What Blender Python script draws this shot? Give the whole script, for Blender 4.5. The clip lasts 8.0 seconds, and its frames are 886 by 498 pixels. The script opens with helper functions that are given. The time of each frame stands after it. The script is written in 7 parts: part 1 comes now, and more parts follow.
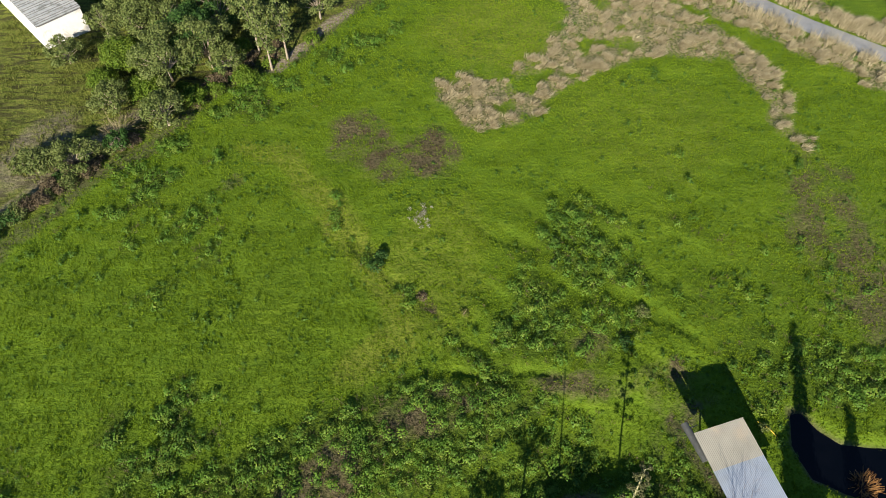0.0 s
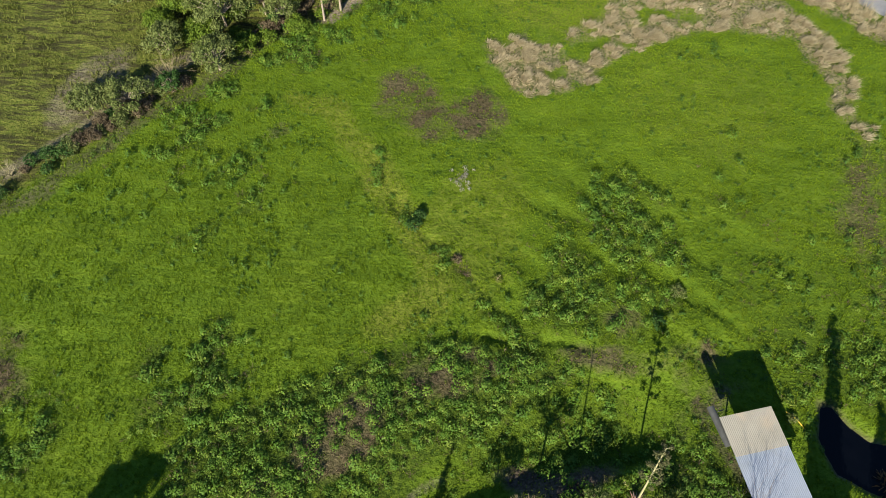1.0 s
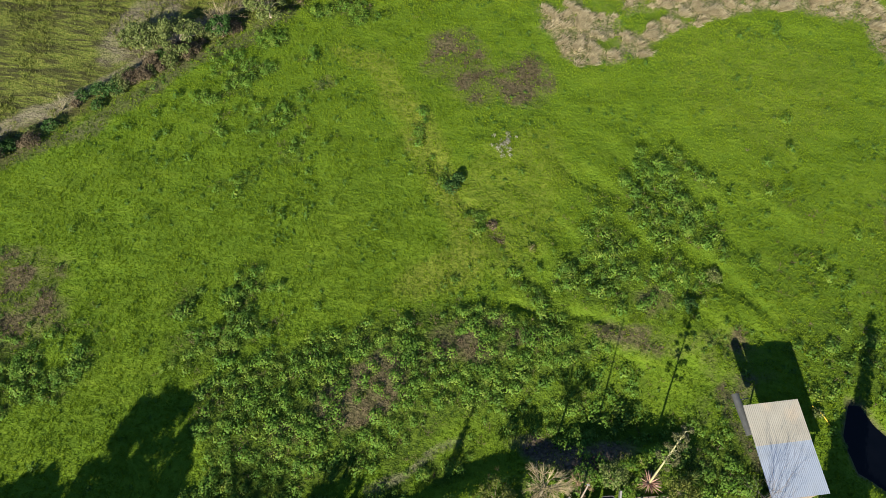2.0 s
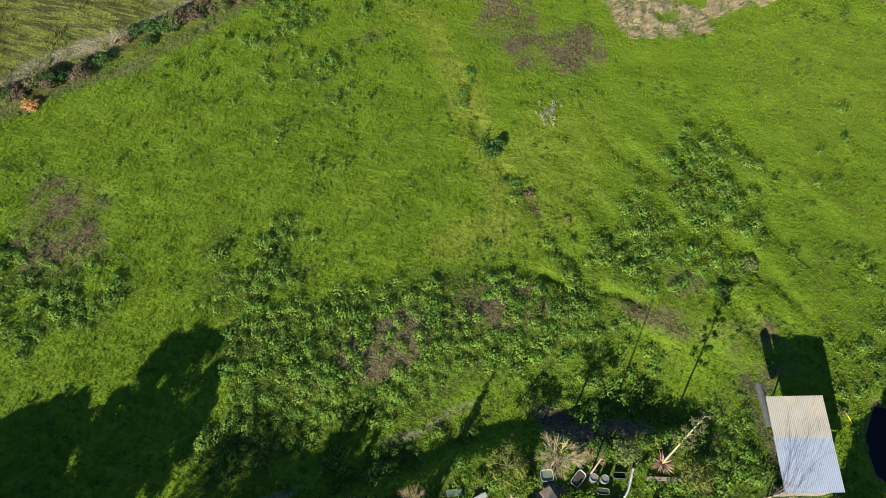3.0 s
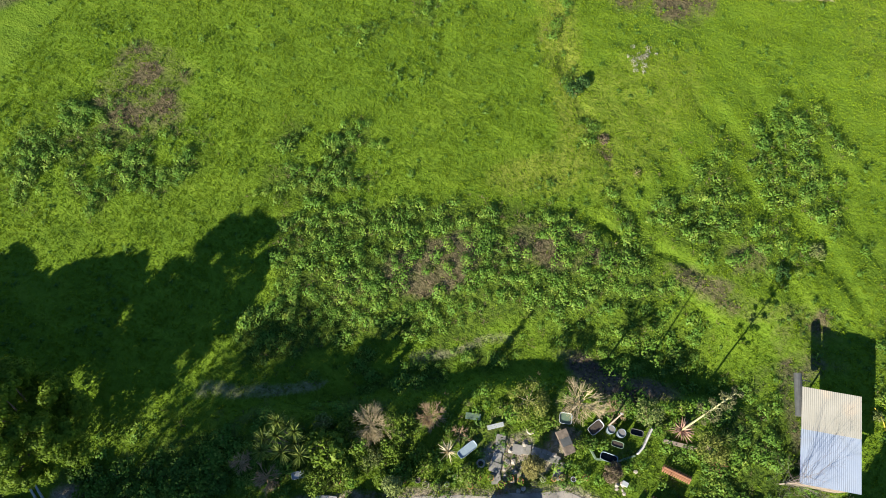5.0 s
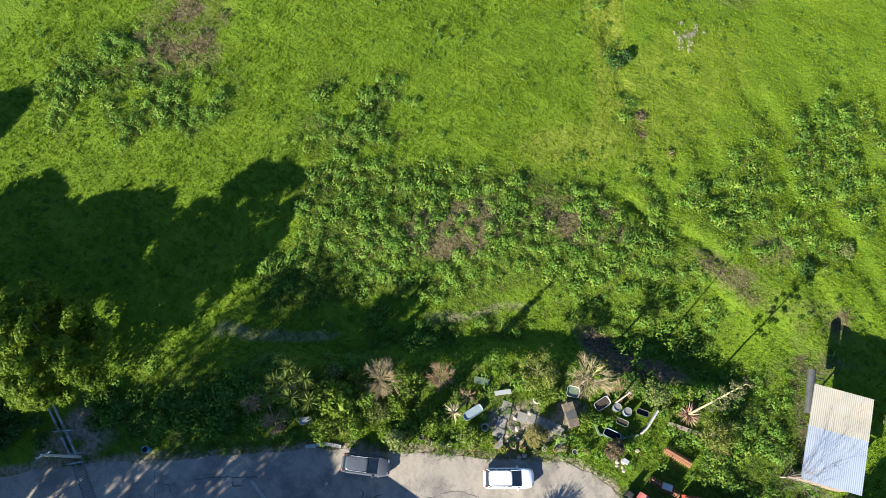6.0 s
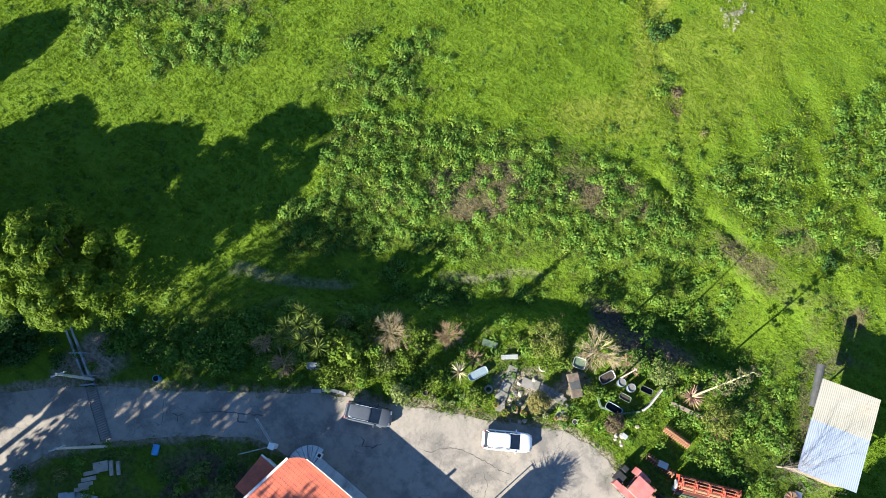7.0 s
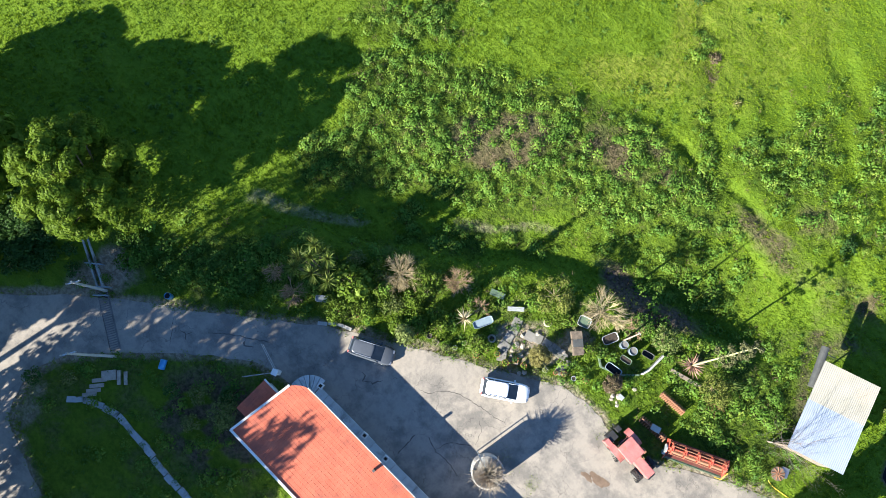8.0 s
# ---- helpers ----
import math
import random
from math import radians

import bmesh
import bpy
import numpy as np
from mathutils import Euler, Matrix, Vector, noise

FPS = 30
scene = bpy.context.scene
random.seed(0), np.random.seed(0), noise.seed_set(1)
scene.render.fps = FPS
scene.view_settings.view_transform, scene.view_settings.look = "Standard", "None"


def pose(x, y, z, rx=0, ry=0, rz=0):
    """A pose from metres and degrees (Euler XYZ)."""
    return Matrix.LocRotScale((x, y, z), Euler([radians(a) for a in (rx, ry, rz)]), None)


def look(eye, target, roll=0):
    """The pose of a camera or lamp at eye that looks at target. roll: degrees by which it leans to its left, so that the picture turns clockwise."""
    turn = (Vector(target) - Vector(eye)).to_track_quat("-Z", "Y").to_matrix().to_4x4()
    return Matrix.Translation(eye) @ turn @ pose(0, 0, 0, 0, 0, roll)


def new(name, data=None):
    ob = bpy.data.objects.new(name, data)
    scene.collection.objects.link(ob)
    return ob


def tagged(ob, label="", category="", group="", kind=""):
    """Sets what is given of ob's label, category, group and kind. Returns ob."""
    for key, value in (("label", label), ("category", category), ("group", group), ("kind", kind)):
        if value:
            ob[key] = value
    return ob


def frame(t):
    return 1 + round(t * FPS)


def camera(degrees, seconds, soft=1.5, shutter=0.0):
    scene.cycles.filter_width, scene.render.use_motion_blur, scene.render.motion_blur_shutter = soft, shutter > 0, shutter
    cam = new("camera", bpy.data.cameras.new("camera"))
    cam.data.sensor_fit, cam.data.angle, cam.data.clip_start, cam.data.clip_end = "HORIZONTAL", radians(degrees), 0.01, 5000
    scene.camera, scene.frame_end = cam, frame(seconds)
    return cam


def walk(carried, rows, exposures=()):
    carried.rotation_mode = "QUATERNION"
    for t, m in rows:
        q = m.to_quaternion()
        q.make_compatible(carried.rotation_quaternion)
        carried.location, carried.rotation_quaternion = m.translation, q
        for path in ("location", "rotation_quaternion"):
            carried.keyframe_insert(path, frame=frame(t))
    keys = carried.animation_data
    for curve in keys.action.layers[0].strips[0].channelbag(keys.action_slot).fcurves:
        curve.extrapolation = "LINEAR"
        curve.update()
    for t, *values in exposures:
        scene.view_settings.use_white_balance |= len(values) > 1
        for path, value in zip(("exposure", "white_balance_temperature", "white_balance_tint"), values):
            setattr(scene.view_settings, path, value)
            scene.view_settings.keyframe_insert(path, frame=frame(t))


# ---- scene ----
# The camera hovers in one spot, 65 m up, and turns and tilts down towards the ground.
cam = camera(64.69, 8.0, soft=0.9)
TURN = [(0.0, 0.0, -53.87), (0.5, 2.69, -55.37), (1.0, 5.38, -56.93), (1.5, 8.05, -58.42), (3.0, 16.36, -62.94),
        (3.5, 19.25, -64.49), (4.0, 22.08, -66.03), (4.5, 24.91, -67.52), (6.0, 33.22, -72.07), (6.5, 36.06, -73.61),
        (7.0, 38.69, -75.36), (7.5, 41.54, -77.66), (8.0, 44.31, -79.78)]
EYE = (0.0, 0.0, 65.0)
walk(cam, [(t, pose(*EYE, 90 + p, 0, y)) for t, y, p in TURN],
     exposures=[(0.0, 1.05, 5850, 10), (1.5, 1.15, 5800, 10), (3.5, 1.38, 5700, 10), (4.5, 1.51, 5700, 10), (6.5, 1.84, 5550, 10), (8.0, 2.04, 5450, 10)])

# ------------------------------------------------------------------ light
ELEV = radians(27)
SUN_TO = Vector((-0.19 * math.cos(ELEV), -0.98 * math.cos(ELEV), math.sin(ELEV))).normalized()
world = bpy.data.worlds.new("world")
scene.world = world
world.use_nodes = True
wn = world.node_tree
sky = wn.nodes.new("ShaderNodeTexSky")
sky.sky_type, sky.sun_disc = "NISHITA", False
sky.air_density, sky.dust_density, sky.ozone_density = 1.0, 0.0, 4.0
sky.sun_elevation, sky.sun_rotation = ELEV, math.atan2(SUN_TO.x, SUN_TO.y)
wn.links.new(sky.outputs[0], wn.nodes["Background"].inputs[0])
wn.nodes["Background"].inputs[1].default_value = 0.055
sun = new("sun", bpy.data.lights.new("sun", "SUN"))
sun.data.energy, sun.data.angle, sun.data.color = 5.0, radians(0.5), (1.0, 0.85, 0.62)
sun.matrix_world = look(SUN_TO * 100, (0, 0, 0))


# ------------------------------------------------------------------ materials
def node(nt, kind, **vals):
    n = nt.nodes.new(kind)
    for k, v in vals.items():
        n.inputs[k].default_value = v
    return n


def ramp(nt, fac, stops):
    r = nt.nodes.new("ShaderNodeValToRGB")
    el = r.color_ramp.elements
    while len(el) < len(stops):
        el.new(0.5)
    for e, (p, c) in zip(el, stops):
        e.position, e.color = p, (*c, 1)
    nt.links.new(fac, r.inputs[0])
    return r.outputs[0]


def noise_out(nt, coord, scale, detail=4.0, rough=0.55, distort=0.0):
    n = node(nt, "ShaderNodeTexNoise", Scale=scale, Detail=detail, Roughness=rough, Distortion=distort)
    nt.links.new(coord, n.inputs["Vector"])
    return n.outputs[0]


def mix(nt, fac, a, b, mode="MIX"):
    m = nt.nodes.new("ShaderNodeMix")
    m.data_type, m.blend_type = "RGBA", mode
    for socket, v in ((m.inputs[0], fac), (m.inputs[6], a), (m.inputs[7], b)):
        if isinstance(v, bpy.types.NodeSocket):
            nt.links.new(v, socket)
        elif isinstance(v, tuple):
            socket.default_value = (*v, 1)
        else:
            socket.default_value = v
    return m.outputs[2]


def math_out(nt, op, a, b=0.0, clamp=False):
    m = nt.nodes.new("ShaderNodeMath")
    m.operation, m.use_clamp = op, clamp
    for socket, v in zip(m.inputs, (a, b)):
        if isinstance(v, bpy.types.NodeSocket):
            nt.links.new(v, socket)
        else:
            socket.default_value = v
    return m.outputs[0]


def base(name):
    m = bpy.data.materials.new(name)
    m.use_nodes = True
    nt = m.node_tree
    return m, nt, nt.nodes["Principled BSDF"], nt.nodes.new("ShaderNodeTexCoord").outputs["Object"]


def bump(nt, bs, height, strength, dist):
    b = node(nt, "ShaderNodeBump", Strength=strength, Distance=dist)
    nt.links.new(height, b.inputs["Height"])
    nt.links.new(b.outputs[0], bs.inputs["Normal"])


def surface(name, dark, light, rough=0.7, metal=0.0, scale=3.0, fine=40.0, bumped=0.3, dist=0.02, stain=None, stain_scale=0.6, per_object=0.0):
    """A worn solid surface: broad mottling, fine grain, optional stains."""
    m, nt, bs, co = base(name)
    col = ramp(nt, noise_out(nt, co, scale, 5), [(0.3, dark), (0.7, light)])
    grain = noise_out(nt, co, fine, 3)
    col = mix(nt, 0.35, col, ramp(nt, grain, [(0.3, dark), (0.7, light)]))
    if stain:
        s = noise_out(nt, co, stain_scale, 6, 0.65, 0.4)
        col = mix(nt, ramp(nt, s, [(0.52, (0, 0, 0)), (0.66, (1, 1, 1))]), col, stain)
    if per_object:
        oi = nt.nodes.new("ShaderNodeObjectInfo")
        h = nt.nodes.new("ShaderNodeHueSaturation")
        nt.links.new(math_out(nt, "ADD", math_out(nt, "MULTIPLY", oi.outputs["Random"], per_object), 1 - per_object / 2), h.inputs["Value"])
        nt.links.new(col, h.inputs["Color"])
        col = h.outputs[0]
    nt.links.new(col, bs.inputs["Base Color"])
    bs.inputs["Roughness"].default_value, bs.inputs["Metallic"].default_value = rough, metal
    bump(nt, bs, grain, bumped, dist)
    return m


def foliage(name, dark, mid, light, through_light=0.25, rough=0.55, patch=0.25, own=0.38):
    """Leaves: every leaf its own shade, drifting over the plant in broad patches."""
    m, nt, bs, co = base(name)
    geo = nt.nodes.new("ShaderNodeNewGeometry")
    rnd = geo.outputs["Random Per Island"]
    pat = noise_out(nt, co, patch, 3)
    f = math_out(nt, "ADD", math_out(nt, "MULTIPLY", rnd, own), math_out(nt, "MULTIPLY", pat, 1 - own))
    col = ramp(nt, f, [(0.2, dark), (0.5, mid), (0.8, light)])
    nt.links.new(col, bs.inputs["Base Color"])
    bs.inputs["Roughness"].default_value = rough
    bs.inputs["Specular IOR Level"].default_value = 0.12
    tr = nt.nodes.new("ShaderNodeBsdfTranslucent")
    nt.links.new(col, tr.inputs[0])
    ms = nt.nodes.new("ShaderNodeMixShader")
    ms.inputs[0].default_value = through_light
    nt.links.new(bs.outputs[0], ms.inputs[1])
    nt.links.new(tr.outputs[0], ms.inputs[2])
    nt.links.new(ms.outputs[0], nt.nodes["Material Output"].inputs[0])
    return m


def ground_material():
    """Grass, weeds, soil, straw and dead growth, by what grows where (plan layers) and noise."""
    m, nt, bs, co = base("ground_cover")

    def layer(name):
        a = nt.nodes.new("ShaderNodeAttribute")
        a.attribute_name = name
        return a.outputs["Fac"]

    big = noise_out(nt, co, 0.09, 4, 0.6, 0.6)
    mid = noise_out(nt, co, 0.9, 5, 0.65)
    half = noise_out(nt, co, 2.6, 4, 0.65, 0.4)
    fine = noise_out(nt, co, 7.0, 4, 0.7)
    # Lawn tones hold soil and, painted in, the shade between grass blades.
    lawn = ramp(nt, big, [(0.28, (0.066, 0.126, 0.007)), (0.5, (0.106, 0.174, 0.009)), (0.74, (0.158, 0.214, 0.013))])
    lawn = mix(nt, 0.5, lawn, ramp(nt, mid, [(0.3, (0.054, 0.105, 0.006)), (0.62, (0.118, 0.186, 0.012))]))
    lawn = mix(nt, 0.26, lawn, ramp(nt, fine, [(0.3, (0.052, 0.104, 0.006)), (0.62, (0.150, 0.232, 0.012))]))
    lawn = mix(nt, 0.30, lawn, ramp(nt, half, [(0.34, (0.054, 0.104, 0.006)), (0.6, (0.132, 0.206, 0.012))]))
    turned = nt.nodes.new("ShaderNodeMapping")
    turned.inputs["Rotation"].default_value = (0, 0, radians(-40))
    turned.inputs["Scale"].default_value = (0.28, 1.5, 1.0)
    nt.links.new(co, turned.inputs["Vector"])
    streak = noise_out(nt, turned.outputs[0], 0.8, 5, 0.62, 0.5)
    lawn = mix(nt, 0.24, lawn, ramp(nt, streak, [(0.36, (0.030, 0.066, 0.005)), (0.52, (0.105, 0.165, 0.010)), (0.68, (0.185, 0.235, 0.020))]))
    grain = ramp(nt, half, [(0.38, (0, 0, 0)), (0.62, (1, 1, 1))])

    def lay(col, name, dark, light):
        soft = math_out(nt, "ADD", math_out(nt, "MULTIPLY", layer(name), 1.6), math_out(nt, "SUBTRACT", math_out(nt, "ADD", mid, fine), 1.3), True)
        return mix(nt, soft, col, mix(nt, grain, dark, light))

    # Weedy ground: darker soil plus gap shade between clumps, put into the colour.
    col = lay(lawn, "weedy", (0.024, 0.046, 0.005), (0.082, 0.124, 0.011))
    col = lay(col, "yellowish", (0.120, 0.160, 0.016), (0.220, 0.240, 0.035))
    col = lay(col, "dead", (0.055, 0.052, 0.022), (0.140, 0.118, 0.062))
    col = lay(col, "straw", (0.075, 0.090, 0.025), (0.300, 0.260, 0.150))
    col = lay(col, "fallow", (0.085, 0.115, 0.016), (0.185, 0.200, 0.038))
    rough = math_out(nt, "MULTIPLY", layer("fallow"), ramp(nt, streak, [(0.46, (0, 0, 0)), (0.58, (0.85, 0.85, 0.85))]))
    col = mix(nt, rough, col, (0.045, 0.042, 0.018))
    col = lay(col, "soil", (0.045, 0.036, 0.026), (0.120, 0.095, 0.070))
    col = lay(col, "sand", (0.170, 0.140, 0.100), (0.330, 0.280, 0.210))
    nt.links.new(col, bs.inputs["Base Color"])
    bs.inputs["Roughness"].default_value = 0.9
    bs.inputs["Specular IOR Level"].default_value = 0.1
    h = math_out(nt, "ADD", math_out(nt, "MULTIPLY", half, 0.7), math_out(nt, "MULTIPLY", fine, 0.35))
    bump(nt, bs, math_out(nt, "ADD", h, math_out(nt, "MULTIPLY", streak, 0.45)), 0.85, 0.45)
    return m


def paving_material(name, lightc, midc, darkc, crack):
    m, nt, bs, co = base(name)
    big = noise_out(nt, co, 0.16, 6, 0.62, 0.2)
    mid = noise_out(nt, co, 1.1, 6, 0.68)
    fine = noise_out(nt, co, 22, 3, 0.7)
    col = ramp(nt, big, [(0.30, midc), (0.55, lightc), (0.75, midc)])
    col = mix(nt, 0.45, col, ramp(nt, mid, [(0.3, darkc), (0.55, lightc), (0.8, lightc)]))
    col = mix(nt, ramp(nt, noise_out(nt, co, 0.30, 9, 0.70), [(0.47, (0, 0, 0)), (0.60, (0.80, 0.80, 0.80))]), col, darkc)
    warp = nt.nodes.new("ShaderNodeVectorMath")
    warp.operation = "ADD"
    nz = node(nt, "ShaderNodeTexNoise", Scale=1.6, Detail=7.0)
    nt.links.new(co, nz.inputs["Vector"])
    nt.links.new(co, warp.inputs[0])
    nt.links.new(nz.outputs[1], warp.inputs[1])
    v = node(nt, "ShaderNodeTexVoronoi", Scale=0.34)
    v.feature = "DISTANCE_TO_EDGE"
    nt.links.new(warp.outputs[0], v.inputs["Vector"])
    line = ramp(nt, v.outputs["Distance"], [(0.002, (0.7, 0.7, 0.7)), (0.009, (0, 0, 0))])
    only = ramp(nt, noise_out(nt, co, 0.25, 3), [(0.48, (0, 0, 0)), (0.54, (1, 1, 1))])
    line = mix(nt, 1.0, line, only, "MULTIPLY")
    col = mix(nt, line, col, crack)
    col = mix(nt, 0.2, col, ramp(nt, fine, [(0.3, darkc), (0.7, lightc)]))
    nt.links.new(col, bs.inputs["Base Color"])
    bs.inputs["Roughness"].default_value = 0.85
    bump(nt, bs, math_out(nt, "ADD", mid, math_out(nt, "MULTIPLY", fine, 0.4)), 0.35, 0.05)
    return m


M_GROUND = ground_material()
M_PAVE = paving_material("worn_concrete", (0.310, 0.275, 0.226), (0.245, 0.219, 0.184), (0.105, 0.100, 0.092), (0.06, 0.055, 0.05))
M_BARK = surface("bark", (0.06, 0.045, 0.03), (0.16, 0.12, 0.085), 0.9, 0, 6, 30, 0.8, 0.05)
M_PALE_BARK = surface("pale_bark", (0.20, 0.165, 0.12), (0.40, 0.34, 0.26), 0.85, 0, 5, 30, 0.6, 0.03)
M_TWIG = surface("bare_twig", (0.245, 0.203, 0.105), (0.43, 0.355, 0.20), 0.85, 0, 3, 20, 0.3, 0.01)
M_TWIG_RED = surface("reddish_twig", (0.24, 0.158, 0.088), (0.39, 0.275, 0.165), 0.85, 0, 3, 20, 0.3, 0.01)
M_DARKTWIG = surface("dark_twig", (0.11, 0.09, 0.075), (0.24, 0.20, 0.165), 0.85, 0, 3, 20, 0.3, 0.01)
M_STRAWGREY = foliage("grey_dry_leaf", (0.20, 0.19, 0.14), (0.34, 0.32, 0.25), (0.52, 0.49, 0.40), 0.2, 0.8, 0.5)
M_TREE = foliage("pine_leaf", (0.040, 0.080, 0.006), (0.095, 0.152, 0.009), (0.160, 0.228, 0.016), 0.25, 0.6, 0.8, 0.25)
M_OLIVE = foliage("olive_leaf", (0.070, 0.098, 0.024), (0.140, 0.176, 0.048), (0.220, 0.250, 0.084))
M_BRIGHT = foliage("bright_leaf", (0.050, 0.095, 0.010), (0.110, 0.172, 0.016), (0.180, 0.240, 0.030))
M_DARKLEAF = foliage("dark_leaf", (0.022, 0.056, 0.013), (0.050, 0.108, 0.022), (0.090, 0.152, 0.035))
M_WEED = foliage("weed_leaf", (0.038, 0.096, 0.012), (0.090, 0.172, 0.018), (0.205, 0.245, 0.034), 0.12, 0.55, 0.8, 0.22)
M_GRASS = foliage("grass_blade", (0.120, 0.196, 0.006), (0.165, 0.248, 0.008), (0.215, 0.292, 0.014), 0.3, 0.7, 0.12, 0.10)
M_HERB = foliage("herb_leaf", (0.030, 0.072, 0.010), (0.064, 0.125, 0.015), (0.115, 0.180, 0.026), 0.12, 0.55, 0.6, 0.3)
M_STRAW = foliage("straw_blade", (0.27, 0.23, 0.13), (0.47, 0.41, 0.255), (0.68, 0.61, 0.42), 0.25, 0.6, 0.8)
M_FALLOW = foliage("fallow_blade", (0.072, 0.095, 0.016), (0.135, 0.158, 0.030), (0.205, 0.215, 0.050), 0.2, 0.7, 0.5)
M_DEAD = foliage("dead_stalk", (0.06, 0.048, 0.026), (0.125, 0.098, 0.058), (0.21, 0.168, 0.108), 0.15, 0.8, 0.3)
M_ORANGE = foliage("orange_dry_leaf", (0.30, 0.15, 0.05), (0.50, 0.27, 0.09), (0.66, 0.40, 0.16), 0.25, 0.7, 0.4)
M_OCHRE = foliage("ochre_leaf", (0.11, 0.10, 0.030), (0.20, 0.185, 0.058), (0.31, 0.28, 0.10), 0.2, 0.7, 0.5)
M_YUCCA = foliage("yucca_leaf", (0.05, 0.085, 0.015), (0.12, 0.165, 0.030), (0.24, 0.27, 0.065), 0.2, 0.45, 0.4)
M_TRACK = surface("pale_track", (0.18, 0.185, 0.19), (0.30, 0.305, 0.31), 0.7, 0, 0.8, 12, 0.3, 0.03, (0.26, 0.25, 0.22), 0.4)
M_WHITEWALL = surface("whitewash", (0.66, 0.65, 0.62), (0.82, 0.81, 0.78), 0.8, 0, 1.2, 30, 0.25, 0.02, (0.50, 0.48, 0.44), 0.5)
M_CEMENT = surface("grey_cement", (0.24, 0.26, 0.27), (0.42, 0.43, 0.43), 0.85, 0, 1.5, 25, 0.3, 0.02, (0.15, 0.16, 0.15), 0.8)
M_TERRACE = surface("pale_terrace_cement", (0.42, 0.44, 0.45), (0.60, 0.62, 0.62), 0.8, 0, 1.5, 22, 0.3, 0.02, (0.26, 0.27, 0.26), 0.9)
M_TILE = surface("terracotta_tile", (0.40, 0.088, 0.042), (0.52, 0.142, 0.074), 0.75, 0, 1.3, 14, 0.35, 0.02, (0.30, 0.085, 0.05), 0.45, 0.16)
M_OLDTILE = surface("old_tile", (0.09, 0.086, 0.082), (0.20, 0.19, 0.182), 0.9, 0, 1.5, 14, 0.4, 0.02, (0.08, 0.07, 0.06), 0.6)
M_SHEET = surface("pale_sheet_metal", (0.28, 0.265, 0.212), (0.365, 0.345, 0.285), 0.6, 0.0, 0.7, 12, 0.15, 0.01, (0.38, 0.33, 0.25), 0.35)
M_SHEET_BLUE = surface("sheet_metal_bluish_half", (0.235, 0.275, 0.345), (0.295, 0.335, 0.405), 0.5, 0.0, 0.7, 12, 0.15, 0.01, (0.25, 0.28, 0.32), 0.35)
M_WOOD = surface("weathered_wood", (0.14, 0.11, 0.08), (0.34, 0.28, 0.21), 0.85, 0, 2.5, 30, 0.5, 0.02)
M_OLDWOOD = surface("dark_old_wood", (0.06, 0.048, 0.035), (0.19, 0.15, 0.11), 0.9, 0, 3, 30, 0.5, 0.02)
M_MUD = surface("brown_mud", (0.10, 0.068, 0.042), (0.19, 0.135, 0.09), 0.6, 0, 2, 18, 0.3, 0.02)
M_PATH = surface("old_path_cement", (0.13, 0.125, 0.112), (0.26, 0.245, 0.22), 0.9, 0, 2, 20, 0.4, 0.02, (0.09, 0.10, 0.06), 1.1)
M_CRACK = surface("crack_dirt", (0.055, 0.050, 0.044), (0.12, 0.108, 0.095), 0.95, 0, 3, 20, 0.3, 0.01)
M_DARKMETAL = surface("dark_roll", (0.035, 0.037, 0.036), (0.085, 0.088, 0.084), 0.7, 0.0, 2.0, 20, 0.3, 0.02)
M_RED = surface("faded_red_paint", (0.40, 0.095, 0.085), (0.54, 0.21, 0.185), 0.5, 0.0, 1.5, 18, 0.15, 0.01, (0.34, 0.14, 0.10), 1.2)
M_ORANGERED = surface("orange_red_paint", (0.42, 0.065, 0.035), (0.58, 0.12, 0.07), 0.5, 0.0, 2.0, 20, 0.15, 0.01, (0.30, 0.09, 0.045), 1.5)
M_MAROON = surface("dull_maroon_paint", (0.075, 0.018, 0.014), (0.15, 0.042, 0.030), 0.6, 0.0, 2.0, 20, 0.2, 0.01, (0.09, 0.05, 0.03), 1.5)
M_RUST = surface("rusty_iron", (0.18, 0.085, 0.045), (0.36, 0.18, 0.10), 0.85, 0.2, 3.0, 25, 0.5, 0.02)
M_RUBBER = surface("tyre_rubber", (0.018, 0.018, 0.018), (0.05, 0.048, 0.044), 0.85, 0, 4, 30, 0.4, 0.02)
M_GREENMETAL = surface("dull_green_paint", (0.06, 0.10, 0.06), (0.14, 0.19, 0.12), 0.6, 0.1, 2, 18, 0.2, 0.01)
M_WHITEPAINT = surface("white_car_paint", (0.74, 0.75, 0.77), (0.82, 0.83, 0.84), 0.22, 0.0, 0.8, 20, 0.02, 0.005)
M_GREYPAINT = surface("grey_car_paint", (0.060, 0.068, 0.082), (0.090, 0.100, 0.118), 0.25, 0.0, 0.8, 20, 0.02, 0.005)
M_PLASTIC = surface("black_plastic", (0.014, 0.014, 0.015), (0.035, 0.035, 0.036), 0.5, 0, 3, 20, 0.1, 0.005)
M_CHROME = surface("bright_metal", (0.45, 0.46, 0.47), (0.62, 0.62, 0.62), 0.3, 0.9, 3, 20, 0.05, 0.005)
M_ENAMEL = surface("white_enamel", (0.24, 0.26, 0.26), (0.40, 0.42, 0.41), 0.3, 0, 1.5, 20, 0.1, 0.01, (0.40, 0.38, 0.32), 1.4)
M_BLUEWHITE = surface("pale_blue_plastic", (0.15, 0.20, 0.24), (0.24, 0.30, 0.33), 0.45, 0, 2, 20, 0.1, 0.01)
M_BLUE = surface("blue_plastic", (0.05, 0.20, 0.46), (0.12, 0.34, 0.62), 0.4, 0, 2, 20, 0.1, 0.01)
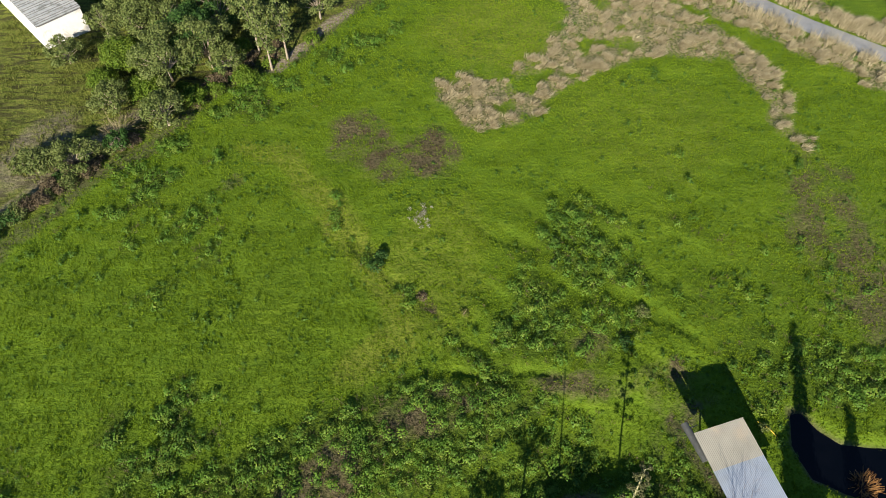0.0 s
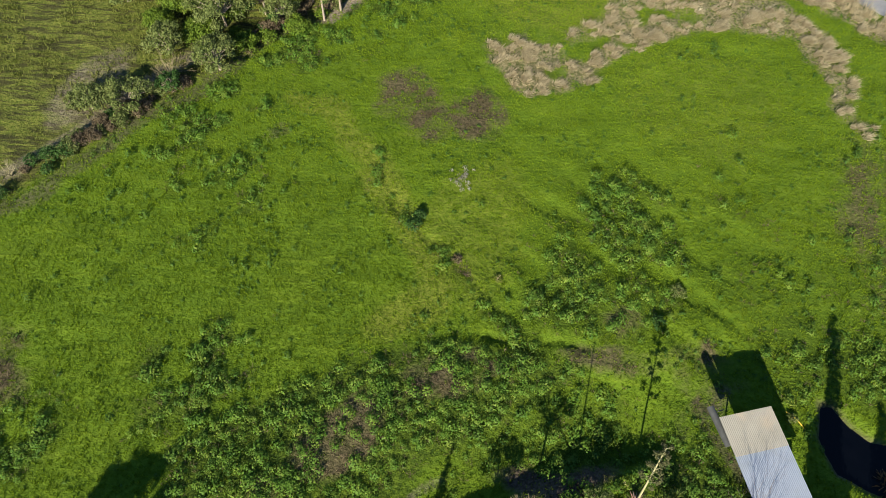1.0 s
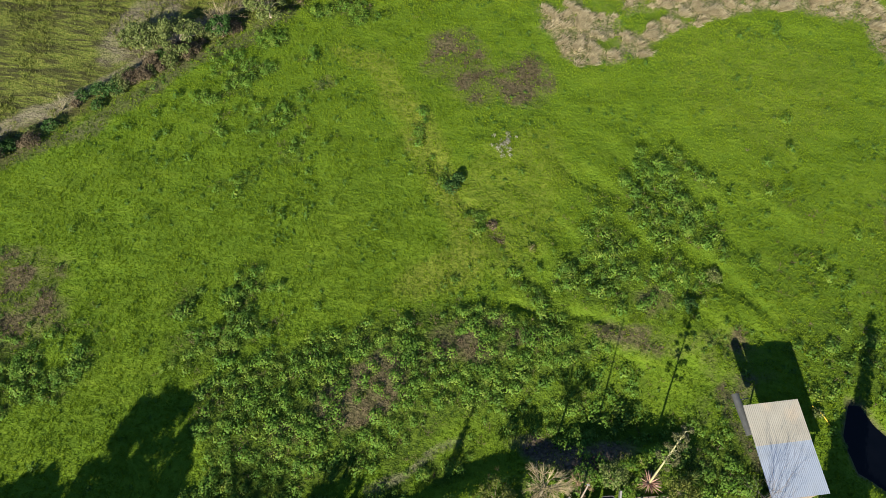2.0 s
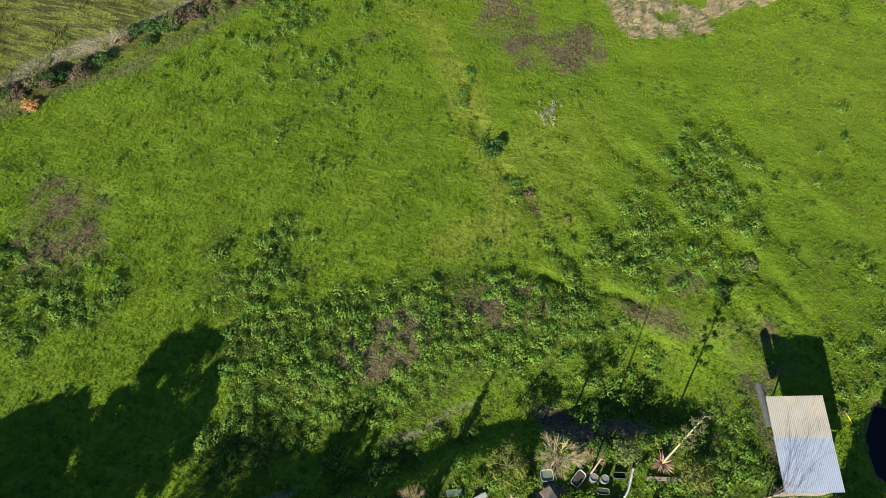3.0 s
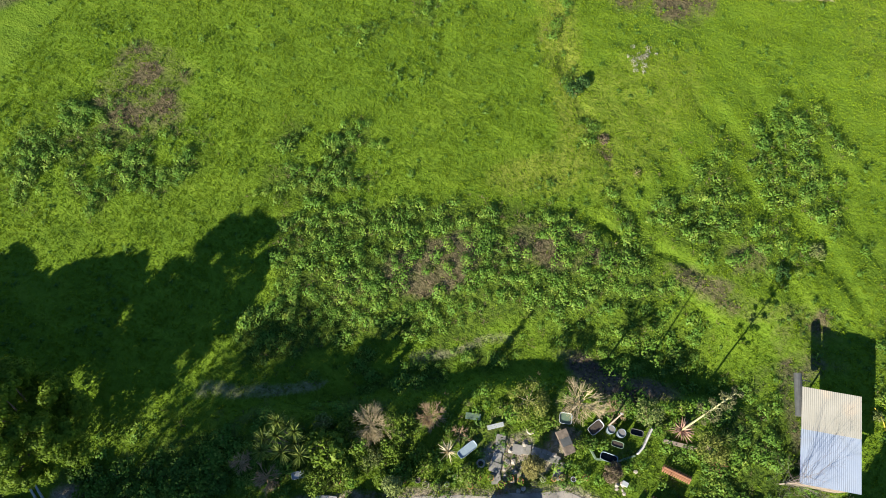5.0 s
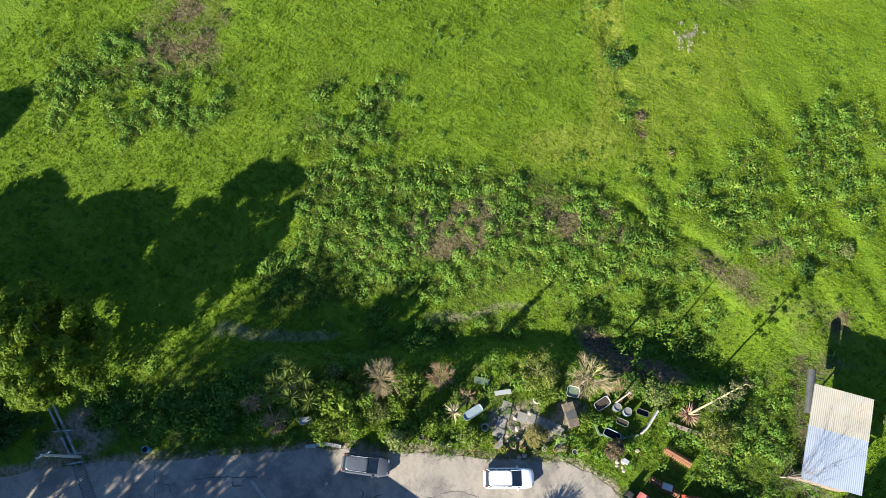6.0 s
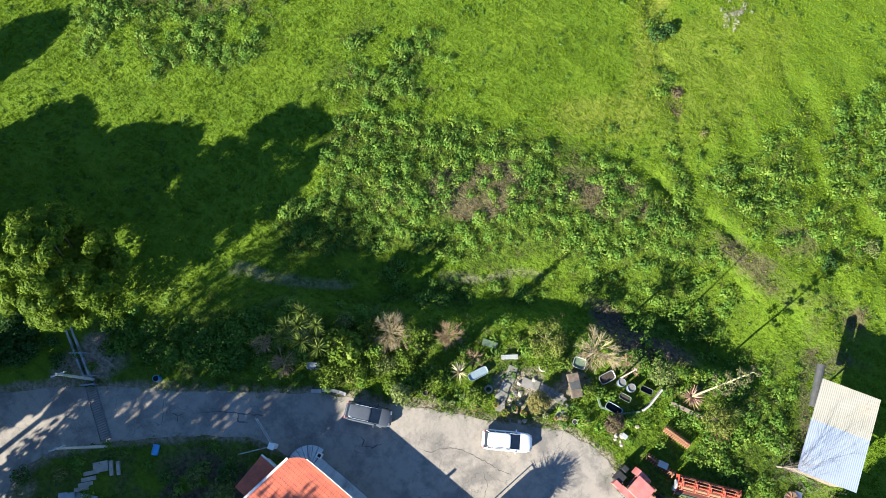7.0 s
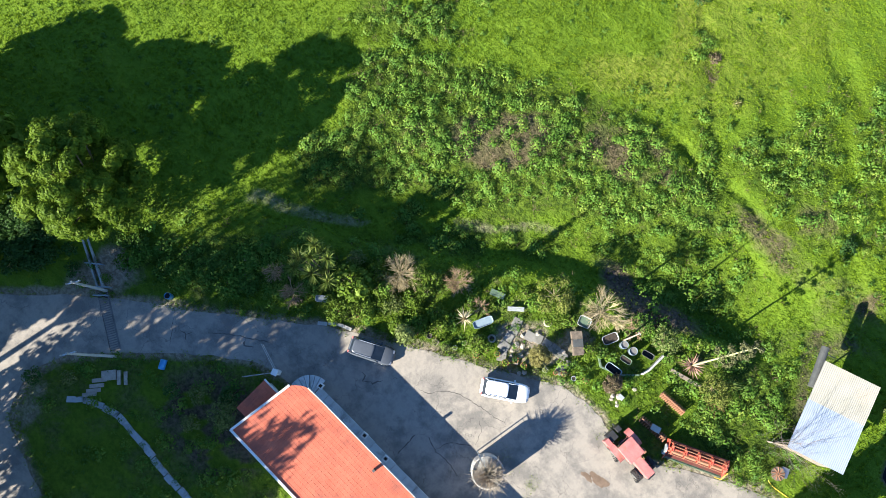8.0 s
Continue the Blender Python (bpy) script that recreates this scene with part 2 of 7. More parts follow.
M_CONCRETE = surface("pole_concrete", (0.30, 0.29, 0.27), (0.50, 0.48, 0.44), 0.85, 0, 1.5, 25, 0.3, 0.02)
M_CLAY = surface("clay_pot", (0.26, 0.095, 0.045), (0.46, 0.19, 0.10), 0.8, 0, 3, 25, 0.3, 0.01)
M_YELLOW = surface("yellow_hose", (0.55, 0.38, 0.02), (0.72, 0.52, 0.06), 0.5, 0, 3, 25, 0.1, 0.01)
M_STONE = surface("field_stone", (0.22, 0.19, 0.15), (0.44, 0.39, 0.32), 0.9, 0, 2, 18, 0.5, 0.04)
M_POTSOIL = surface("dark_soil", (0.02, 0.016, 0.012), (0.06, 0.045, 0.034), 0.95, 0, 4, 25, 0.5, 0.03)


def glass_material():
    m, nt, bs, co = base("glass_with_sky_colour")
    # The bluish base colour stands in for sky reflected in the panes.
    col = ramp(nt, noise_out(nt, co, 1.2, 3), [(0.3, (0.014, 0.021, 0.032)), (0.7, (0.026, 0.036, 0.052))])
    nt.links.new(col, bs.inputs["Base Color"])
    bs.inputs["Roughness"].default_value, bs.inputs["IOR"].default_value = 0.05, 1.52
    return m


def water_material():
    m, nt, bs, co = base("still_dark_water")
    col = ramp(nt, noise_out(nt, co, 0.5, 3), [(0.3, (0.0008, 0.0012, 0.0022)), (0.7, (0.0016, 0.002, 0.0034))])
    nt.links.new(col, bs.inputs["Base Color"])
    bs.inputs["Roughness"].default_value, bs.inputs["IOR"].default_value = 0.03, 1.33
    return m


M_GLASS, M_WATER = glass_material(), water_material()


# ------------------------------------------------------------------ mesh helpers
def thing(name, at, rz=0.0, label="", category="", group="", kind=""):
    e = new(name)
    e.empty_display_size = 0.3
    e.matrix_world = pose(*at, 0, 0, rz)
    return tagged(e, label, category, group, kind)


def link(name, me, material, parent=None, label="", m=None):
    me.materials.append(material)
    ob = new(name, me)
    if parent:
        ob.parent = parent
    if m is not None:
        ob.matrix_basis = m
    if label:
        tagged(ob, label)
    return ob


def part(name, bm, material, parent, label="", smooth=False):
    me = bpy.data.meshes.new(name)
    bmesh.ops.recalc_face_normals(bm, faces=bm.faces)
    if smooth:
        for f in bm.faces:
            f.smooth = True
    bm.to_mesh(me)
    bm.free()
    return link(name, me, material, parent, label)


def box(bm, x, y, z, sx, sy, sz, bev=0.0, m=None):
    """A block with its centre at x, y and its bottom at z."""
    r = bmesh.ops.create_cube(bm, size=1.0, matrix=(m or Matrix()) @ Matrix.Translation((x, y, z + sz / 2)) @ Matrix.Diagonal((sx, sy, sz, 1)))
    if bev:
        edges = list({e for v in r["verts"] for e in v.link_edges})
        bmesh.ops.bevel(bm, geom=edges, offset=bev, segments=2, affect="EDGES", profile=0.6)
    return bm


def rod(bm, a, b, r0, r1=None, n=8):
    """A tapered round bar from a to b."""
    a, b = Vector(a), Vector(b)
    d = b - a
    q = d.to_track_quat("Z", "Y").to_matrix().to_4x4()
    bmesh.ops.create_cone(bm, cap_ends=True, segments=n, radius1=r0, radius2=r0 if r1 is None else r1, depth=d.length,
                          matrix=Matrix.Translation((a + b) / 2) @ q)
    return bm


def lathe(bm, profile, n=16, m=None):
    """A round shell: profile is (radius, height) from its inside bottom outwards."""
    m = m or Matrix()
    rings = [[bm.verts.new(m @ Vector((r * math.cos(2 * math.pi * k / n), r * math.sin(2 * math.pi * k / n), z))) for k in range(n)] for r, z in profile]
    for a, b in zip(rings, rings[1:]):
        for k in range(n):
            bm.faces.new((a[k], a[(k + 1) % n], b[(k + 1) % n], b[k]))
    bm.faces.new(rings[0])
    bm.faces.new(rings[-1])
    return bm


def raw_mesh(name, verts, faces):
    """A mesh from numpy arrays: verts (n, 3), faces (m, 3 or 4)."""
    me = bpy.data.meshes.new(name)
    k = faces.shape[1]
    me.vertices.add(len(verts))
    me.vertices.foreach_set("co", np.ascontiguousarray(verts, dtype=np.float32).ravel())
    me.loops.add(faces.size)
    me.loops.foreach_set("vertex_index", np.ascontiguousarray(faces, dtype=np.int32).ravel())
    me.polygons.add(len(faces))
    me.polygons.foreach_set("loop_start", np.arange(0, faces.size, k, dtype=np.int32))
    me.update(calc_edges=True)
    return me


def unit(v):
    return v / np.maximum(np.linalg.norm(v, axis=1, keepdims=True), 1e-9)


def leaf_mesh(name, rng, centres, normals, size, long=1.6):
    """Small pointed leaves, one diamond each, lying across their normals."""
    n = unit(normals)
    a = unit(np.cross(n, rng.normal(size=n.shape)))
    b = np.cross(n, a)
    s = size[:, None]
    v = np.stack([centres - a * s * long * 0.5, centres + b * s * 0.5 + n * s * 0.12, centres + a * s * long * 0.5, centres - b * s * 0.5 + n * s * 0.12], 1)
    return raw_mesh(name, v.reshape(-1, 3), np.arange(len(n) * 4).reshape(-1, 4))


def blade_mesh(name, rng, roots, tips, width):
    """Narrow pointed blades, one triangle each, from roots to tips."""
    d = unit(tips - roots)
    side = unit(np.cross(d, rng.normal(size=d.shape))) * width[:, None] * 0.5
    v = np.stack([roots - side, roots + side, tips], 1)
    return raw_mesh(name, v.reshape(-1, 3), np.arange(len(d) * 3).reshape(-1, 3))


LATTICE = np.random.RandomState(11).rand(256, 256)


def grain2(x, y, size, octaves=4, seed=0):
    """Smooth random height in 0..1 over the plan, its largest features `size` metres across."""
    out, amp, total = np.zeros_like(x, dtype=float), 1.0, 0.0
    for o in range(octaves):
        u, v = x / size * 2 ** o + 17.3 * seed + 31.7 * o, y / size * 2 ** o + 41.9 * seed + 11.1 * o
        i, j = np.floor(u).astype(int), np.floor(v).astype(int)
        f, g = u - i, v - j
        f, g = f * f * (3 - 2 * f), g * g * (3 - 2 * g)
        L = LATTICE
        h = (L[i % 256, j % 256] * (1 - f) + L[(i + 1) % 256, j % 256] * f) * (1 - g) + (L[i % 256, (j + 1) % 256] * (1 - f) + L[(i + 1) % 256, (j + 1) % 256] * f) * g
        out, total, amp = out + amp * h, total + amp, amp * 0.5
    return out / total


# ------------------------------------------------------------------ plan of what grows where
def smooth(e0, e1, v):
    t = np.clip((v - e0) / (e1 - e0), 0, 1)
    return t * t * (3 - 2 * t)


def away(x, y, poly):
    """Distance to a polygon's outline, negative inside."""
    p = np.array(poly, float)
    q = np.roll(p, -1, 0)
    best, inside = np.full(x.shape, 1e9), np.zeros(x.shape, bool)
    for (ax, ay), (bx, by) in zip(p, q):
        dx, dy = bx - ax, by - ay
        t = np.clip(((x - ax) * dx + (y - ay) * dy) / (dx * dx + dy * dy), 0, 1)
        best = np.minimum(best, np.hypot(x - ax - t * dx, y - ay - t * dy))
        cross = (ay > y) != (by > y)
        inside ^= cross & (x < dx * (y - ay) / (dy if dy else 1e-9) + ax)
    return np.where(inside, -best, best)


def along(x, y, line):
    """Distance to a bent line."""
    best = np.full(x.shape, 1e9)
    for (ax, ay), (bx, by) in zip(line, line[1:]):
        dx, dy = bx - ax, by - ay
        t = np.clip(((x - ax) * dx + (y - ay) * dy) / (dx * dx + dy * dy), 0, 1)
        best = np.minimum(best, np.hypot(x - ax - t * dx, y - ay - t * dy))
    return best


def oval(x, y, cx, cy, rx, ry, turn=0.0):
    c, s = math.cos(radians(turn)), math.sin(radians(turn))
    u, v = (x - cx) * c + (y - cy) * s, -(x - cx) * s + (y - cy) * c
    return smooth(1.25, 0.6, np.hypot(u / rx, v / ry))


# The lane comes from the west, meets a side lane, and opens into the yard in front of the house.
PAVED = [(-70, -55), (-48, -35), (-35, -23.6), (-27.8, -17.2), (-21.3, -12.4), (-16.2, -8.5), (-11.6, -4.9), (-7.9, -2.7), (-3.2, 0.1),
         (1.9, 3.0), (6.0, 5.4), (9.2, 7.0), (13.0, 7.2), (15.5, 6.2), (18.5, 7.2), (21.5, 9.2), (27.5, 12.2), (32, 13.2), (36, 10), (36, -20), (14, -20),
         (14, -9.6), (-6.0, -9.6), (-9.0, -10.2), (-13.3, -11.3), (-18.3, -15.2), (-23.0, -19.6), (-26.0, -23.0), (-27.0, -26.5), (-25.6, -30.0), (-21.5, -31.5), (-14, -34), (-5, -40),
         (-9, -47), (-18, -41), (-27, -37), (-33, -34), (-40, -38), (-60, -60)]
POND = [(34.0, 28.4), (35.8, 28.2), (37.0, 26.2), (38.6, 24.9), (42.5, 24.4), (49, 24), (50, 17.5), (43.8, 17.4), (37.2, 19.4), (34.2, 20.8), (33.2, 24.4)]
HEDGE = [(-78, 18), (-62, 35), (-51, 48.5), (-41.4, 60.8), (-34.2, 69.6), (-28.6, 76.2), (-21.0, 82.5), (-14.0, 92.5), (-6, 104), (4, 118)]
DITCH = [(30, 112), (47.5, 95.5), (55, 88.8), (64, 82), (80, 72)]
FURROW = [(-14.5, 56), (-12.0, 51.8), (-7.2, 44.6), (-1.2, 39.4), (4.0, 33.6), (7.5, 31.2), (11.0, 28.6), (14.5, 27.5)]
GULLY = [(1.1, 32.0), (4.0, 31.5), (7.0, 30.5)]
GULLY_END = [(6.8, 31.8), (9.1, 32.1), (11.5, 31.5)]
# Edge of an added trough; its steep south side shades a dark band.
SHADE_TROUGH_EDGE = [(-26, -5.5), (-20, -1.0), (-14, 2.4), (-9.5, 5.6), (-5, 8.8), (-1, 11.6), (3, 14.2), (7, 16.4), (11, 17.8), (16, 18.8), (21, 20.6)]
WEEDS = [(-29, 18), (-19.8, 22.5), (-11.0, 28.5), (-5.0, 32.2), (1.0, 33.0), (7.0, 32.0), (10.5, 29), (5.0, 24), (0.7, 19.6), (-7.7, 13.4), (-17.4, 8.4), (-23, 2), (-26, 6), (-25, 13)]
STRAW = [(5.8, 65.4), (13.4, 70.4), (21.0, 76.6), (25.5, 80.2), (33.8, 81.6), (39.3, 80.4), (43.0, 73.4), (45.6, 66), (47.6, 71), (46.6, 79), (44.5, 85), (39.0, 92), (33, 101), (17, 104),
         (18.5, 93), (14.4, 85), (7, 80), (-1.0, 78), (-0.5, 71), (2.6, 66.2)]


# footprints of machines and garden clutter, where nothing grows tall
KEPT_CLEAR = [(21.15, 10.55, 3.6, 1.6, 24.5), (16.45, 6.75, 3.4, 1.8, -6), (16.55, 12.7, 2.0, 0.9, 2), (16.75, 9.75, 2.1, 0.9, 2), (6.75, 10.6, 1.1, 1.7, 49),
              (-0.7, 6.0, 1.5, 0.9, 65), (5.95, 12.55, 1.1, 1.0, 20), (8.65, 13.1, 1.3, 0.9, 66), (12.15, 14.4, 1.1, 0.7, 14), (10.75, 11.2, 1.3, 0.8, 8),
              (11.0, 12.65, 1.0, 0.7, 10), (10.4, 13.6, 1.3, 0.8, 0), (-12.9, -2.85, 1.1, 0.8, 40), (0.6, 9.0, 1.1, 0.6, 40), (27.2, 14.55, 1.2, 1.2, 0)]


def ridges(x, y):
    """Old furrow ridges east of the trough, running south-east."""
    return grain2((0.75 * x - 0.66 * y) * 0.26, 0.66 * x + 0.75 * y, 2.5, 3, 37)


def plan(x, y):
    """What covers the ground at each place: a dict of densities from 0 to 1."""
    wob = grain2(x, y, 9, 4, 1) - 0.5
    fin = grain2(x, y, 2.2, 3, 2) - 0.5
    wx, wy = x + wob * 5 + fin * 2, y + (grain2(x, y, 9, 4, 3) - 0.5) * 5 + fin * 2
    paved = away(x, y, PAVED)
    weedy = smooth(1.0, -2.0, away(wx, wy, WEEDS))
    ridge = smooth(0.42, 0.60, ridges(x, y))
    weedy = np.maximum(weedy, 0.60 * oval(wx, wy, 16.0, 46, 8, 12, -20) * ridge)
    weedy = np.maximum(weedy, 0.58 * oval(wx, wy, 14.0, 38, 9, 7, 0) * ridge)
    weedy = np.maximum(weedy, 0.36 * oval(wx, wy, 30.0, 50, 8, 14, 0) * ridge)
    weedy = np.maximum(weedy, 0.78 * oval(wx, wy, -9, 11.5, 13, 4.5, 38) * smooth(0.40, 0.55, grain2(x, y, 3.5, 3, 43)))
    weedy = np.maximum(weedy, 0.60 * oval(wx, wy, -24, 44, 12, 7, 20) * smooth(0.60, 0.70, grain2(x, y, 5.0, 3, 41)))
    weedy = np.maximum(weedy, 0.65 * oval(wx, wy, 10.0, 36, 5, 3.5))
    weedy = np.maximum(weedy, 0.85 * oval(wx, wy, -48, 15, 12, 8, 25) * smooth(0.38, 0.54, grain2(x, y, 3.0, 3, 47)))
    weedy = np.maximum(weedy, 0.75 * oval(wx, wy, -27, 25, 9, 6, 30) * smooth(0.42, 0.58, grain2(x, y, 2.8, 3, 48)))
    weedy = np.maximum(weedy, 0.8 * smooth(8.0, 1.0, along(wx, wy, [(p[0] + 4.0, p[1] - 3.5) for p in HEDGE])) * smooth(46, 56, y) * smooth(0.40, 0.60, grain2(x, y, 3.0, 3, 44)))
    weedy = np.maximum(weedy, 0.55 * oval(wx, wy, -32, 50, 7, 4, 30) * (fin > -0.05))
    weedy = np.maximum(weedy, 0.36 * oval(wx, wy, 42, 42, 7, 12, 10))
    weedy = np.maximum(weedy, 0.62 * oval(wx, wy, 40, 32, 10, 4))
    weedy = np.maximum(weedy, 0.5 * oval(wx, wy, 33, 33, 5, 6))
    garden = smooth(15.5, 11.0, y - 0.62 * x - 1.5 * (wob + fin)) * smooth(-2.0, 0.0, paved) * smooth(28.0, 20.0, x) * smooth(-34, -30, x)
    weedy = np.maximum(weedy, 0.45 * garden)
    weedy = np.maximum(weedy, 0.85 * oval(wx, wy, 22.5, 16, 6, 8))
    weedy = np.maximum(weedy, 0.6 * oval(wx, wy, 7, 23, 11, 4.5, 20))
    weedy = np.maximum(weedy, 0.85 * smooth(0.4, -1.0, away(wx, wy, [(-30, -14.5), (-11, -3.2), (-7, 3.5), (-13, 3.0), (-20, -2), (-27, -7)])))
    weedy = np.maximum(weedy, 0.5 * smooth(0.4, -1.0, away(wx, wy, [(14, 10), (17, 8.8), (24, 13), (24.5, 19), (20, 20), (14, 17)])))
    dead = oval(wx, wy, -11.5, 20.2, 6.6, 2.9, 48)
    dead = np.maximum(dead, 0.5 * oval(wx, wy, -4.2, 27.2, 4.4, 2.8, 40))
    dead = np.maximum(dead, 0.75 * smooth(1.6, 0.4, along(wx, wy, [(9.8, 31.0), (13.6, 30.6), (17.8, 30.8)])))
    dead = np.maximum(dead, 0.75 * smooth(1.5, 0.4, along(wx, wy, [(22.5, 26.6), (23.4, 30.0), (24.4, 33.5)])))
    dead = np.maximum(dead, 0.85 * oval(wx, wy, -17, 14.5, 3.6, 1.8, 45))
    dead = np.maximum(dead, 1.0 * oval(wx, wy, -10.2, 64.0, 4.8, 6.2, 30))
    dead = np.maximum(dead, 0.95 * oval(wx, wy, -2.0, 62.8, 4.6, 4.2))
    dead = np.maximum(dead, 0.9 * oval(wx, wy, -49.0, 22.5, 5.2, 6.8, 20))
    dead = np.maximum(dead, 0.66 * oval(wx, wy, 47, 48, 8, 15, 8))
    dead = np.maximum(dead, 0.55 * oval(wx, wy, 15.6, 33.6, 3.4, 2.2))
    dead = np.maximum(dead, 0.5 * oval(wx, wy, -26.5, 57, 1.3, 1.3))
    dead = np.maximum(dead, 0.45 * oval(wx, wy, 23, 31, 4.5, 3.0))
    mixed = smooth(0.5, -3.0, away(wx, wy, [(-20.5, 9.7), (-17.0, 15.5), (-12.5, 22.8), (-8.0, 27.5), (-0.4, 33.6), (6.0, 31.0), (-0.6, 24.6), (-10.0, 18.0), (-16.1, 11.5)]))
    dead = np.maximum(dead, 0.85 * mixed * smooth(0.46, 0.60, grain2(x, y, 2.0, 3, 51)))
    dead = np.maximum(dead, 0.6 * oval(wx, wy, 48, 58, 5, 7, 10))
    tatter = smooth(0.40, 0.56, grain2(x, y, 3.2, 4, 15))
    dead = dead * (0.48 + 0.52 * smooth(0.40, 0.58, grain2(x, y, 2.4, 4, 16)))
    straw = smooth(0.8, -1.6, away(wx, wy, STRAW)) * (0.20 + 0.80 * np.maximum(tatter, 0.85 * smooth(26, 36, x + 0.4 * (y - 80)))) * (1 - 0.5 * oval(wx, wy, 12, 78, 4, 3, 30))
    straw = np.maximum(straw, 0.6 * oval(wx, wy, 46.0, 67.5, 1.8, 5.0, 12))
    straw = np.maximum(straw, 0.9 * smooth(3.4, 1.6, along(wx, wy, [(p[0] - 3.0, p[1] - 3.6) for p in DITCH])))
    straw = np.maximum(straw, 0.9 * smooth(3.4, 1.6, along(wx, wy, [(p[0] + 3.2, p[1] + 3.8) for p in DITCH])))
    weedy = np.maximum(weedy, 0.5 * smooth(1.8, 0.5, along(wx, wy, FURROW)))
    yellowish = 0.62 * smooth(3.2, 0.8, along(wx, wy, [(-25.6, 63.5), (-18.7, 59.8), (-12.4, 52.5), (-7.5, 44.0), (-3.0, 36.5), (-8.5, 32.8)]))
    yellowish = np.maximum(yellowish, 0.42 * oval(wx, wy, 0, 46, 7, 12))
    yellowish = np.maximum(yellowish, 0.32 * oval(wx, wy, 27, 68, 14, 12))
    yellowish = np.maximum(yellowish, 0.5 * oval(wx, wy, 8, 88, 12, 10))
    side = away(x, y, HEDGE + [(4, 400), (-400, 400), (-400, 18)])
    fallow = smooth(1.0, -2.5, side)
    soil = smooth(2.4, 0.6, along(wx, wy, HEDGE)) * 0.55
    soil = np.maximum(soil, 0.4 * smooth(1.6, 0.2, paved))
    soil = np.maximum(soil, 0.85 * oval(wx, wy, 8.5, 19.0, 6.5, 1.6, 18))
    soil = np.maximum(soil, 0.35 * garden * smooth(0.0, 0.25, fin + 0.1))
    soil = np.maximum(soil, smooth(1.2, 0.2, along(wx, wy, [(24.4, 20), (22.6, 24), (24.0, 28.6)])) * 0.6)
    soil = np.maximum(soil, 0.8 * smooth(0.6, -0.8, away(x, y, POND)))
    soil = np.maximum(soil, 0.75 * oval(x, y, -12.0, -17.5, 6.5, 5.0) * (fin > -0.12))
    sand = 0.46 * smooth(1.0, 0.2, along(wx, wy, [(-24.5, -1.2), (-20.8, 2.2), (-16.2, 5.6)]))
    sand = np.maximum(sand, 0.40 * smooth(1.0, 0.2, along(wx, wy, [(-9.0, 11.0), (-5.0, 14.2), (-1.6, 16.7)])))
    sand = np.maximum(sand, 0.8 * smooth(1.6, 0.5, along(wx, wy, [(-14.0, 92.5), (-17.6, 88.5), (-20.5, 84.0), (-22.8, 80)])))
    sand = np.maximum(sand, 0.7 * smooth(1.5, 0.6, along(wx, wy, [(3.0, 8.6), (3.4, 6.0), (6.2, 9.2), (6.6, 11.2)])))
    sand = np.maximum(sand, 0.85 * oval(x + fin * 2, y + fin * 2, 2.8, 7.6, 2.6, 1.5, 38))
    sand = np.maximum(sand, 0.8 * oval(wx, wy, -29.2, -16, 2.2, 4.0, -30) )
    sand = np.maximum(sand, 0.6 * oval(wx, wy, -24.5, -28.5, 1.6, 3.4, 20))
    sand = np.maximum(sand, 0.55 * smooth(1.8, 0.5, along(wx, wy, [(p[0] - 4.5, p[1] + 2.6) for p in HEDGE[:5]])))
    sand = np.maximum(sand, 0.5 * oval(wx, wy, -52, 64, 4, 9, -20))
    sand = np.maximum(sand, 0.75 * smooth(1.1, 0.1, paved + 1.2 * fin))
    off = np.maximum.reduce([smooth(0.6, -0.2, paved), smooth(0.3, -0.6, away(x, y, POND)), smooth(2.6, 1.6, along(x, y, DITCH))])
    for cx, cy, rx, ry, turn in KEPT_CLEAR:
        near = np.hypot(x - cx, y - cy) < 1.3 * max(rx, ry)
        off[near] = np.maximum(off[near], oval(x[near], y[near], cx, cy, rx, ry, turn))
    return dict(weedy=weedy, dead=dead, straw=straw, yellowish=yellowish, fallow=fallow, soil=soil, sand=sand, garden=garden, off=off)


def past_trough_edge(x, y):
    """How far a place lies north of the added trough's edge (negative on the garden side), and 1 to 0 where the trough
    runs out.
    """
    best, sign = np.full(x.shape, 1e9), np.ones(x.shape)
    for (ax, ay), (bx, by) in zip(SHADE_TROUGH_EDGE, SHADE_TROUGH_EDGE[1:]):
        dx, dy = bx - ax, by - ay
        t = np.clip(((x - ax) * dx + (y - ay) * dy) / (dx * dx + dy * dy), 0, 1)
        d = np.hypot(x - ax - t * dx, y - ay - t * dy)
        side = np.sign(dx * (y - ay) - dy * (x - ax))
        sign = np.where(d < best, side, sign)
        best = np.minimum(best, d)
    return best * sign, smooth(-27, -20, x) * smooth(23, 17, x)


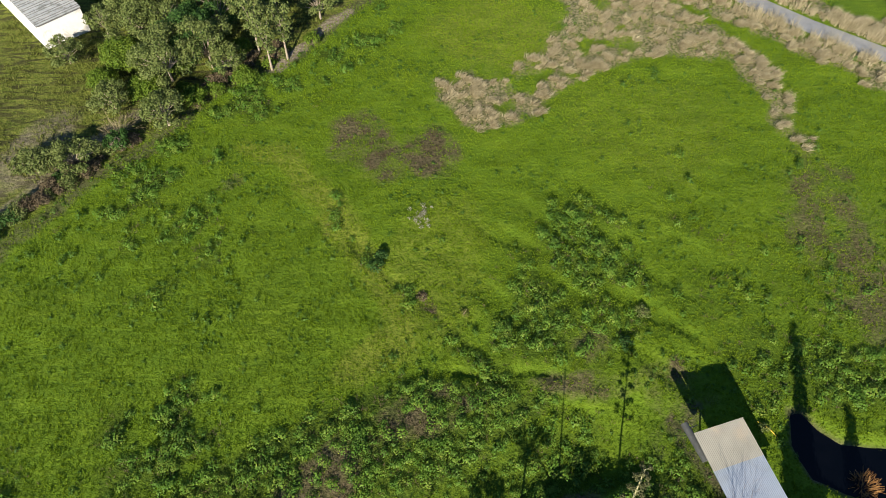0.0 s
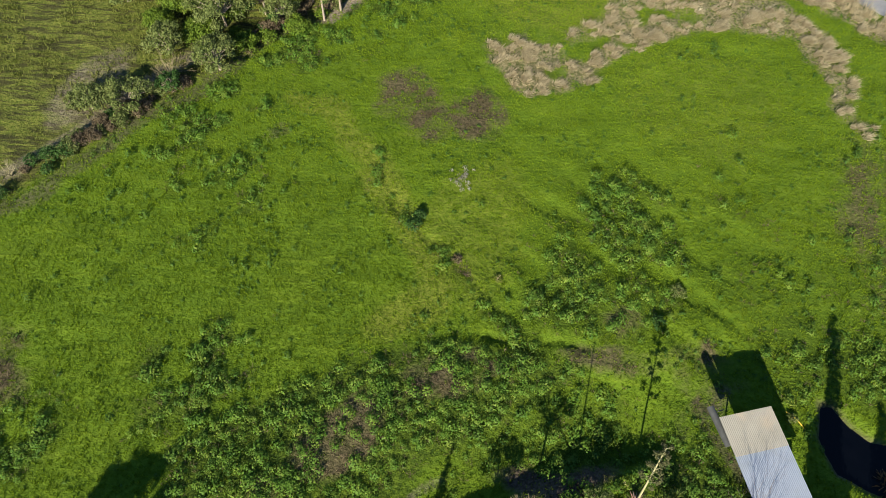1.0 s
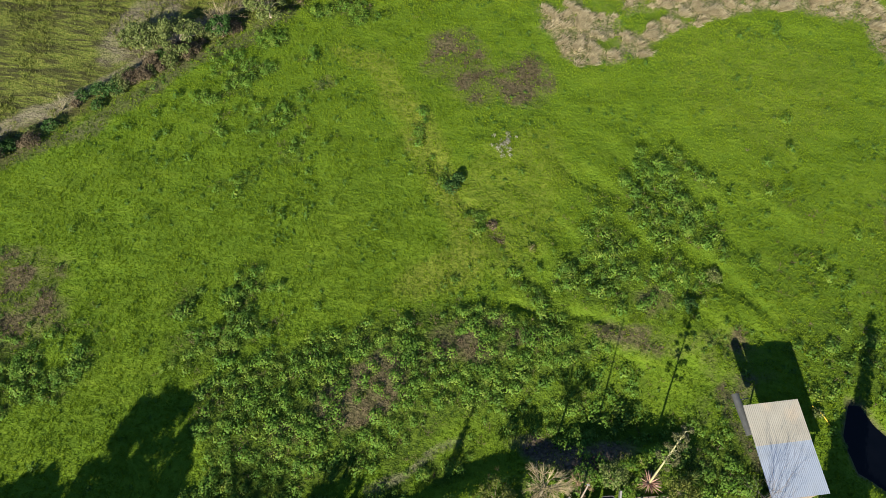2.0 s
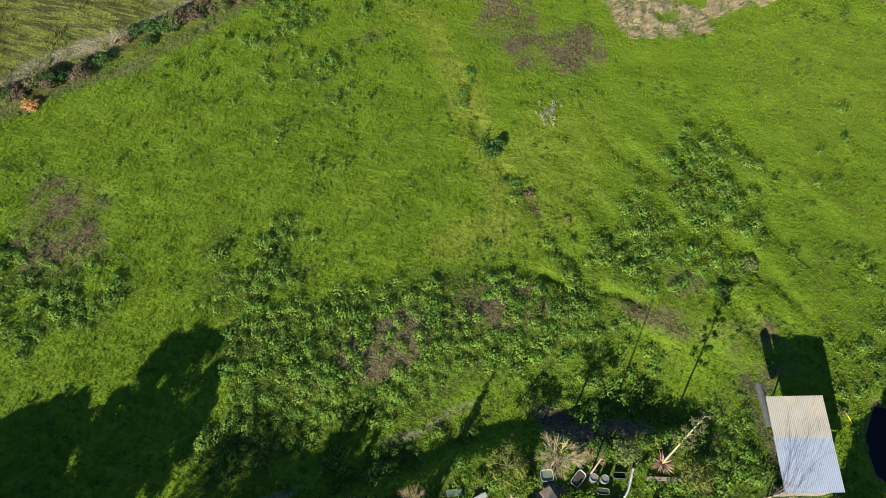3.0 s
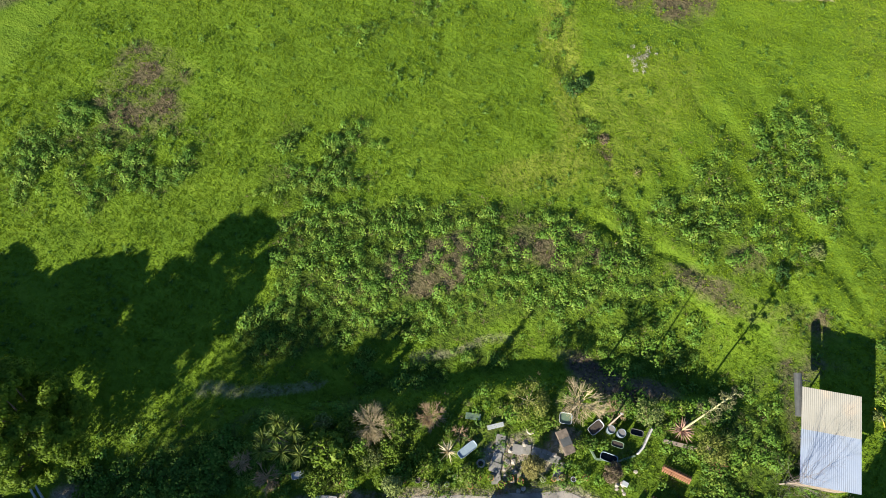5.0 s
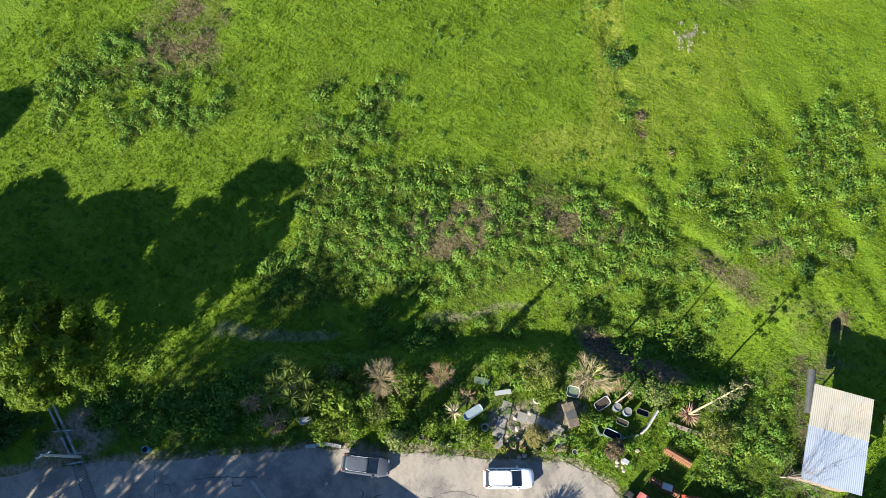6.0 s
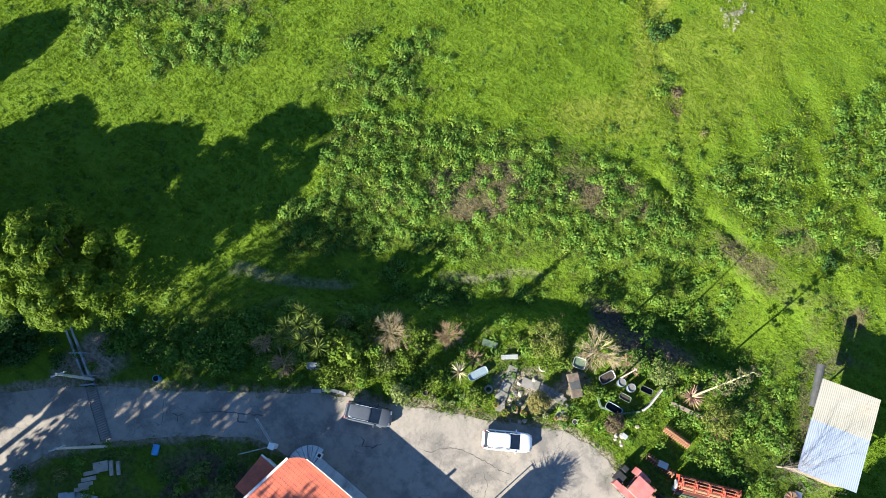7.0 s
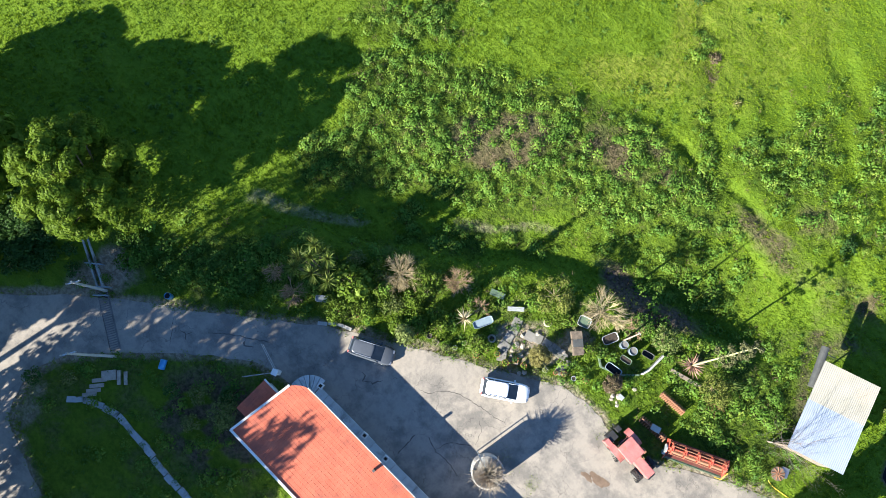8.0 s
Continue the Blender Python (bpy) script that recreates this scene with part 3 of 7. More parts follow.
def ground_height(x, y, cover=None):
    z = (grain2(x, y, 6, 3, 5) - 0.5) * 0.40 + (grain2(x, y, 1.9, 2, 6) - 0.5) * 0.30
    d, on = past_trough_edge(x, y)
    d = d + (grain2(x, y, 5, 2, 19) - 0.5) * 1.6
    # Made-up dip in the ground, shaped to put shade north of the garden.
    z = z - 1.9 * on * smooth(0.0, 2.4, d) * (1 - smooth(4.5, 13.0, d))
    near = smooth(0.0, 2.5, away(x, y, PAVED))
    z = z * near - 0.004 * (1 - near)
    z = z - 1.5 * smooth(0.8, -1.6, away(x, y, POND)) * 1.0
    z = z * smooth(1.8, 3.2, along(x, y, DITCH))
    z = z - 0.5 * np.maximum(smooth(0.85, 0.15, along(x, y, GULLY)), smooth(0.85, 0.15, along(x, y, GULLY_END)))
    v = (grain2((0.77 * x + 0.64 * y) * 0.35, -0.64 * x + 0.77 * y, 2.6, 2, 35) - 0.5) * 0.26 * near * smooth(1.8, 3.2, along(x, y, DITCH))
    z = z + v + 0.32 * (smooth(0.42, 0.60, ridges(x, y)) - 0.3) * oval(x, y, 17, 42, 15, 17) * near
    z = z - 0.32 * smooth(0.9, 0.1, along(x, y, FURROW) + (grain2(x, y, 4.5, 2, 14) - 0.4) * 2.4)
    return z


def build_ground():
    fx, fy = np.arange(-85, 85.01, 0.5), np.arange(-50, 118.01, 0.5)
    out = np.array([120, 170, 260, 420, 800, 1600, 3200.0])
    gx = np.concatenate([-out[::-1], fx, out])
    gy = np.concatenate([-out[::-1], fy, out + 20])
    X, Y = np.meshgrid(gx, gy)
    x, y = X.ravel(), Y.ravel()
    cover = plan(x, y)
    z = ground_height(x, y)
    w, h = len(gx), len(gy)
    i = np.arange(w * h).reshape(h, w)
    faces = np.stack([i[:-1, :-1], i[:-1, 1:], i[1:, 1:], i[1:, :-1]], -1).reshape(-1, 4)
    me = raw_mesh("ground", np.stack([x, y, z], 1), faces)
    for k in ("weedy", "dead", "straw", "yellowish", "fallow", "soil", "sand"):
        me.attributes.new(k, "FLOAT", "POINT").data.foreach_set("value", cover[k].astype(np.float32))
    ob = link("ground", me, M_GROUND)
    me.polygons.foreach_set("use_smooth", np.ones(len(me.polygons), bool))
    return tagged(ob, "green meadow with weeds, bare soil and dry patches", "ground", kind="structure")


def round_outline(poly, steps=5):
    p = [Vector((*q, 0)) for q in poly]
    out = []
    for k in range(len(p)):
        a, b, c, d = p[k - 1], p[k], p[(k + 1) % len(p)], p[(k + 2) % len(p)]
        for s in range(steps):
            t = s / steps
            out.append(0.5 * (2 * b + (c - a) * t + (2 * a - 5 * b + 4 * c - d) * t * t + (3 * b - a - 3 * c + d) * t ** 3))
    return out


def sheet(name, poly, z, material, label, category, uneven=0.0, thick=0.12):
    rng = random.Random(5)
    bm = bmesh.new()
    top = [bm.verts.new((v.x + rng.uniform(-uneven, uneven), v.y + rng.uniform(-uneven, uneven), z)) for v in round_outline(poly)]
    f = bm.faces.new(top)
    r = bmesh.ops.extrude_face_region(bm, geom=[f])
    for v in r["geom"]:
        if isinstance(v, bmesh.types.BMVert):
            v.co.z -= thick
    bmesh.ops.triangulate(bm, faces=bm.faces[:])
    ob = part(name, bm, material, None)
    return tagged(ob, label, category, kind="structure")


build_ground()
sheet("road", PAVED, 0.025, M_PAVE, "cracked pale concrete lane and yard with dark stains", "road", 0.12)
sheet("water_1", POND, -0.75, M_WATER, "still dark pond water below its grassy bank", "pond", 0.0, 0.3)
bmd = bmesh.new()
pts = [Vector((*p, 0.03)) for p in DITCH]
left, right = [], []
for k, p in enumerate(pts):
    d = (pts[min(k + 1, len(pts) - 1)] - pts[max(k - 1, 0)]).normalized()
    nrm = Vector((-d.y, d.x, 0)) * 1.7
    left.append(bmd.verts.new(p + nrm))
    right.append(bmd.verts.new(p - nrm))
for k in range(len(pts) - 1):
    bmd.faces.new((left[k], right[k], right[k + 1], left[k + 1]))
tagged(part("track", bmd, M_TRACK, None), "narrow pale cement track between dry reeds", "track", kind="structure")


# ------------------------------------------------------------------ plants
def height_at(x, y):
    return float(ground_height(np.array([float(x)]), np.array([float(y)]))[0])


def scatter(rng, n, x0, x1, y0, y1):
    return rng.uniform(x0, x1, n), rng.uniform(y0, y1, n)


def tuft_field(name, seed, n, keep, blades, height, lean, width, material, label, area=(-66, 62, -36, 108), clump=0.12, wind=(0, 0)):
    """Thousands of low tufts over the meadow as one mesh of blades."""
    rng = np.random.RandomState(seed)
    x, y = scatter(rng, n, *area)
    c = plan(x, y)
    k = rng.rand(n) < keep(c, x, y)
    x, y = x[k], y[k]
    z = ground_height(x, y)
    s = np.repeat(rng.uniform(0.6, 1.3, len(x)), blades)
    x, y, z = np.repeat(x, blades), np.repeat(y, blades), np.repeat(z, blades)
    m = len(x)
    a = rng.uniform(0, 2 * np.pi, m)
    r = rng.rand(m) * clump * s
    roots = np.stack([x + np.cos(a) * r, y + np.sin(a) * r, z - 0.02], 1)
    out = rng.uniform(0.3, 1.0, m) * lean
    tips = roots + np.stack([np.cos(a) * out + wind[0], np.sin(a) * out + wind[1], np.ones(m)], 1) * (rng.uniform(0.6, 1.2, m) * height * s)[:, None]
    ob = link(name, blade_mesh(name, rng, roots, tips, rng.uniform(0.7, 1.3, m) * width), material)
    return tagged(ob, label, "grass", kind="stuff")


def clump_field(name, seed, n, keep, leaves, radius, high, leaf, material, label, category="weeds", area=(-66, 62, -36, 108), up=0.15):
    """Leafy weeds: low domes of separate leaves, joined into one mesh."""
    rng = np.random.RandomState(seed)
    x, y = scatter(rng, n, *area)
    c = plan(x, y)
    k = rng.rand(n) < keep(c, x, y)
    x, y = x[k], y[k]
    z = ground_height(x, y)
    s = np.repeat(rng.uniform(0.45, 1.35, len(x)), leaves)
    x, y, z = (np.repeat(v, leaves) for v in (x, y, z))
    d = unit(rng.normal(size=(len(x), 3)))
    d[:, 2] = np.abs(d[:, 2])
    q = d * (s * rng.uniform(0.4, 1.0, len(x)))[:, None] * np.array([radius, radius, high])
    centres = np.stack([x, y, z], 1) + q
    ob = link(name, leaf_mesh(name, rng, centres, d + rng.normal(size=d.shape) * 0.25 + np.array([0, 0, up]), s * rng.uniform(0.6, 1.3, len(x)) * leaf), material)
    return tagged(ob, label, category, kind="stuff")


def puff_leaves(name, rng, puffs, per_area, leaf, material, parent, spread=0.5, long=1.5, inner=0.62):
    """A crown: leaves on and inside rounded sprays (x, y, z, radius)."""
    cs, ns = [], []
    for px, py, pz, pr in puffs:
        n = max(12, int(per_area * pr * pr))
        d = unit(rng.normal(size=(n, 3)))
        d[:, 2] = np.where(d[:, 2] < -0.35, -d[:, 2], d[:, 2])
        lump = 1 + 0.22 * np.sin(d[:, :1] * 7 + px) * np.cos(d[:, 1:2] * 6 + py)
        cs.append(np.array([px, py, pz]) + d * pr * lump * rng.uniform(inner, 1.06, (n, 1)) * np.array([1, 1, 0.85]))
        ns.append(d + rng.normal(size=(n, 3)) * spread)
    c, nn = np.concatenate(cs), np.concatenate(ns)
    return link(name, leaf_mesh(name, rng, c, nn, rng.uniform(0.6, 1.35, len(c)) * leaf, long), material, parent)


def twig_mesh(name, segs):
    """Four-sided tapered sticks, joined: segs are (a, b, r0, r1)."""
    a = np.array([s[0] for s in segs], float)
    b = np.array([s[1] for s in segs], float)
    r0 = np.array([s[2] for s in segs])[:, None]
    r1 = np.array([s[3] for s in segs])[:, None]
    d = unit(b - a)
    u = unit(np.cross(d, np.array([0.31, 0.47, 0.83])))
    w = np.cross(d, u)
    ring = [u, w, -u, -w]
    v = np.stack([a + r0 * k for k in ring] + [b + r1 * k for k in ring], 1)
    base_i = np.arange(len(segs))[:, None, None] * 8
    f = np.array([[k, (k + 1) % 4, 4 + (k + 1) % 4, 4 + k] for k in range(4)])
    return raw_mesh(name, v.reshape(-1, 3), (base_i + f[None]).reshape(-1, 4))


def tree(name, at, puffs, trunk_r, fork, leaf, per_area, leafmat, bark, label, seed, category="tree", rz=0, spread=0.5, long=1.5, inner=0.62):
    """Tapered trunk that forks into limbs, each ending in a leafy spray."""
    rng = np.random.RandomState(seed)
    t = thing(name, (at[0], at[1], height_at(*at)), rz, label, category)
    low = min(p[2] - p[3] for p in puffs)
    fork = min(fork, low + 1.5)
    segs = [((0, 0, -0.25), (0.1 * trunk_r, 0, fork * 0.5), trunk_r * 1.25, trunk_r), ((0.1 * trunk_r, 0, fork * 0.5), (0, 0.1, fork), trunk_r, trunk_r * 0.8)]
    for x, y, z, r in puffs[::max(1, len(puffs) // 26)]:
        mid = np.array([x * 0.45, y * 0.45, fork + (z - fork) * 0.55]) + rng.normal(size=3) * 0.15
        segs.append(((0, 0.1, fork), tuple(mid), trunk_r * 0.5, trunk_r * 0.28))
        segs.append((tuple(mid), (x, y, z), trunk_r * 0.28, trunk_r * 0.07))
    link("trunk", twig_mesh("trunk", segs), bark, t)
    puff_leaves("crown", rng, puffs, per_area, leaf, leafmat, t, spread, long, inner)
    return t


def dome_puffs(seed, n, rx, ry, z0, z1, r, hollow=0.55):
    """Sprays spread over the outside of an uneven dome."""
    rng = np.random.RandomState(seed)
    out = []
    for k in range(n):
        u = (k + 0.5) / n
        a = k * 2.39996 + rng.uniform(-0.4, 0.4)
        up = 1 - 1.25 * u
        ring = math.sqrt(max(0.02, 1 - min(1, up * up)))
        f = rng.uniform(hollow + 0.25, 1.05)
        zc, hz = (z0 + z1) / 2, (z1 - z0) / 2
        out.append((math.cos(a) * rx * ring * f, math.sin(a) * ry * ring * f, zc + hz * up * f, r * rng.uniform(0.7, 1.25)))
    return out


def lumpy(puffs, seed, n=7, share=0.46):
    """Breaks each spray into smaller lumps on its outer side."""
    rng = np.random.RandomState(seed)
    mid = np.mean([p[:3] for p in puffs], axis=0)
    out = []
    for x, y, z, r in puffs:
        o = np.array([x, y, z]) - mid
        o = o / (np.linalg.norm(o) + 1e-6)
        for _ in range(n):
            d = rng.normal(size=3) + o * 0.9
            d = d / np.linalg.norm(d)
            out.append((x + d[0] * r * 0.62, y + d[1] * r * 0.62, z + d[2] * r * 0.55, r * share * rng.uniform(0.75, 1.2)))
    return out


def bare_segments(rng, stems, height, spread, r, forks=3, droop=0.0, start=0.0):
    segs = []

    def grow(p, d, length, rad, depth):
        q = p + d * length
        segs.append((tuple(p), tuple(q), rad, rad * 0.62))
        if depth <= 0:
            return
        for _ in range(rng.randint(2, 4)):
            nd = d + rng.normal(size=3) * 0.36 + np.array([0, 0, 0.10 - droop])
            grow(q, nd / np.linalg.norm(nd), length * rng.uniform(0.55, 0.85), rad * 0.58, depth - 1)

    for k in range(stems):
        a = 2 * math.pi * (k + rng.rand() * 0.7) / stems
        t = rng.uniform(0.15, 1.0)
        d = np.array([math.cos(a) * spread * t, math.sin(a) * spread * t, 1.0])
        grow(np.array([0, 0, start]), d / np.linalg.norm(d), height * rng.uniform(0.35, 0.5), r, forks)
    return segs


def bare_shrub(name, at, height, spread, stems, material, label, seed, r=0.03, forks=3, trunk=0.0, category="shrub"):
    rng = np.random.RandomState(seed)
    t = thing(name, (at[0], at[1], height_at(*at)), 0, label, category)
    if trunk:
        link("trunk", twig_mesh("trunk", [((0, 0, -0.2), (0.03, 0.02, trunk), r * 3.2, r * 2.4)]), M_PALE_BARK, t)
    link("bare_crown", twig_mesh("bare_crown", bare_segments(rng, stems, height - trunk, spread, r, forks, 0, trunk)), material, t)
    return t


def fan_shrub(name, at, radius, limbs, material, label, seed, r=0.02, trunk=0.0, category="shrub", up=0.75):
    """Leafless round crown: limbs fan out from one foot and split twice into fine twigs."""
    rng = np.random.RandomState(seed)
    t = thing(name, (at[0], at[1], height_at(*at)), 0, label, category)
    if trunk:
        link("trunk", twig_mesh("trunk", [((0, 0, -0.2), (0.03, 0.02, trunk), r * 3.4, r * 2.6)]), M_PALE_BARK, t)
    foot = np.array([0, 0, trunk])
    segs = []
    for k in range(limbs):
        d = rng.normal(size=3)
        d[2] = abs(d[2]) * up + 0.25
        d = d / np.linalg.norm(d)
        root = foot + np.array([d[0] * 0.1, d[1] * 0.1, -rng.uniform(0, 0.25) * trunk])
        bend = root + (d + rng.normal(size=3) * 0.28) * radius * 0.26
        mid = foot + (d + rng.normal(size=3) * 0.16) * radius * rng.uniform(0.40, 0.64)
        segs.append((tuple(root), tuple(bend), r * 1.0, r * 0.8))
        segs.append((tuple(bend), tuple(mid), r * 0.8, r * 0.6))
        for _ in range(5):
            e = d + rng.normal(size=3) * 0.38
            e = e / np.linalg.norm(e)
            tip = mid + e * radius * rng.uniform(0.25, 0.50)
            segs.append((tuple(mid), tuple(tip), r * 0.7, r * 0.4))
            for _ in range(3):
                g = e + rng.normal(size=3) * 0.5
                segs.append((tuple(mid + (tip - mid) * rng.uniform(0.3, 0.9)), tuple(tip + g / np.linalg.norm(g) * radius * 0.16), r * 0.4, r * 0.22))
    link("bare_crown", twig_mesh("bare_crown", segs), material, t)
    return t


def sword_plant(name, at, heads, length, material, label, seed, leaves=46, width=0.09, trunk=M_BARK):
    """Yucca-like: stems that end in rosettes of stiff blades."""
    rng = np.random.RandomState(seed)
    t = thing(name, (at[0], at[1], 0), 0, label, "yucca")
    for x, y, z in heads:
        if z > 0.5:
            link("stem", twig_mesh("stem", [((x * 0.3, y * 0.3, -0.2), (x, y, z), 0.13, 0.09)]), trunk, t)
        a = rng.uniform(0, 2 * np.pi, leaves)
        e = rng.uniform(-0.25, 1.35, leaves)
        d = np.stack([np.cos(a) * np.cos(e), np.sin(a) * np.cos(e), np.sin(e)], 1)
        root = np.array([x, y, z]) + d * 0.05
        me = blade_mesh("rosette", rng, root, root + d * (length * rng.uniform(0.75, 1.1, leaves))[:, None], np.full(leaves, width))
        link("rosette", me, material, t)
    return t


# meadow
tuft_field("grass", 21, 250000, lambda c, x, y: (1 - c["off"]) * (1 - 0.85 * c["straw"]) * (1 - 0.6 * c["soil"]) * (1 - 0.8 * c["dead"]) * (1 - c["fallow"]) * (1 - 0.75 * smooth(0.3, 0.8, c["weedy"])) * (0.30 + 0.70 * grain2(x, y, 3, 3, 9)),
           6, 0.22, 0.55, 0.065, M_GRASS, "low green meadow grass in sunlit tussocks", (-64, 60, -12, 100), 0.10)
clump_field("weeds", 22, 25000, lambda c, x, y: (1 - c["off"]) * (1 - 0.8 * c["sand"]) * (1 - c["fallow"]) * np.where(y < 0.75 * x - 5, 0.6, 1.0) * smooth(0.2, 0.8, c["weedy"]) * smooth(0.34, 0.50, 0.5 * grain2(x, y, 2.8, 3, 7) + 0.5 * grain2((0.77 * x + 0.64 * y) * 0.35, -0.64 * x + 0.77 * y, 2.2, 3, 36)) * (1 - 0.55 * smooth(0.4, 0.8, c["dead"])),
            92, 0.72, 0.78, 0.118, M_WEED, "broad-leaved green weeds growing in thick clumps", up=0.32)
clump_field("sparse_weeds", 23, 18000, lambda c, x, y: (1 - c["off"]) * (1 - c["fallow"]) * (0.07 + 0.80 * smooth(0.56, 0.66, grain2(x, y, 4.0, 3, 8))),
            22, 0.30, 0.26, 0.10, M_HERB, "scattered dark green herbs standing in the meadow", up=0.3)
tuft_field("dry_grass", 24, 5200, lambda c, x, y: (1 - c["off"]) * smooth(0.2, 0.8, c["straw"]) * smooth(0.34, 0.52, grain2(x, y, 1.5, 2, 4)),
           105, 0.85, 0.60, 0.06, M_STRAW, "flattened pale dry reed grass in tufts", (-3, 85, 60, 112), 0.50, (0.30, -0.45))
tuft_field("dead_stalks", 25, 60000, lambda c, x, y: (1 - c["off"]) * np.maximum(smooth(0.35, 0.9, c["dead"]), 0.30 * c["weedy"]) * smooth(0.40, 0.55, grain2(x, y, 1.6, 3, 12)),
           9, 0.30, 1.3, 0.05, M_DEAD, "brown withered weed stalks", (-66, 62, -5, 75), 0.25)
tuft_field("fallow_grass", 26, 26000, lambda c, x, y: (1 - c["off"]) * smooth(0.5, 1.0, c["fallow"]) * smooth(0.36, 0.58, grain2(x * 0.9 + y * 0.45, y * 0.5, 4.0, 3, 17)),
           6, 0.42, 0.8, 0.09, M_FALLOW, "rough brown-green fallow grass", (-88, -18, 20, 110), 0.3)
clump_field("tall_weeds", 27, 12000, lambda c, x, y: (1 - c["off"]) * (1 - c["fallow"]) * (1 - 0.7 * c["straw"]) * np.maximum(0.75 * smooth(0.3, 0.8, c["weedy"]) * smooth(0.42, 0.56, grain2(x, y, 2.6, 3, 23)), 0.10 * smooth(0.58, 0.68, grain2(x, y, 5.0, 3, 24))),
            54, 0.50, 0.85, 0.12, M_HERB, "taller leafy weed plants in the meadow", "weeds", (-62, 60, 4, 100), up=0.2)
tuft_field("reeds", 28, 9000, lambda c, x, y: smooth(1.6, 0.6, np.abs(along(x, y, DITCH) - 3.1)) * (0.35 + 0.65 * smooth(0.4, 0.55, grain2(x, y, 5.0, 3, 25))),
           16, 1.5, 0.35, 0.06, M_STRAW, "tall pale dry reeds along the track", (28, 84, 68, 114), 0.35)
tuft_field("verge_grass", 29, 60000, lambda c, x, y: smooth(0.75, 0.15, np.abs(away(x, y, PAVED) - 0.25)) * smooth(0.36, 0.56, grain2(x, y, 2.2, 3, 45)),
           6, 0.24, 0.9, 0.06, M_GRASS, "ragged grass creeping over the edge of the concrete", (-44, 34, -34, 14), 0.18)


# ------------------------------------------------------------------ buildings
def quad_wall(bm, a, b, z0, za, zb, thick, inward):
    """An upright wall from a to b whose top slopes from za to zb."""
    a, b = Vector((*a, 0)), Vector((*b, 0))
    n = Vector((*inward, 0)).normalized() * thick
    v = [bm.verts.new((p.x, p.y, z)) for p, z in ((a, z0), (b, z0), (b, zb), (a, za))]
    w = [bm.verts.new((p.x, p.y, z)) for p, z in ((a + n, z0), (b + n, z0), (b + n, zb), (a + n, za))]
    bm.faces.new(v)
    bm.faces.new(w[::-1])
    for k in range(4):
        bm.faces.new((v[k], w[k], w[(k + 1) % 4], v[(k + 1) % 4]))


def roof_course(x0, x1, y0, y1, z0, z1, wave=0.23, amp=0.016, cut=None):
    """One course of curved roof tiles: a wavy strip from its upper edge y0 to its lower edge y1, with a lip."""
    n = max(8, int((x1 - x0) / wave * 6))
    xs = np.linspace(x0, x1, n + 1)
    bumpy = np.abs(np.sin(np.pi * xs / wave)) * amp
    shift = np.sin(xs * 5.3) * 0.008
    lowy, uppy = np.full(n + 1, y1) + shift, np.full(n + 1, y0)
    if cut:
        lowy = np.minimum(lowy, cut(xs))
        uppy = np.minimum(uppy, cut(xs))
    t = (lowy - y0) / (y1 - y0)
    zl = z0 + (z1 - z0) * t
    zu = z0 + (z1 - z0) * (uppy - y0) / (y1 - y0)
    up = np.stack([xs, uppy, zu + bumpy * 0.8], 1)
    lo = np.stack([xs, lowy, zl + bumpy + 0.016], 1)
    lip = np.stack([xs, lowy, zl - 0.01], 1)
    v = np.concatenate([up, lo, lip])
    i = np.arange(n)
    f = np.concatenate([np.stack([i, i + 1, n + 2 + i, n + 1 + i], 1), np.stack([n + 1 + i, n + 2 + i, 2 * n + 3 + i, 2 * n + 2 + i], 1)])
    me = raw_mesh("roof_course", v, f)
    me.polygons.foreach_set("use_smooth", np.zeros(len(f), bool))
    return me


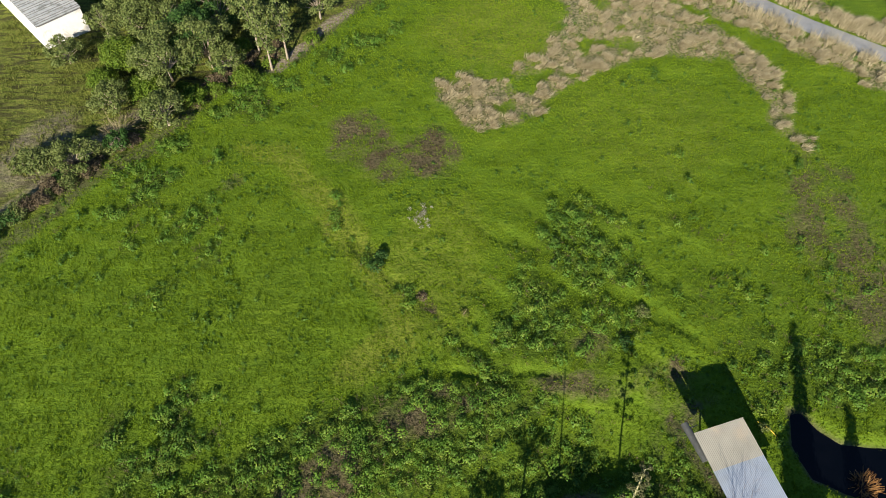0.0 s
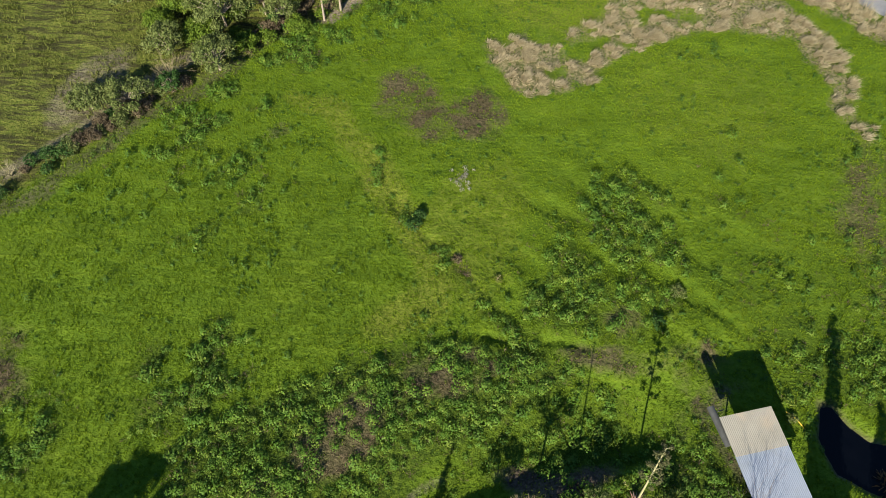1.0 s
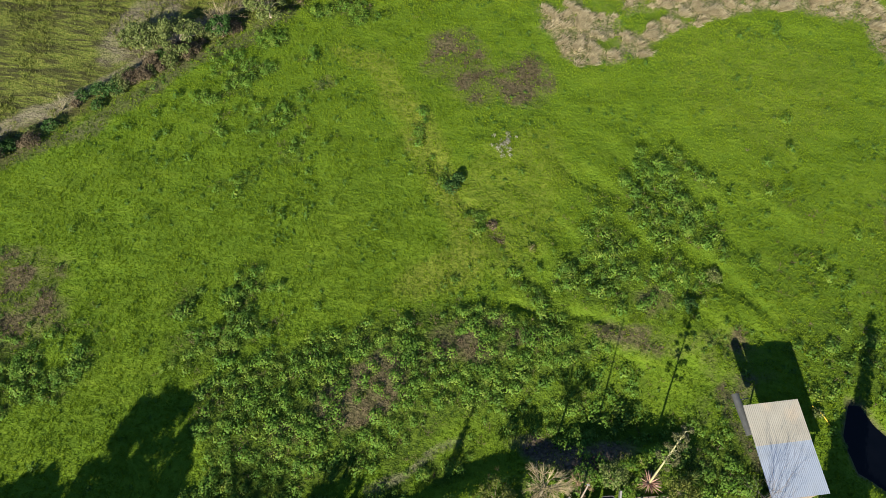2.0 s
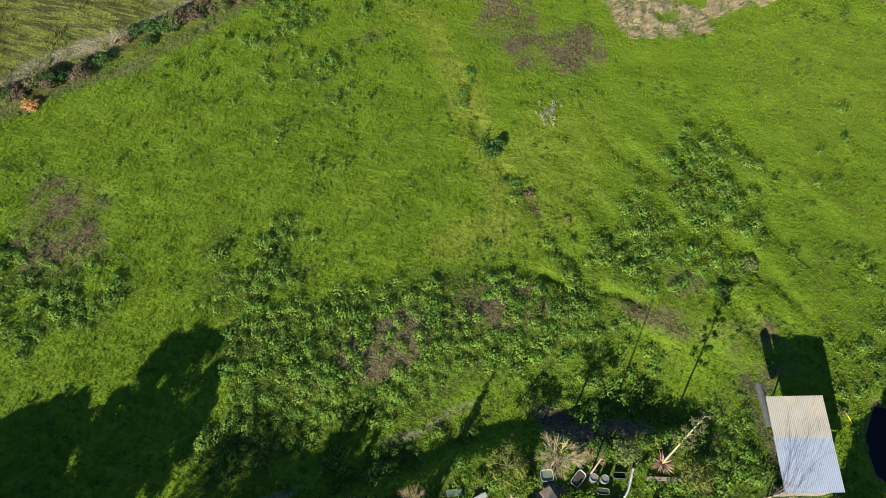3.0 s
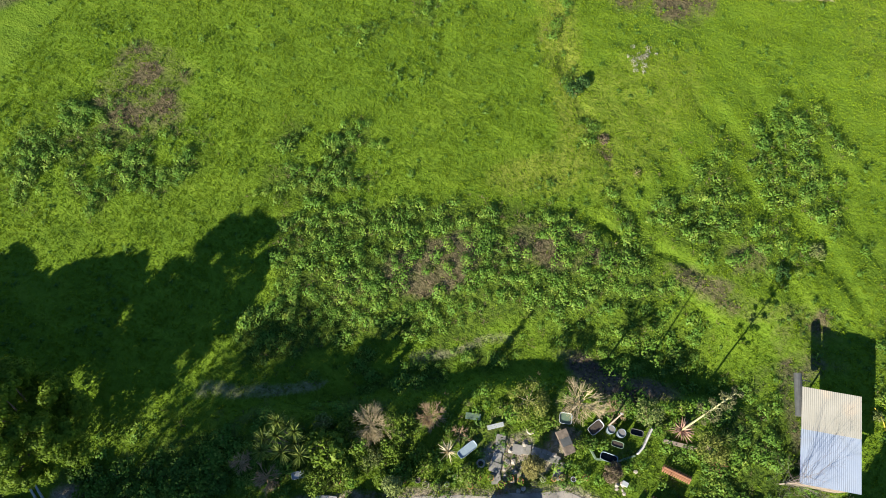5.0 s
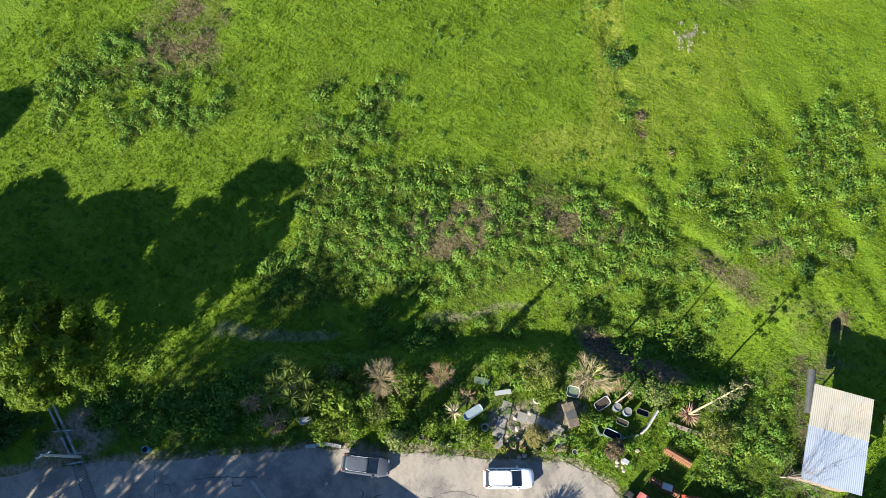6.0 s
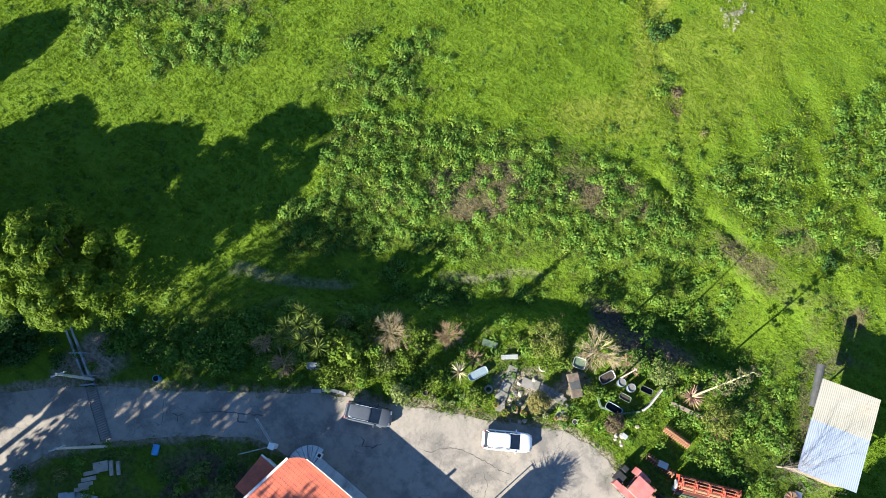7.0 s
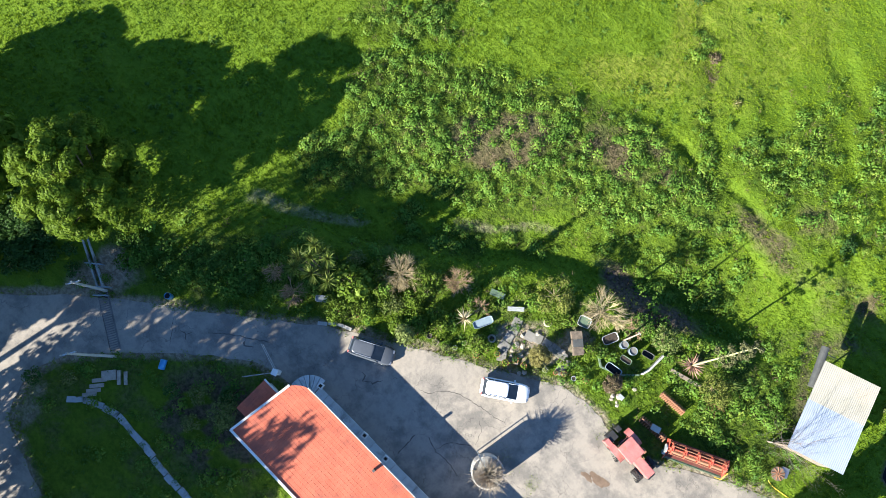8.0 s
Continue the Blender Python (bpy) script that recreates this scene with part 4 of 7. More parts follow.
def build_house():
    x0, x1, yl, yh, zl, zh = -9.35, 16.0, -9.0, -15.8, 3.2, 3.7
    h = thing("house", (0, 0, 0), 0, "single-storey white house with an orange clay tile roof", "house")
    bm = bmesh.new()
    wy0, wy1 = -9.9, -15.3
    zat = lambda y: zl + (zh - zl) * (yl - y) / (yl - yh) - 0.10
    quad_wall(bm, (x0 + 0.5, wy0), (x1 - 0.4, wy0), -0.1, zat(wy0), zat(wy0), 0.25, (0, -1))
    quad_wall(bm, (x0 + 0.3, wy1), (x1 - 0.4, wy1), -0.1, zat(wy1), zat(wy1), 0.25, (0, 1))
    quad_wall(bm, (x0 + 0.3, wy1 + 0.26), (x0 + 0.5, wy0 - 0.26), -0.1, zat(wy1), zat(wy0), 0.25, (1, 0))
    quad_wall(bm, (x1 - 0.4, wy1 + 0.26), (x1 - 0.4, wy0 - 0.26), -0.1, zat(wy1), zat(wy0), 0.25, (-1, 0))
    part("wall", bm, M_WHITEWALL, h)
    bm = bmesh.new()
    deck = [(-9.6, yh), (x1, yh), (x1, yl - 0.05), (-7.6, yl - 0.05), (-8.3, yl - 0.35), (-8.75, yl - 0.9)]
    top = [bm.verts.new((x, y, zl + (zh - zl) * (yl - y) / (yl - yh) - 0.02)) for x, y in deck]
    bot = [bm.verts.new((v.co.x, v.co.y, v.co.z - 0.10)) for v in top]
    bm.faces.new(top)
    bm.faces.new(bot[::-1])
    for k in range(len(top)):
        bm.faces.new((top[k], bot[k], bot[(k + 1) % len(top)], top[(k + 1) % len(top)]))
    roof = part("roof", bm, M_CEMENT, h)
    rows = 19
    corner = lambda xs: np.where(xs < -7.6, yl - 0.62 * np.clip(-7.6 - xs, 0, 2) ** 1.6, 9.0)
    for k in range(rows):
        a, b = yh + (yl - yh) * k / rows, yh + (yl - yh) * (k + 1) / rows
        left = x0 - 0.25 + 0.75 * (k + 0.5) / rows
        za, zb = zh + (zl - zh) * k / rows, zh + (zl - zh) * (k + 1) / rows
        link("roof_course", roof_course(left, x1, a, b + 0.03, za + 0.02, zb + 0.02, cut=corner), M_TILE, roof, "curved orange clay tiles" if k == 0 else "")
    for name, a, b in (("verge_board", (-9.7, yh - 0.05, zh), (-8.9, yl - 0.9, zl + 0.07)), ("ridge_board", (-9.75, yh - 0.08, zh), (x1, yh - 0.08, zh))):
        bm = bmesh.new()
        d = Vector(b) - Vector(a)
        m = Matrix.Translation((Vector(a) + Vector(b)) / 2) @ d.to_track_quat("X", "Z").to_matrix().to_4x4()
        box(bm, 0, 0, -0.1, d.length, 0.20, 0.26, 0.015, m)
        part(name, bm, M_WHITEWALL, roof, "white painted roof edge")
    # Unseen stub, added to cast the narrow bar beyond the eave's shadow.
    bm = bmesh.new()
    box(bm, 1.35, -9.7, 3.1, 0.24, 0.24, 1.0, 0.02)
    part("shadow_flue", bm, M_DARKMETAL, h, "short grey flue, unseen, added to cast a narrow shadow")
    bm = bmesh.new()
    rod(bm, (-5.4, yl + 0.10, zl - 0.02), (x1, yl + 0.10, zl - 0.02), 0.07)
    rod(bm, (-5.4, yl + 0.10, zl - 0.02), (-7.6, yl + 0.06, zl), 0.07)
    part("gutter", bm, M_ENAMEL, h, "white gutter along the eave")
    for x in (-6.0, 2.5, 9.0):
        bm = bmesh.new()
        box(bm, x, wy0 + 0.03, 1.0, 1.2, 0.08, 1.2, 0.01)
        w = part("window", bm, M_WHITEPAINT, h)
        for s in (-0.29, 0.29):
            bm = bmesh.new()
            box(bm, x + s, wy0 + 0.065, 1.06, 0.52, 0.03, 1.08)
            part("pane", bm, M_GLASS, w)
    bm = bmesh.new()
    box(bm, -1.6, wy0 + 0.03, 0.12, 1.0, 0.08, 2.05, 0.01)
    part("door", bm, M_WOOD, h)
    # lean-to on the west gable
    bm = bmesh.new()
    box(bm, -9.9, -12.9, -0.1, 1.5, 2.9, 2.3)
    a = part("annex", bm, M_WHITEWALL, h)
    for k in range(9):
        ya = -14.6 + k * 0.37
        me = roof_course(-10.95, -9.2, ya, ya + 0.40, 2.42, 2.42)
        link("roof_course", me, M_TILE, a)
    bm = bmesh.new()
    box(bm, -10.02, -11.22, 2.34, 1.9, 0.13, 0.2, 0.01)
    part("verge_board", bm, M_WHITEWALL, a, "white painted roof edge")
    return h


def build_terrace():
    t = thing("terrace", (0, 0, 0), 0, "raised grey cement terrace with low edge along the house", "terrace")
    rng = random.Random(4)
    x = -7.2
    while x < 15:
        w = rng.uniform(0.9, 1.5)
        bm = bmesh.new()
        box(bm, x + w / 2, -9.2, -0.1, w - 0.03, 1.36 + rng.uniform(-0.03, 0.05), 0.32 + rng.uniform(-0.01, 0.012), 0.02)
        part("slab", bm, M_TERRACE, t)
        x += w
    for k in range(7):
        a0, a1 = radians(92 + k * 15), radians(92 + (k + 1) * 15 - 1.5)
        bm = bmesh.new()
        c = Vector((-7.25, -9.9, 0))
        pts = [c + Vector((math.cos(a) * r, math.sin(a) * r, 0)) for a, r in ((a0, 0.25), (a0, 2.05), (a1, 2.05), (a1, 0.25))]
        lo = [bm.verts.new((p.x, p.y, -0.1)) for p in pts]
        hi = [bm.verts.new((p.x, p.y, 0.20 + 0.012 * (k % 2))) for p in pts]
        bm.faces.new(hi)
        for j in range(4):
            bm.faces.new((lo[j], lo[(j + 1) % 4], hi[(j + 1) % 4], hi[j]))
        part("step", bm, M_TERRACE, t)
    return t


def planter_post(at, h):
    p = thing("planter_post", (at[0], at[1], 0.2), 8, "square white masonry post with a hollow top", "post", "posts along the terrace")
    bm = bmesh.new()
    box(bm, 0, 0, 0, 0.36, 0.36, h - 0.35, 0.015)
    part("shaft", bm, M_WHITEWALL, p)
    bm = bmesh.new()
    for x, y, sx, sy in ((0, 0.2, 0.5, 0.1), (0, -0.2, 0.5, 0.1), (0.2, 0, 0.1, 0.3), (-0.2, 0, 0.1, 0.3)):
        box(bm, x, y, h - 0.35, sx, sy, 0.35, 0.01)
    part("planter", bm, M_WHITEWALL, p)
    bm = bmesh.new()
    box(bm, 0, 0, h - 0.35, 0.3, 0.3, 0.18)
    part("soil", bm, M_POTSOIL, p, "dark soil")
    return p


def build_shed():
    W, L, z0, z1 = 5.05, 8.1, 3.55, 4.05
    s = thing("shed", (26.3, 20.75, 0), 17.5, "open farm shed with a pale corrugated metal roof", "shed")
    sheets, joint = 5, 0.45
    n = 36
    # Two rows of sheets: the lower coloured bluish-white, the upper cream.
    for y0, y1, lift, material in ((-L / 2, joint + 0.12, 0.0, M_SHEET_BLUE), (joint, L / 2, 0.03, M_SHEET)):
        for q in range(sheets):
            xs = np.linspace(-W / 2 + W * q / sheets, -W / 2 + W * (q + 1) / sheets + 0.05 * (q < sheets - 1), n + 1)
            wave = np.cos(xs / W * 2 * np.pi * 30) * 0.009 + 0.008 * (q % 2)
            lines = [np.stack([xs, np.full_like(xs, y), z0 + (z1 - z0) * (y / L + 0.5) + lift + wave], 1) for y in np.linspace(y0, y1, 6)]
            i = np.arange(6 * (n + 1)).reshape(6, n + 1)
            f = np.stack([i[:-1, :-1], i[:-1, 1:], i[1:, 1:], i[1:, :-1]], -1).reshape(-1, 4)
            me = raw_mesh("roof_sheet", np.concatenate(lines), f)
            me.polygons.foreach_set("use_smooth", np.zeros(len(f), bool))
            ob = link("roof_sheet", me, material, s, "metal sheet coloured bluish-white on the lower half" if lift == 0 else "cream weathered metal sheet")
            mod = ob.modifiers.new("thickness", "SOLIDIFY")
            mod.thickness = 0.012
    for x in (-W / 2 + 1.75, W / 2 - 0.25):
        for y in (-L / 2 + 1.6, 0.4, L / 2 - 0.6):
            bm = bmesh.new()
            box(bm, x, y, -0.2, 0.12, 0.12, z0 + (z1 - z0) * (y / L + 0.5) + 0.08, 0.01)
            part("post", bm, M_DARKMETAL, s)
        bm = bmesh.new()
        m = Matrix.Translation((x, 0, (z0 + z1) / 2 - 0.14)) @ pose(0, 0, 0, math.degrees(math.atan2(z1 - z0, L)), 0, 0)
        box(bm, 0, 0, -0.06, 0.12, L - 0.3, 0.14, 0, m)
        part("beam", bm, M_DARKMETAL, s)
    rng = random.Random(8)
    for k in range(9):
        bm = bmesh.new()
        box(bm, -W / 2 + 0.45 + k * 0.5, -L / 2 + 0.2, 0.02, 0.46, 0.035, z0 - 0.25 + rng.uniform(-0.08, 0.05))
        part("board", bm, M_WOOD, s)
    return s


def add_roll(shed):
    bm = bmesh.new()
    rod(bm, (0.05, -1.75, 3.35), (-0.05, 1.95, 3.42), 0.36, 0.34, 14)
    rod(bm, (0.30, -1.2, 3.40), (1.0, -1.2, 3.46), 0.05)
    rod(bm, (0.30, 1.4, 3.42), (1.0, 1.4, 3.48), 0.05)
    bm.transform(shed.matrix_world.inverted() @ pose(22.9, 23.2, 0, 0, 0, 19.0))
    part("tarpaulin_roll", bm, M_DARKMETAL, shed, "dark tarpaulin rolled up along the eave")


build_house()
build_terrace()
planter_post((-7.2, -8.35), 1.0)
planter_post((-1.3, -8.62), 1.0)
planter_post((1.45, -8.72), 1.0)
add_roll(build_shed())


# ------------------------------------------------------------------ cars
def loft(bm, rings, caps=True):
    vs = [[bm.verts.new(p) for p in ring] for ring in rings]
    n = len(vs[0])
    for a, b in zip(vs, vs[1:]):
        for k in range(n):
            bm.faces.new((a[k], a[(k + 1) % n], b[(k + 1) % n], b[k]))
    if caps:
        bm.faces.new(vs[0][::-1])
        bm.faces.new(vs[-1])


def section(x, half, z0, z1, tuck=0.08, top=0.06):
    """A body cross-section at x: rounded box, wider at the waist."""
    return [Vector((x, s * w, z)) for s, w, z in ((1, half - tuck, z0), (1, half, z0 + 0.25), (1, half - 0.01, (z0 + z1) / 2 + 0.1), (1, half - top, z1 - 0.03), (1, half - top - 0.12, z1),
                                                   (-1, half - top - 0.12, z1), (-1, half - top, z1 - 0.03), (-1, half - 0.01, (z0 + z1) / 2 + 0.1), (-1, half, z0 + 0.25), (-1, half - tuck, z0))]


def build_car(at, rz, paint, label, L=4.4, W=1.78, rails=True):
    c = thing("car", (at[0], at[1], 0.03), rz, label, "car", "cars parked in the yard")
    f, h = L / 2, W / 2
    bm = bmesh.new()
    loft(bm, [section(-f, h * 0.66, 0.38, 0.74, 0.12, 0.1), section(-f + 0.05, h * 0.80, 0.33, 0.82, 0.12, 0.1), section(-f + 0.16, h * 0.92, 0.27, 0.93), section(-f + 0.6, h, 0.24, 0.97), section(-0.5, h, 0.22, 0.98),
              section(0.75, h, 0.22, 0.97), section(1.35, h * 0.98, 0.24, 0.92), section(f - 0.50, h * 0.94, 0.26, 0.84), section(f - 0.26, h * 0.86, 0.28, 0.77, 0.1, 0.08), section(f - 0.10, h * 0.73, 0.31, 0.69, 0.1, 0.1), section(f, h * 0.50, 0.36, 0.60, 0.08, 0.08)])
    body = part("body", bm, paint, c, smooth=True)
    bm = bmesh.new()
    wh = h - 0.10

    lo = [(-f + 0.16, wh - 0.08), (-f + 0.30, wh - 0.01), (0.65, wh - 0.02), (1.10, wh - 0.14)]
    hi = [(-f + 0.44, wh - 0.18), (-f + 0.55, wh - 0.14), (0.12, wh - 0.14), (0.26, wh - 0.17)]
    bot = [bm.verts.new((x, y, 0.94)) for x, y in lo] + [bm.verts.new((x, -y, 0.94)) for x, y in reversed(lo)]
    top = [bm.verts.new((x, y, 1.40)) for x, y in hi] + [bm.verts.new((x, -y, 1.40)) for x, y in reversed(hi)]
    n = len(bot)
    for k in range(n):
        bm.faces.new((bot[k], bot[(k + 1) % n], top[(k + 1) % n], top[k]))
    bm.faces.new(top)
    bmesh.ops.bevel(bm, geom=[e for e in bm.edges if abs(e.verts[0].co.z - e.verts[1].co.z) < 0.01 and e.verts[0].co.z > 1], offset=0.04, segments=2, affect="EDGES")
    part("window_glass", bm, M_GLASS, c, "dark glass")
    bm = bmesh.new()
    rw = wh - 0.125
    mx, hx = (-f + 0.40 + 0.24) / 2, (0.24 + f - 0.40) / 2

    def rim(z, inset):
        q = [2 * math.pi * k / 32 for k in range(32)]
        return [Vector((mx + (hx - inset) * math.copysign(abs(math.cos(a)) ** 0.34, math.cos(a)), (rw - inset) * math.copysign(abs(math.sin(a)) ** 0.34, math.sin(a)), z)) for a in q]

    loft(bm, [rim(1.385, 0.03), rim(1.41, 0.0), rim(1.45, 0.03), rim(1.475, 0.14), rim(1.485, 0.30)])
    part("roof", bm, paint, c, smooth=True)
    for s in (1, -1):
        for x0, x1, top0 in ((1.04, 0.18, 0.02), (-0.25, -0.30, 0.0), (-1.15, -1.12, 0.0), (-f + 0.26, -f + 0.48, 0.0)):
            bm = bmesh.new()
            rod(bm, (x0, s * (wh - 0.03 - 0.10 * (x0 > 1)), 0.93), (x1, s * (rw - 0.01), 1.42), 0.04, 0.035, 6)
            part("pillar", bm, paint, c)
        if rails:
            bm = bmesh.new()
            rod(bm, (-f + 0.8, s * (rw - 0.04), 1.49), (0.2, s * (rw - 0.04), 1.49), 0.022, None, 6)
            part("roof_rail", bm, M_CHROME, c)
        bm = bmesh.new()
        box(bm, 0.70, s * (h + 0.06), 0.93, 0.12, 0.20, 0.14, 0.03)
        part("wing_mirror", bm, paint, c)
        bm = bmesh.new()
        box(bm, f - 0.22, s * h * 0.60, 0.62, 0.28, 0.30, 0.12, 0.03)
        part("headlight", bm, M_CHROME, c, "clear headlight")
        bm = bmesh.new()
        box(bm, -f + 0.10, s * h * 0.74, 0.72, 0.12, 0.22, 0.24, 0.02)
        part("tail_light", bm, M_RED, c, "red tail light")
        for x in (-f + 0.82, f - 0.86):
            bm = bmesh.new()
            rod(bm, (x, s * (h - 0.20), 0.31), (x, s * (h + 0.005), 0.31), 0.315, 0.315, 20)
            w = part("wheel", bm, M_RUBBER, c)
            bm = bmesh.new()
            rod(bm, (x, s * (h - 0.02), 0.31), (x, s * (h + 0.02), 0.31), 0.20, 0.19, 14)
            part("rim", bm, M_CHROME, w)
    bm = bmesh.new()
    box(bm, -f + 0.04, 0, 0.36, 0.16, W * 0.74, 0.20, 0.05)
    part("bumper", bm, paint, c)
    bm = bmesh.new()
    box(bm, f - 0.04, 0, 0.36, 0.10, W * 0.6, 0.16, 0.03)
    part("grille", bm, M_PLASTIC, c)
    bm = bmesh.new()
    box(bm, 0, 0, 0.16, L - 0.9, W - 0.5, 0.12)
    part("underside", bm, M_PLASTIC, c)
    return c


build_car((4.95, 2.95), 33.5, M_WHITEPAINT, "white estate car parked on the concrete yard", 4.4)
build_car((-6.15, -2.98), 26.5, M_GREYPAINT, "dark grey hatchback parked at the lane's edge", 4.25, 1.76)


# ------------------------------------------------------------------ large trees
tree("tree", (-33.5, -10.0), lumpy(dome_puffs(3, 50, 3.65, 3.65, 1.2, 12.4, 1.3, 0.86), 4, 5, 0.47) + dome_puffs(5, 12, 2.4, 2.4, 1.5, 9.6, 1.7, 0.5) + [(3.0 * math.cos(k * 0.7), 3.0 * math.sin(k * 0.7), 2.0 + 1.3 * (k % 3), 1.4) for k in range(9)], 0.42, 2.5, 0.14, 760, M_TREE, M_BARK,
     "large round-crowned evergreen tree with dense yellow-green foliage", 31, spread=0.22, long=1.3, inner=0.86)
for k, (x, y, hh, w) in enumerate([(-61.5, -11, 8.8, 1.6), (-51.2, -17.5, 9.5, 3.4), (-50, -26, 12, 4.2), (-46, -20, 11, 4.4), (-42.5, -15.2, 10.5, 3.3), (-38, -42, 15, 3.6)]):
    tree("tree", (x, y), dome_puffs(40 + k, 40, w, w, 1.0, hh, 1.4, 0.6), 0.35, 3.5, 0.5, 60, M_TREE, M_BARK, "evergreen tree beside the lane", 50 + k)
for k, (x, y, hh, w) in enumerate([(-29.7, -40, 25.5, 3.4), (-26.5, -41, 25.2, 3.2), (-22.5, -41, 25.4, 3.4), (-16.8, -40, 18.6, 2.9), (-11.3, -40, 17.6, 3.0), (-32.5, -40, 15.5, 2.3), (-21, -46, 17, 3.4), (-27, -48, 14, 4.0)]):
    tree("tree", (x, y), dome_puffs(60 + k, 60, w, w, (11.5, 2, 2, 2, 2, 9.5, 2, 2)[k], hh, 1.6, 0.55), 0.30, 9.5 if k in (0, 5) else 4.5, (0.34, 0.36, 0.42, 0.44, 0.36, 0.36, 0.30, 0.24)[k], (15, 18, 22, 42, 24, 18, 30, 24)[k], M_OLIVE, M_PALE_BARK, "tall grey-green tree south of the house", 70 + k)
for k, (x, y, hh, w) in enumerate([(-27.5, -40, 11.0, 3.0), (-22, -39, 12, 3.4), (-16, -39, 11.5, 3.2), (-10.5, -38, 10.5, 3.0)]):
    tree("tree", (x, y), dome_puffs(90 + k, 34, w, w, 1.0, hh, 1.6, 0.6), 0.25, 2.5, 0.45, (22, 60, 60, 60)[k], M_DARKLEAF, M_BARK, "dense dark evergreen south of the garden", 95 + k)


# ------------------------------------------------------------------ white farmhouse beyond the boundary
def build_far_house():
    h = thing("farmhouse", (-57.2, 83.1, 0), 44, "white farm building with a weathered grey fibre-cement roof", "house")
    W, L, z = 6.6, 16.0, 4.1
    for name, x, y, sx, sy in (("front_wall", W / 2, 0.12, W, 0.24), ("back_wall", W / 2, L - 0.12, W, 0.24), ("side_wall", 0.12, L / 2, 0.24, L - 0.5), ("side_wall", W - 0.12, L / 2, 0.24, L - 0.5)):
        bm = bmesh.new()
        box(bm, x, y, -0.2, sx, sy, z + 0.2)
        part(name, bm, M_WHITEWALL, h)
    rows = 13
    for k in range(rows):
        y0, y1 = L + 0.3 - k * (L + 0.6) / rows, L + 0.3 - (k + 1) * (L + 0.6) / rows
        bm = bmesh.new()
        zz = z + 0.75 - 0.65 * (k + 0.5) / rows
        m = Matrix.Translation((W / 2, (y0 + y1) / 2, zz)) @ pose(0, 0, 0, 10.5, 0, 0)
        box(bm, 0, 0, -0.03, W + 0.14, abs(y1 - y0) - 0.02, 0.07, 0.02, m)
        part("roof_sheet", bm, M_OLDTILE, h)
        # Ribs take a paler material to imitate lit ridges over shaded gaps.
        for q in (-0.42, 0.0, 0.42):
            bm = bmesh.new()
            box(bm, 0, q, 0.02, W + 0.18, 0.20, 0.15, 0.03, m)
            part("roof_rib", bm, M_CEMENT, h, "ridge of the sheet, coloured paler as if sunlit")
    bm = bmesh.new()
    box(bm, W / 2, L / 2, z + 0.0, W - 0.1, L - 0.6, 0.1)
    part("ceiling_slab", bm, M_CEMENT, h)
    return h


build_far_house()


# ------------------------------------------------------------------ lane side: poles, drain, gate
def utility_pole(at, h, arm_at, turn, lean=(0, 0)):
    p = thing("utility_pole", (at[0], at[1], 0), turn, "slim grey concrete utility pole beside the lane", "utility pole", "poles along the lane")
    bm = bmesh.new()
    rod(bm, (0, 0, -0.3), (lean[0], lean[1], h), 0.15, 0.09, 10)
    part("shaft", bm, M_CONCRETE, p)
    bm = bmesh.new()
    box(bm, lean[0] * arm_at / h, lean[1] * arm_at / h, arm_at, 1.3, 0.10, 0.12, 0.01)
    part("crossarm", bm, M_CHROME, p, "galvanised crossarm")
    for x in (-0.55, 0, 0.55):
        bm = bmesh.new()
        lathe(bm, [(0.02, 0), (0.06, 0.02), (0.07, 0.06), (0.04, 0.09), (0.07, 0.12), (0.03, 0.18)], 10, Matrix.Translation((x + lean[0] * arm_at / h, lean[1] * arm_at / h, arm_at + 0.12)))
        part("insulator", bm, M_ENAMEL, p, "white insulator")
    return p


utility_pole((-27.9, -16.4), 6.4, 5.9, 60)
utility_pole((-22.7, -19.8), 8.6, 8.2, 60)


def channel(a, b):
    d = Vector((b[0] - a[0], b[1] - a[1], 0))
    t = thing("drain_channel", (*a, 0), math.degrees(math.atan2(d.y, d.x)), "open concrete drain channel running down to the lane", "drain")
    L = d.length
    n = 5
    for k in range(n):
        for s in (-0.24, 0.24):
            bm = bmesh.new()
            box(bm, (k + 0.5) * L / n, s, -0.25, L / n - 0.02, 0.16, 0.62, 0.015)
            part("kerb_block", bm, M_CEMENT, t)
    bm = bmesh.new()
    box(bm, L / 2, 0, -0.25, L, 0.36, 0.10)
    part("bed", bm, M_STONE, t)
    return t


def grate(a, b):
    d = Vector((b[0] - a[0], b[1] - a[1], 0))
    t = thing("drain_grate", (*a, 0.03), math.degrees(math.atan2(d.y, d.x)), "steel drain grate laid across the lane", "drain grate")
    L = d.length
    bm = bmesh.new()
    box(bm, L / 2, 0, -0.10, L, 0.9, 0.07)
    part("sump", bm, M_POTSOIL, t, "dark sump below the bars")
    for y, w in ((-0.44, 0.05), (0.46, 0.13)):
        bm = bmesh.new()
        box(bm, L / 2, y, -0.04, L, w, 0.10, 0.01)
        part("rail", bm, M_OLDTILE, t)
    n = 26
    bm = bmesh.new()
    box(bm, 0, 0, -0.02, 0.075, 0.84, 0.06)
    first = part("bar", bm, M_OLDTILE, t)
    first.location = (0.1, 0, 0)
    for k in range(1, n):
        o = new("bar", first.data)
        o.parent = t
        o.location = (0.1 + k * (L - 0.2) / (n - 1), 0, 0)
    return t


channel((-33.0, -14.5), (-28.3, -16.6))
grate((-28.1, -16.75), (-23.1, -19.45))


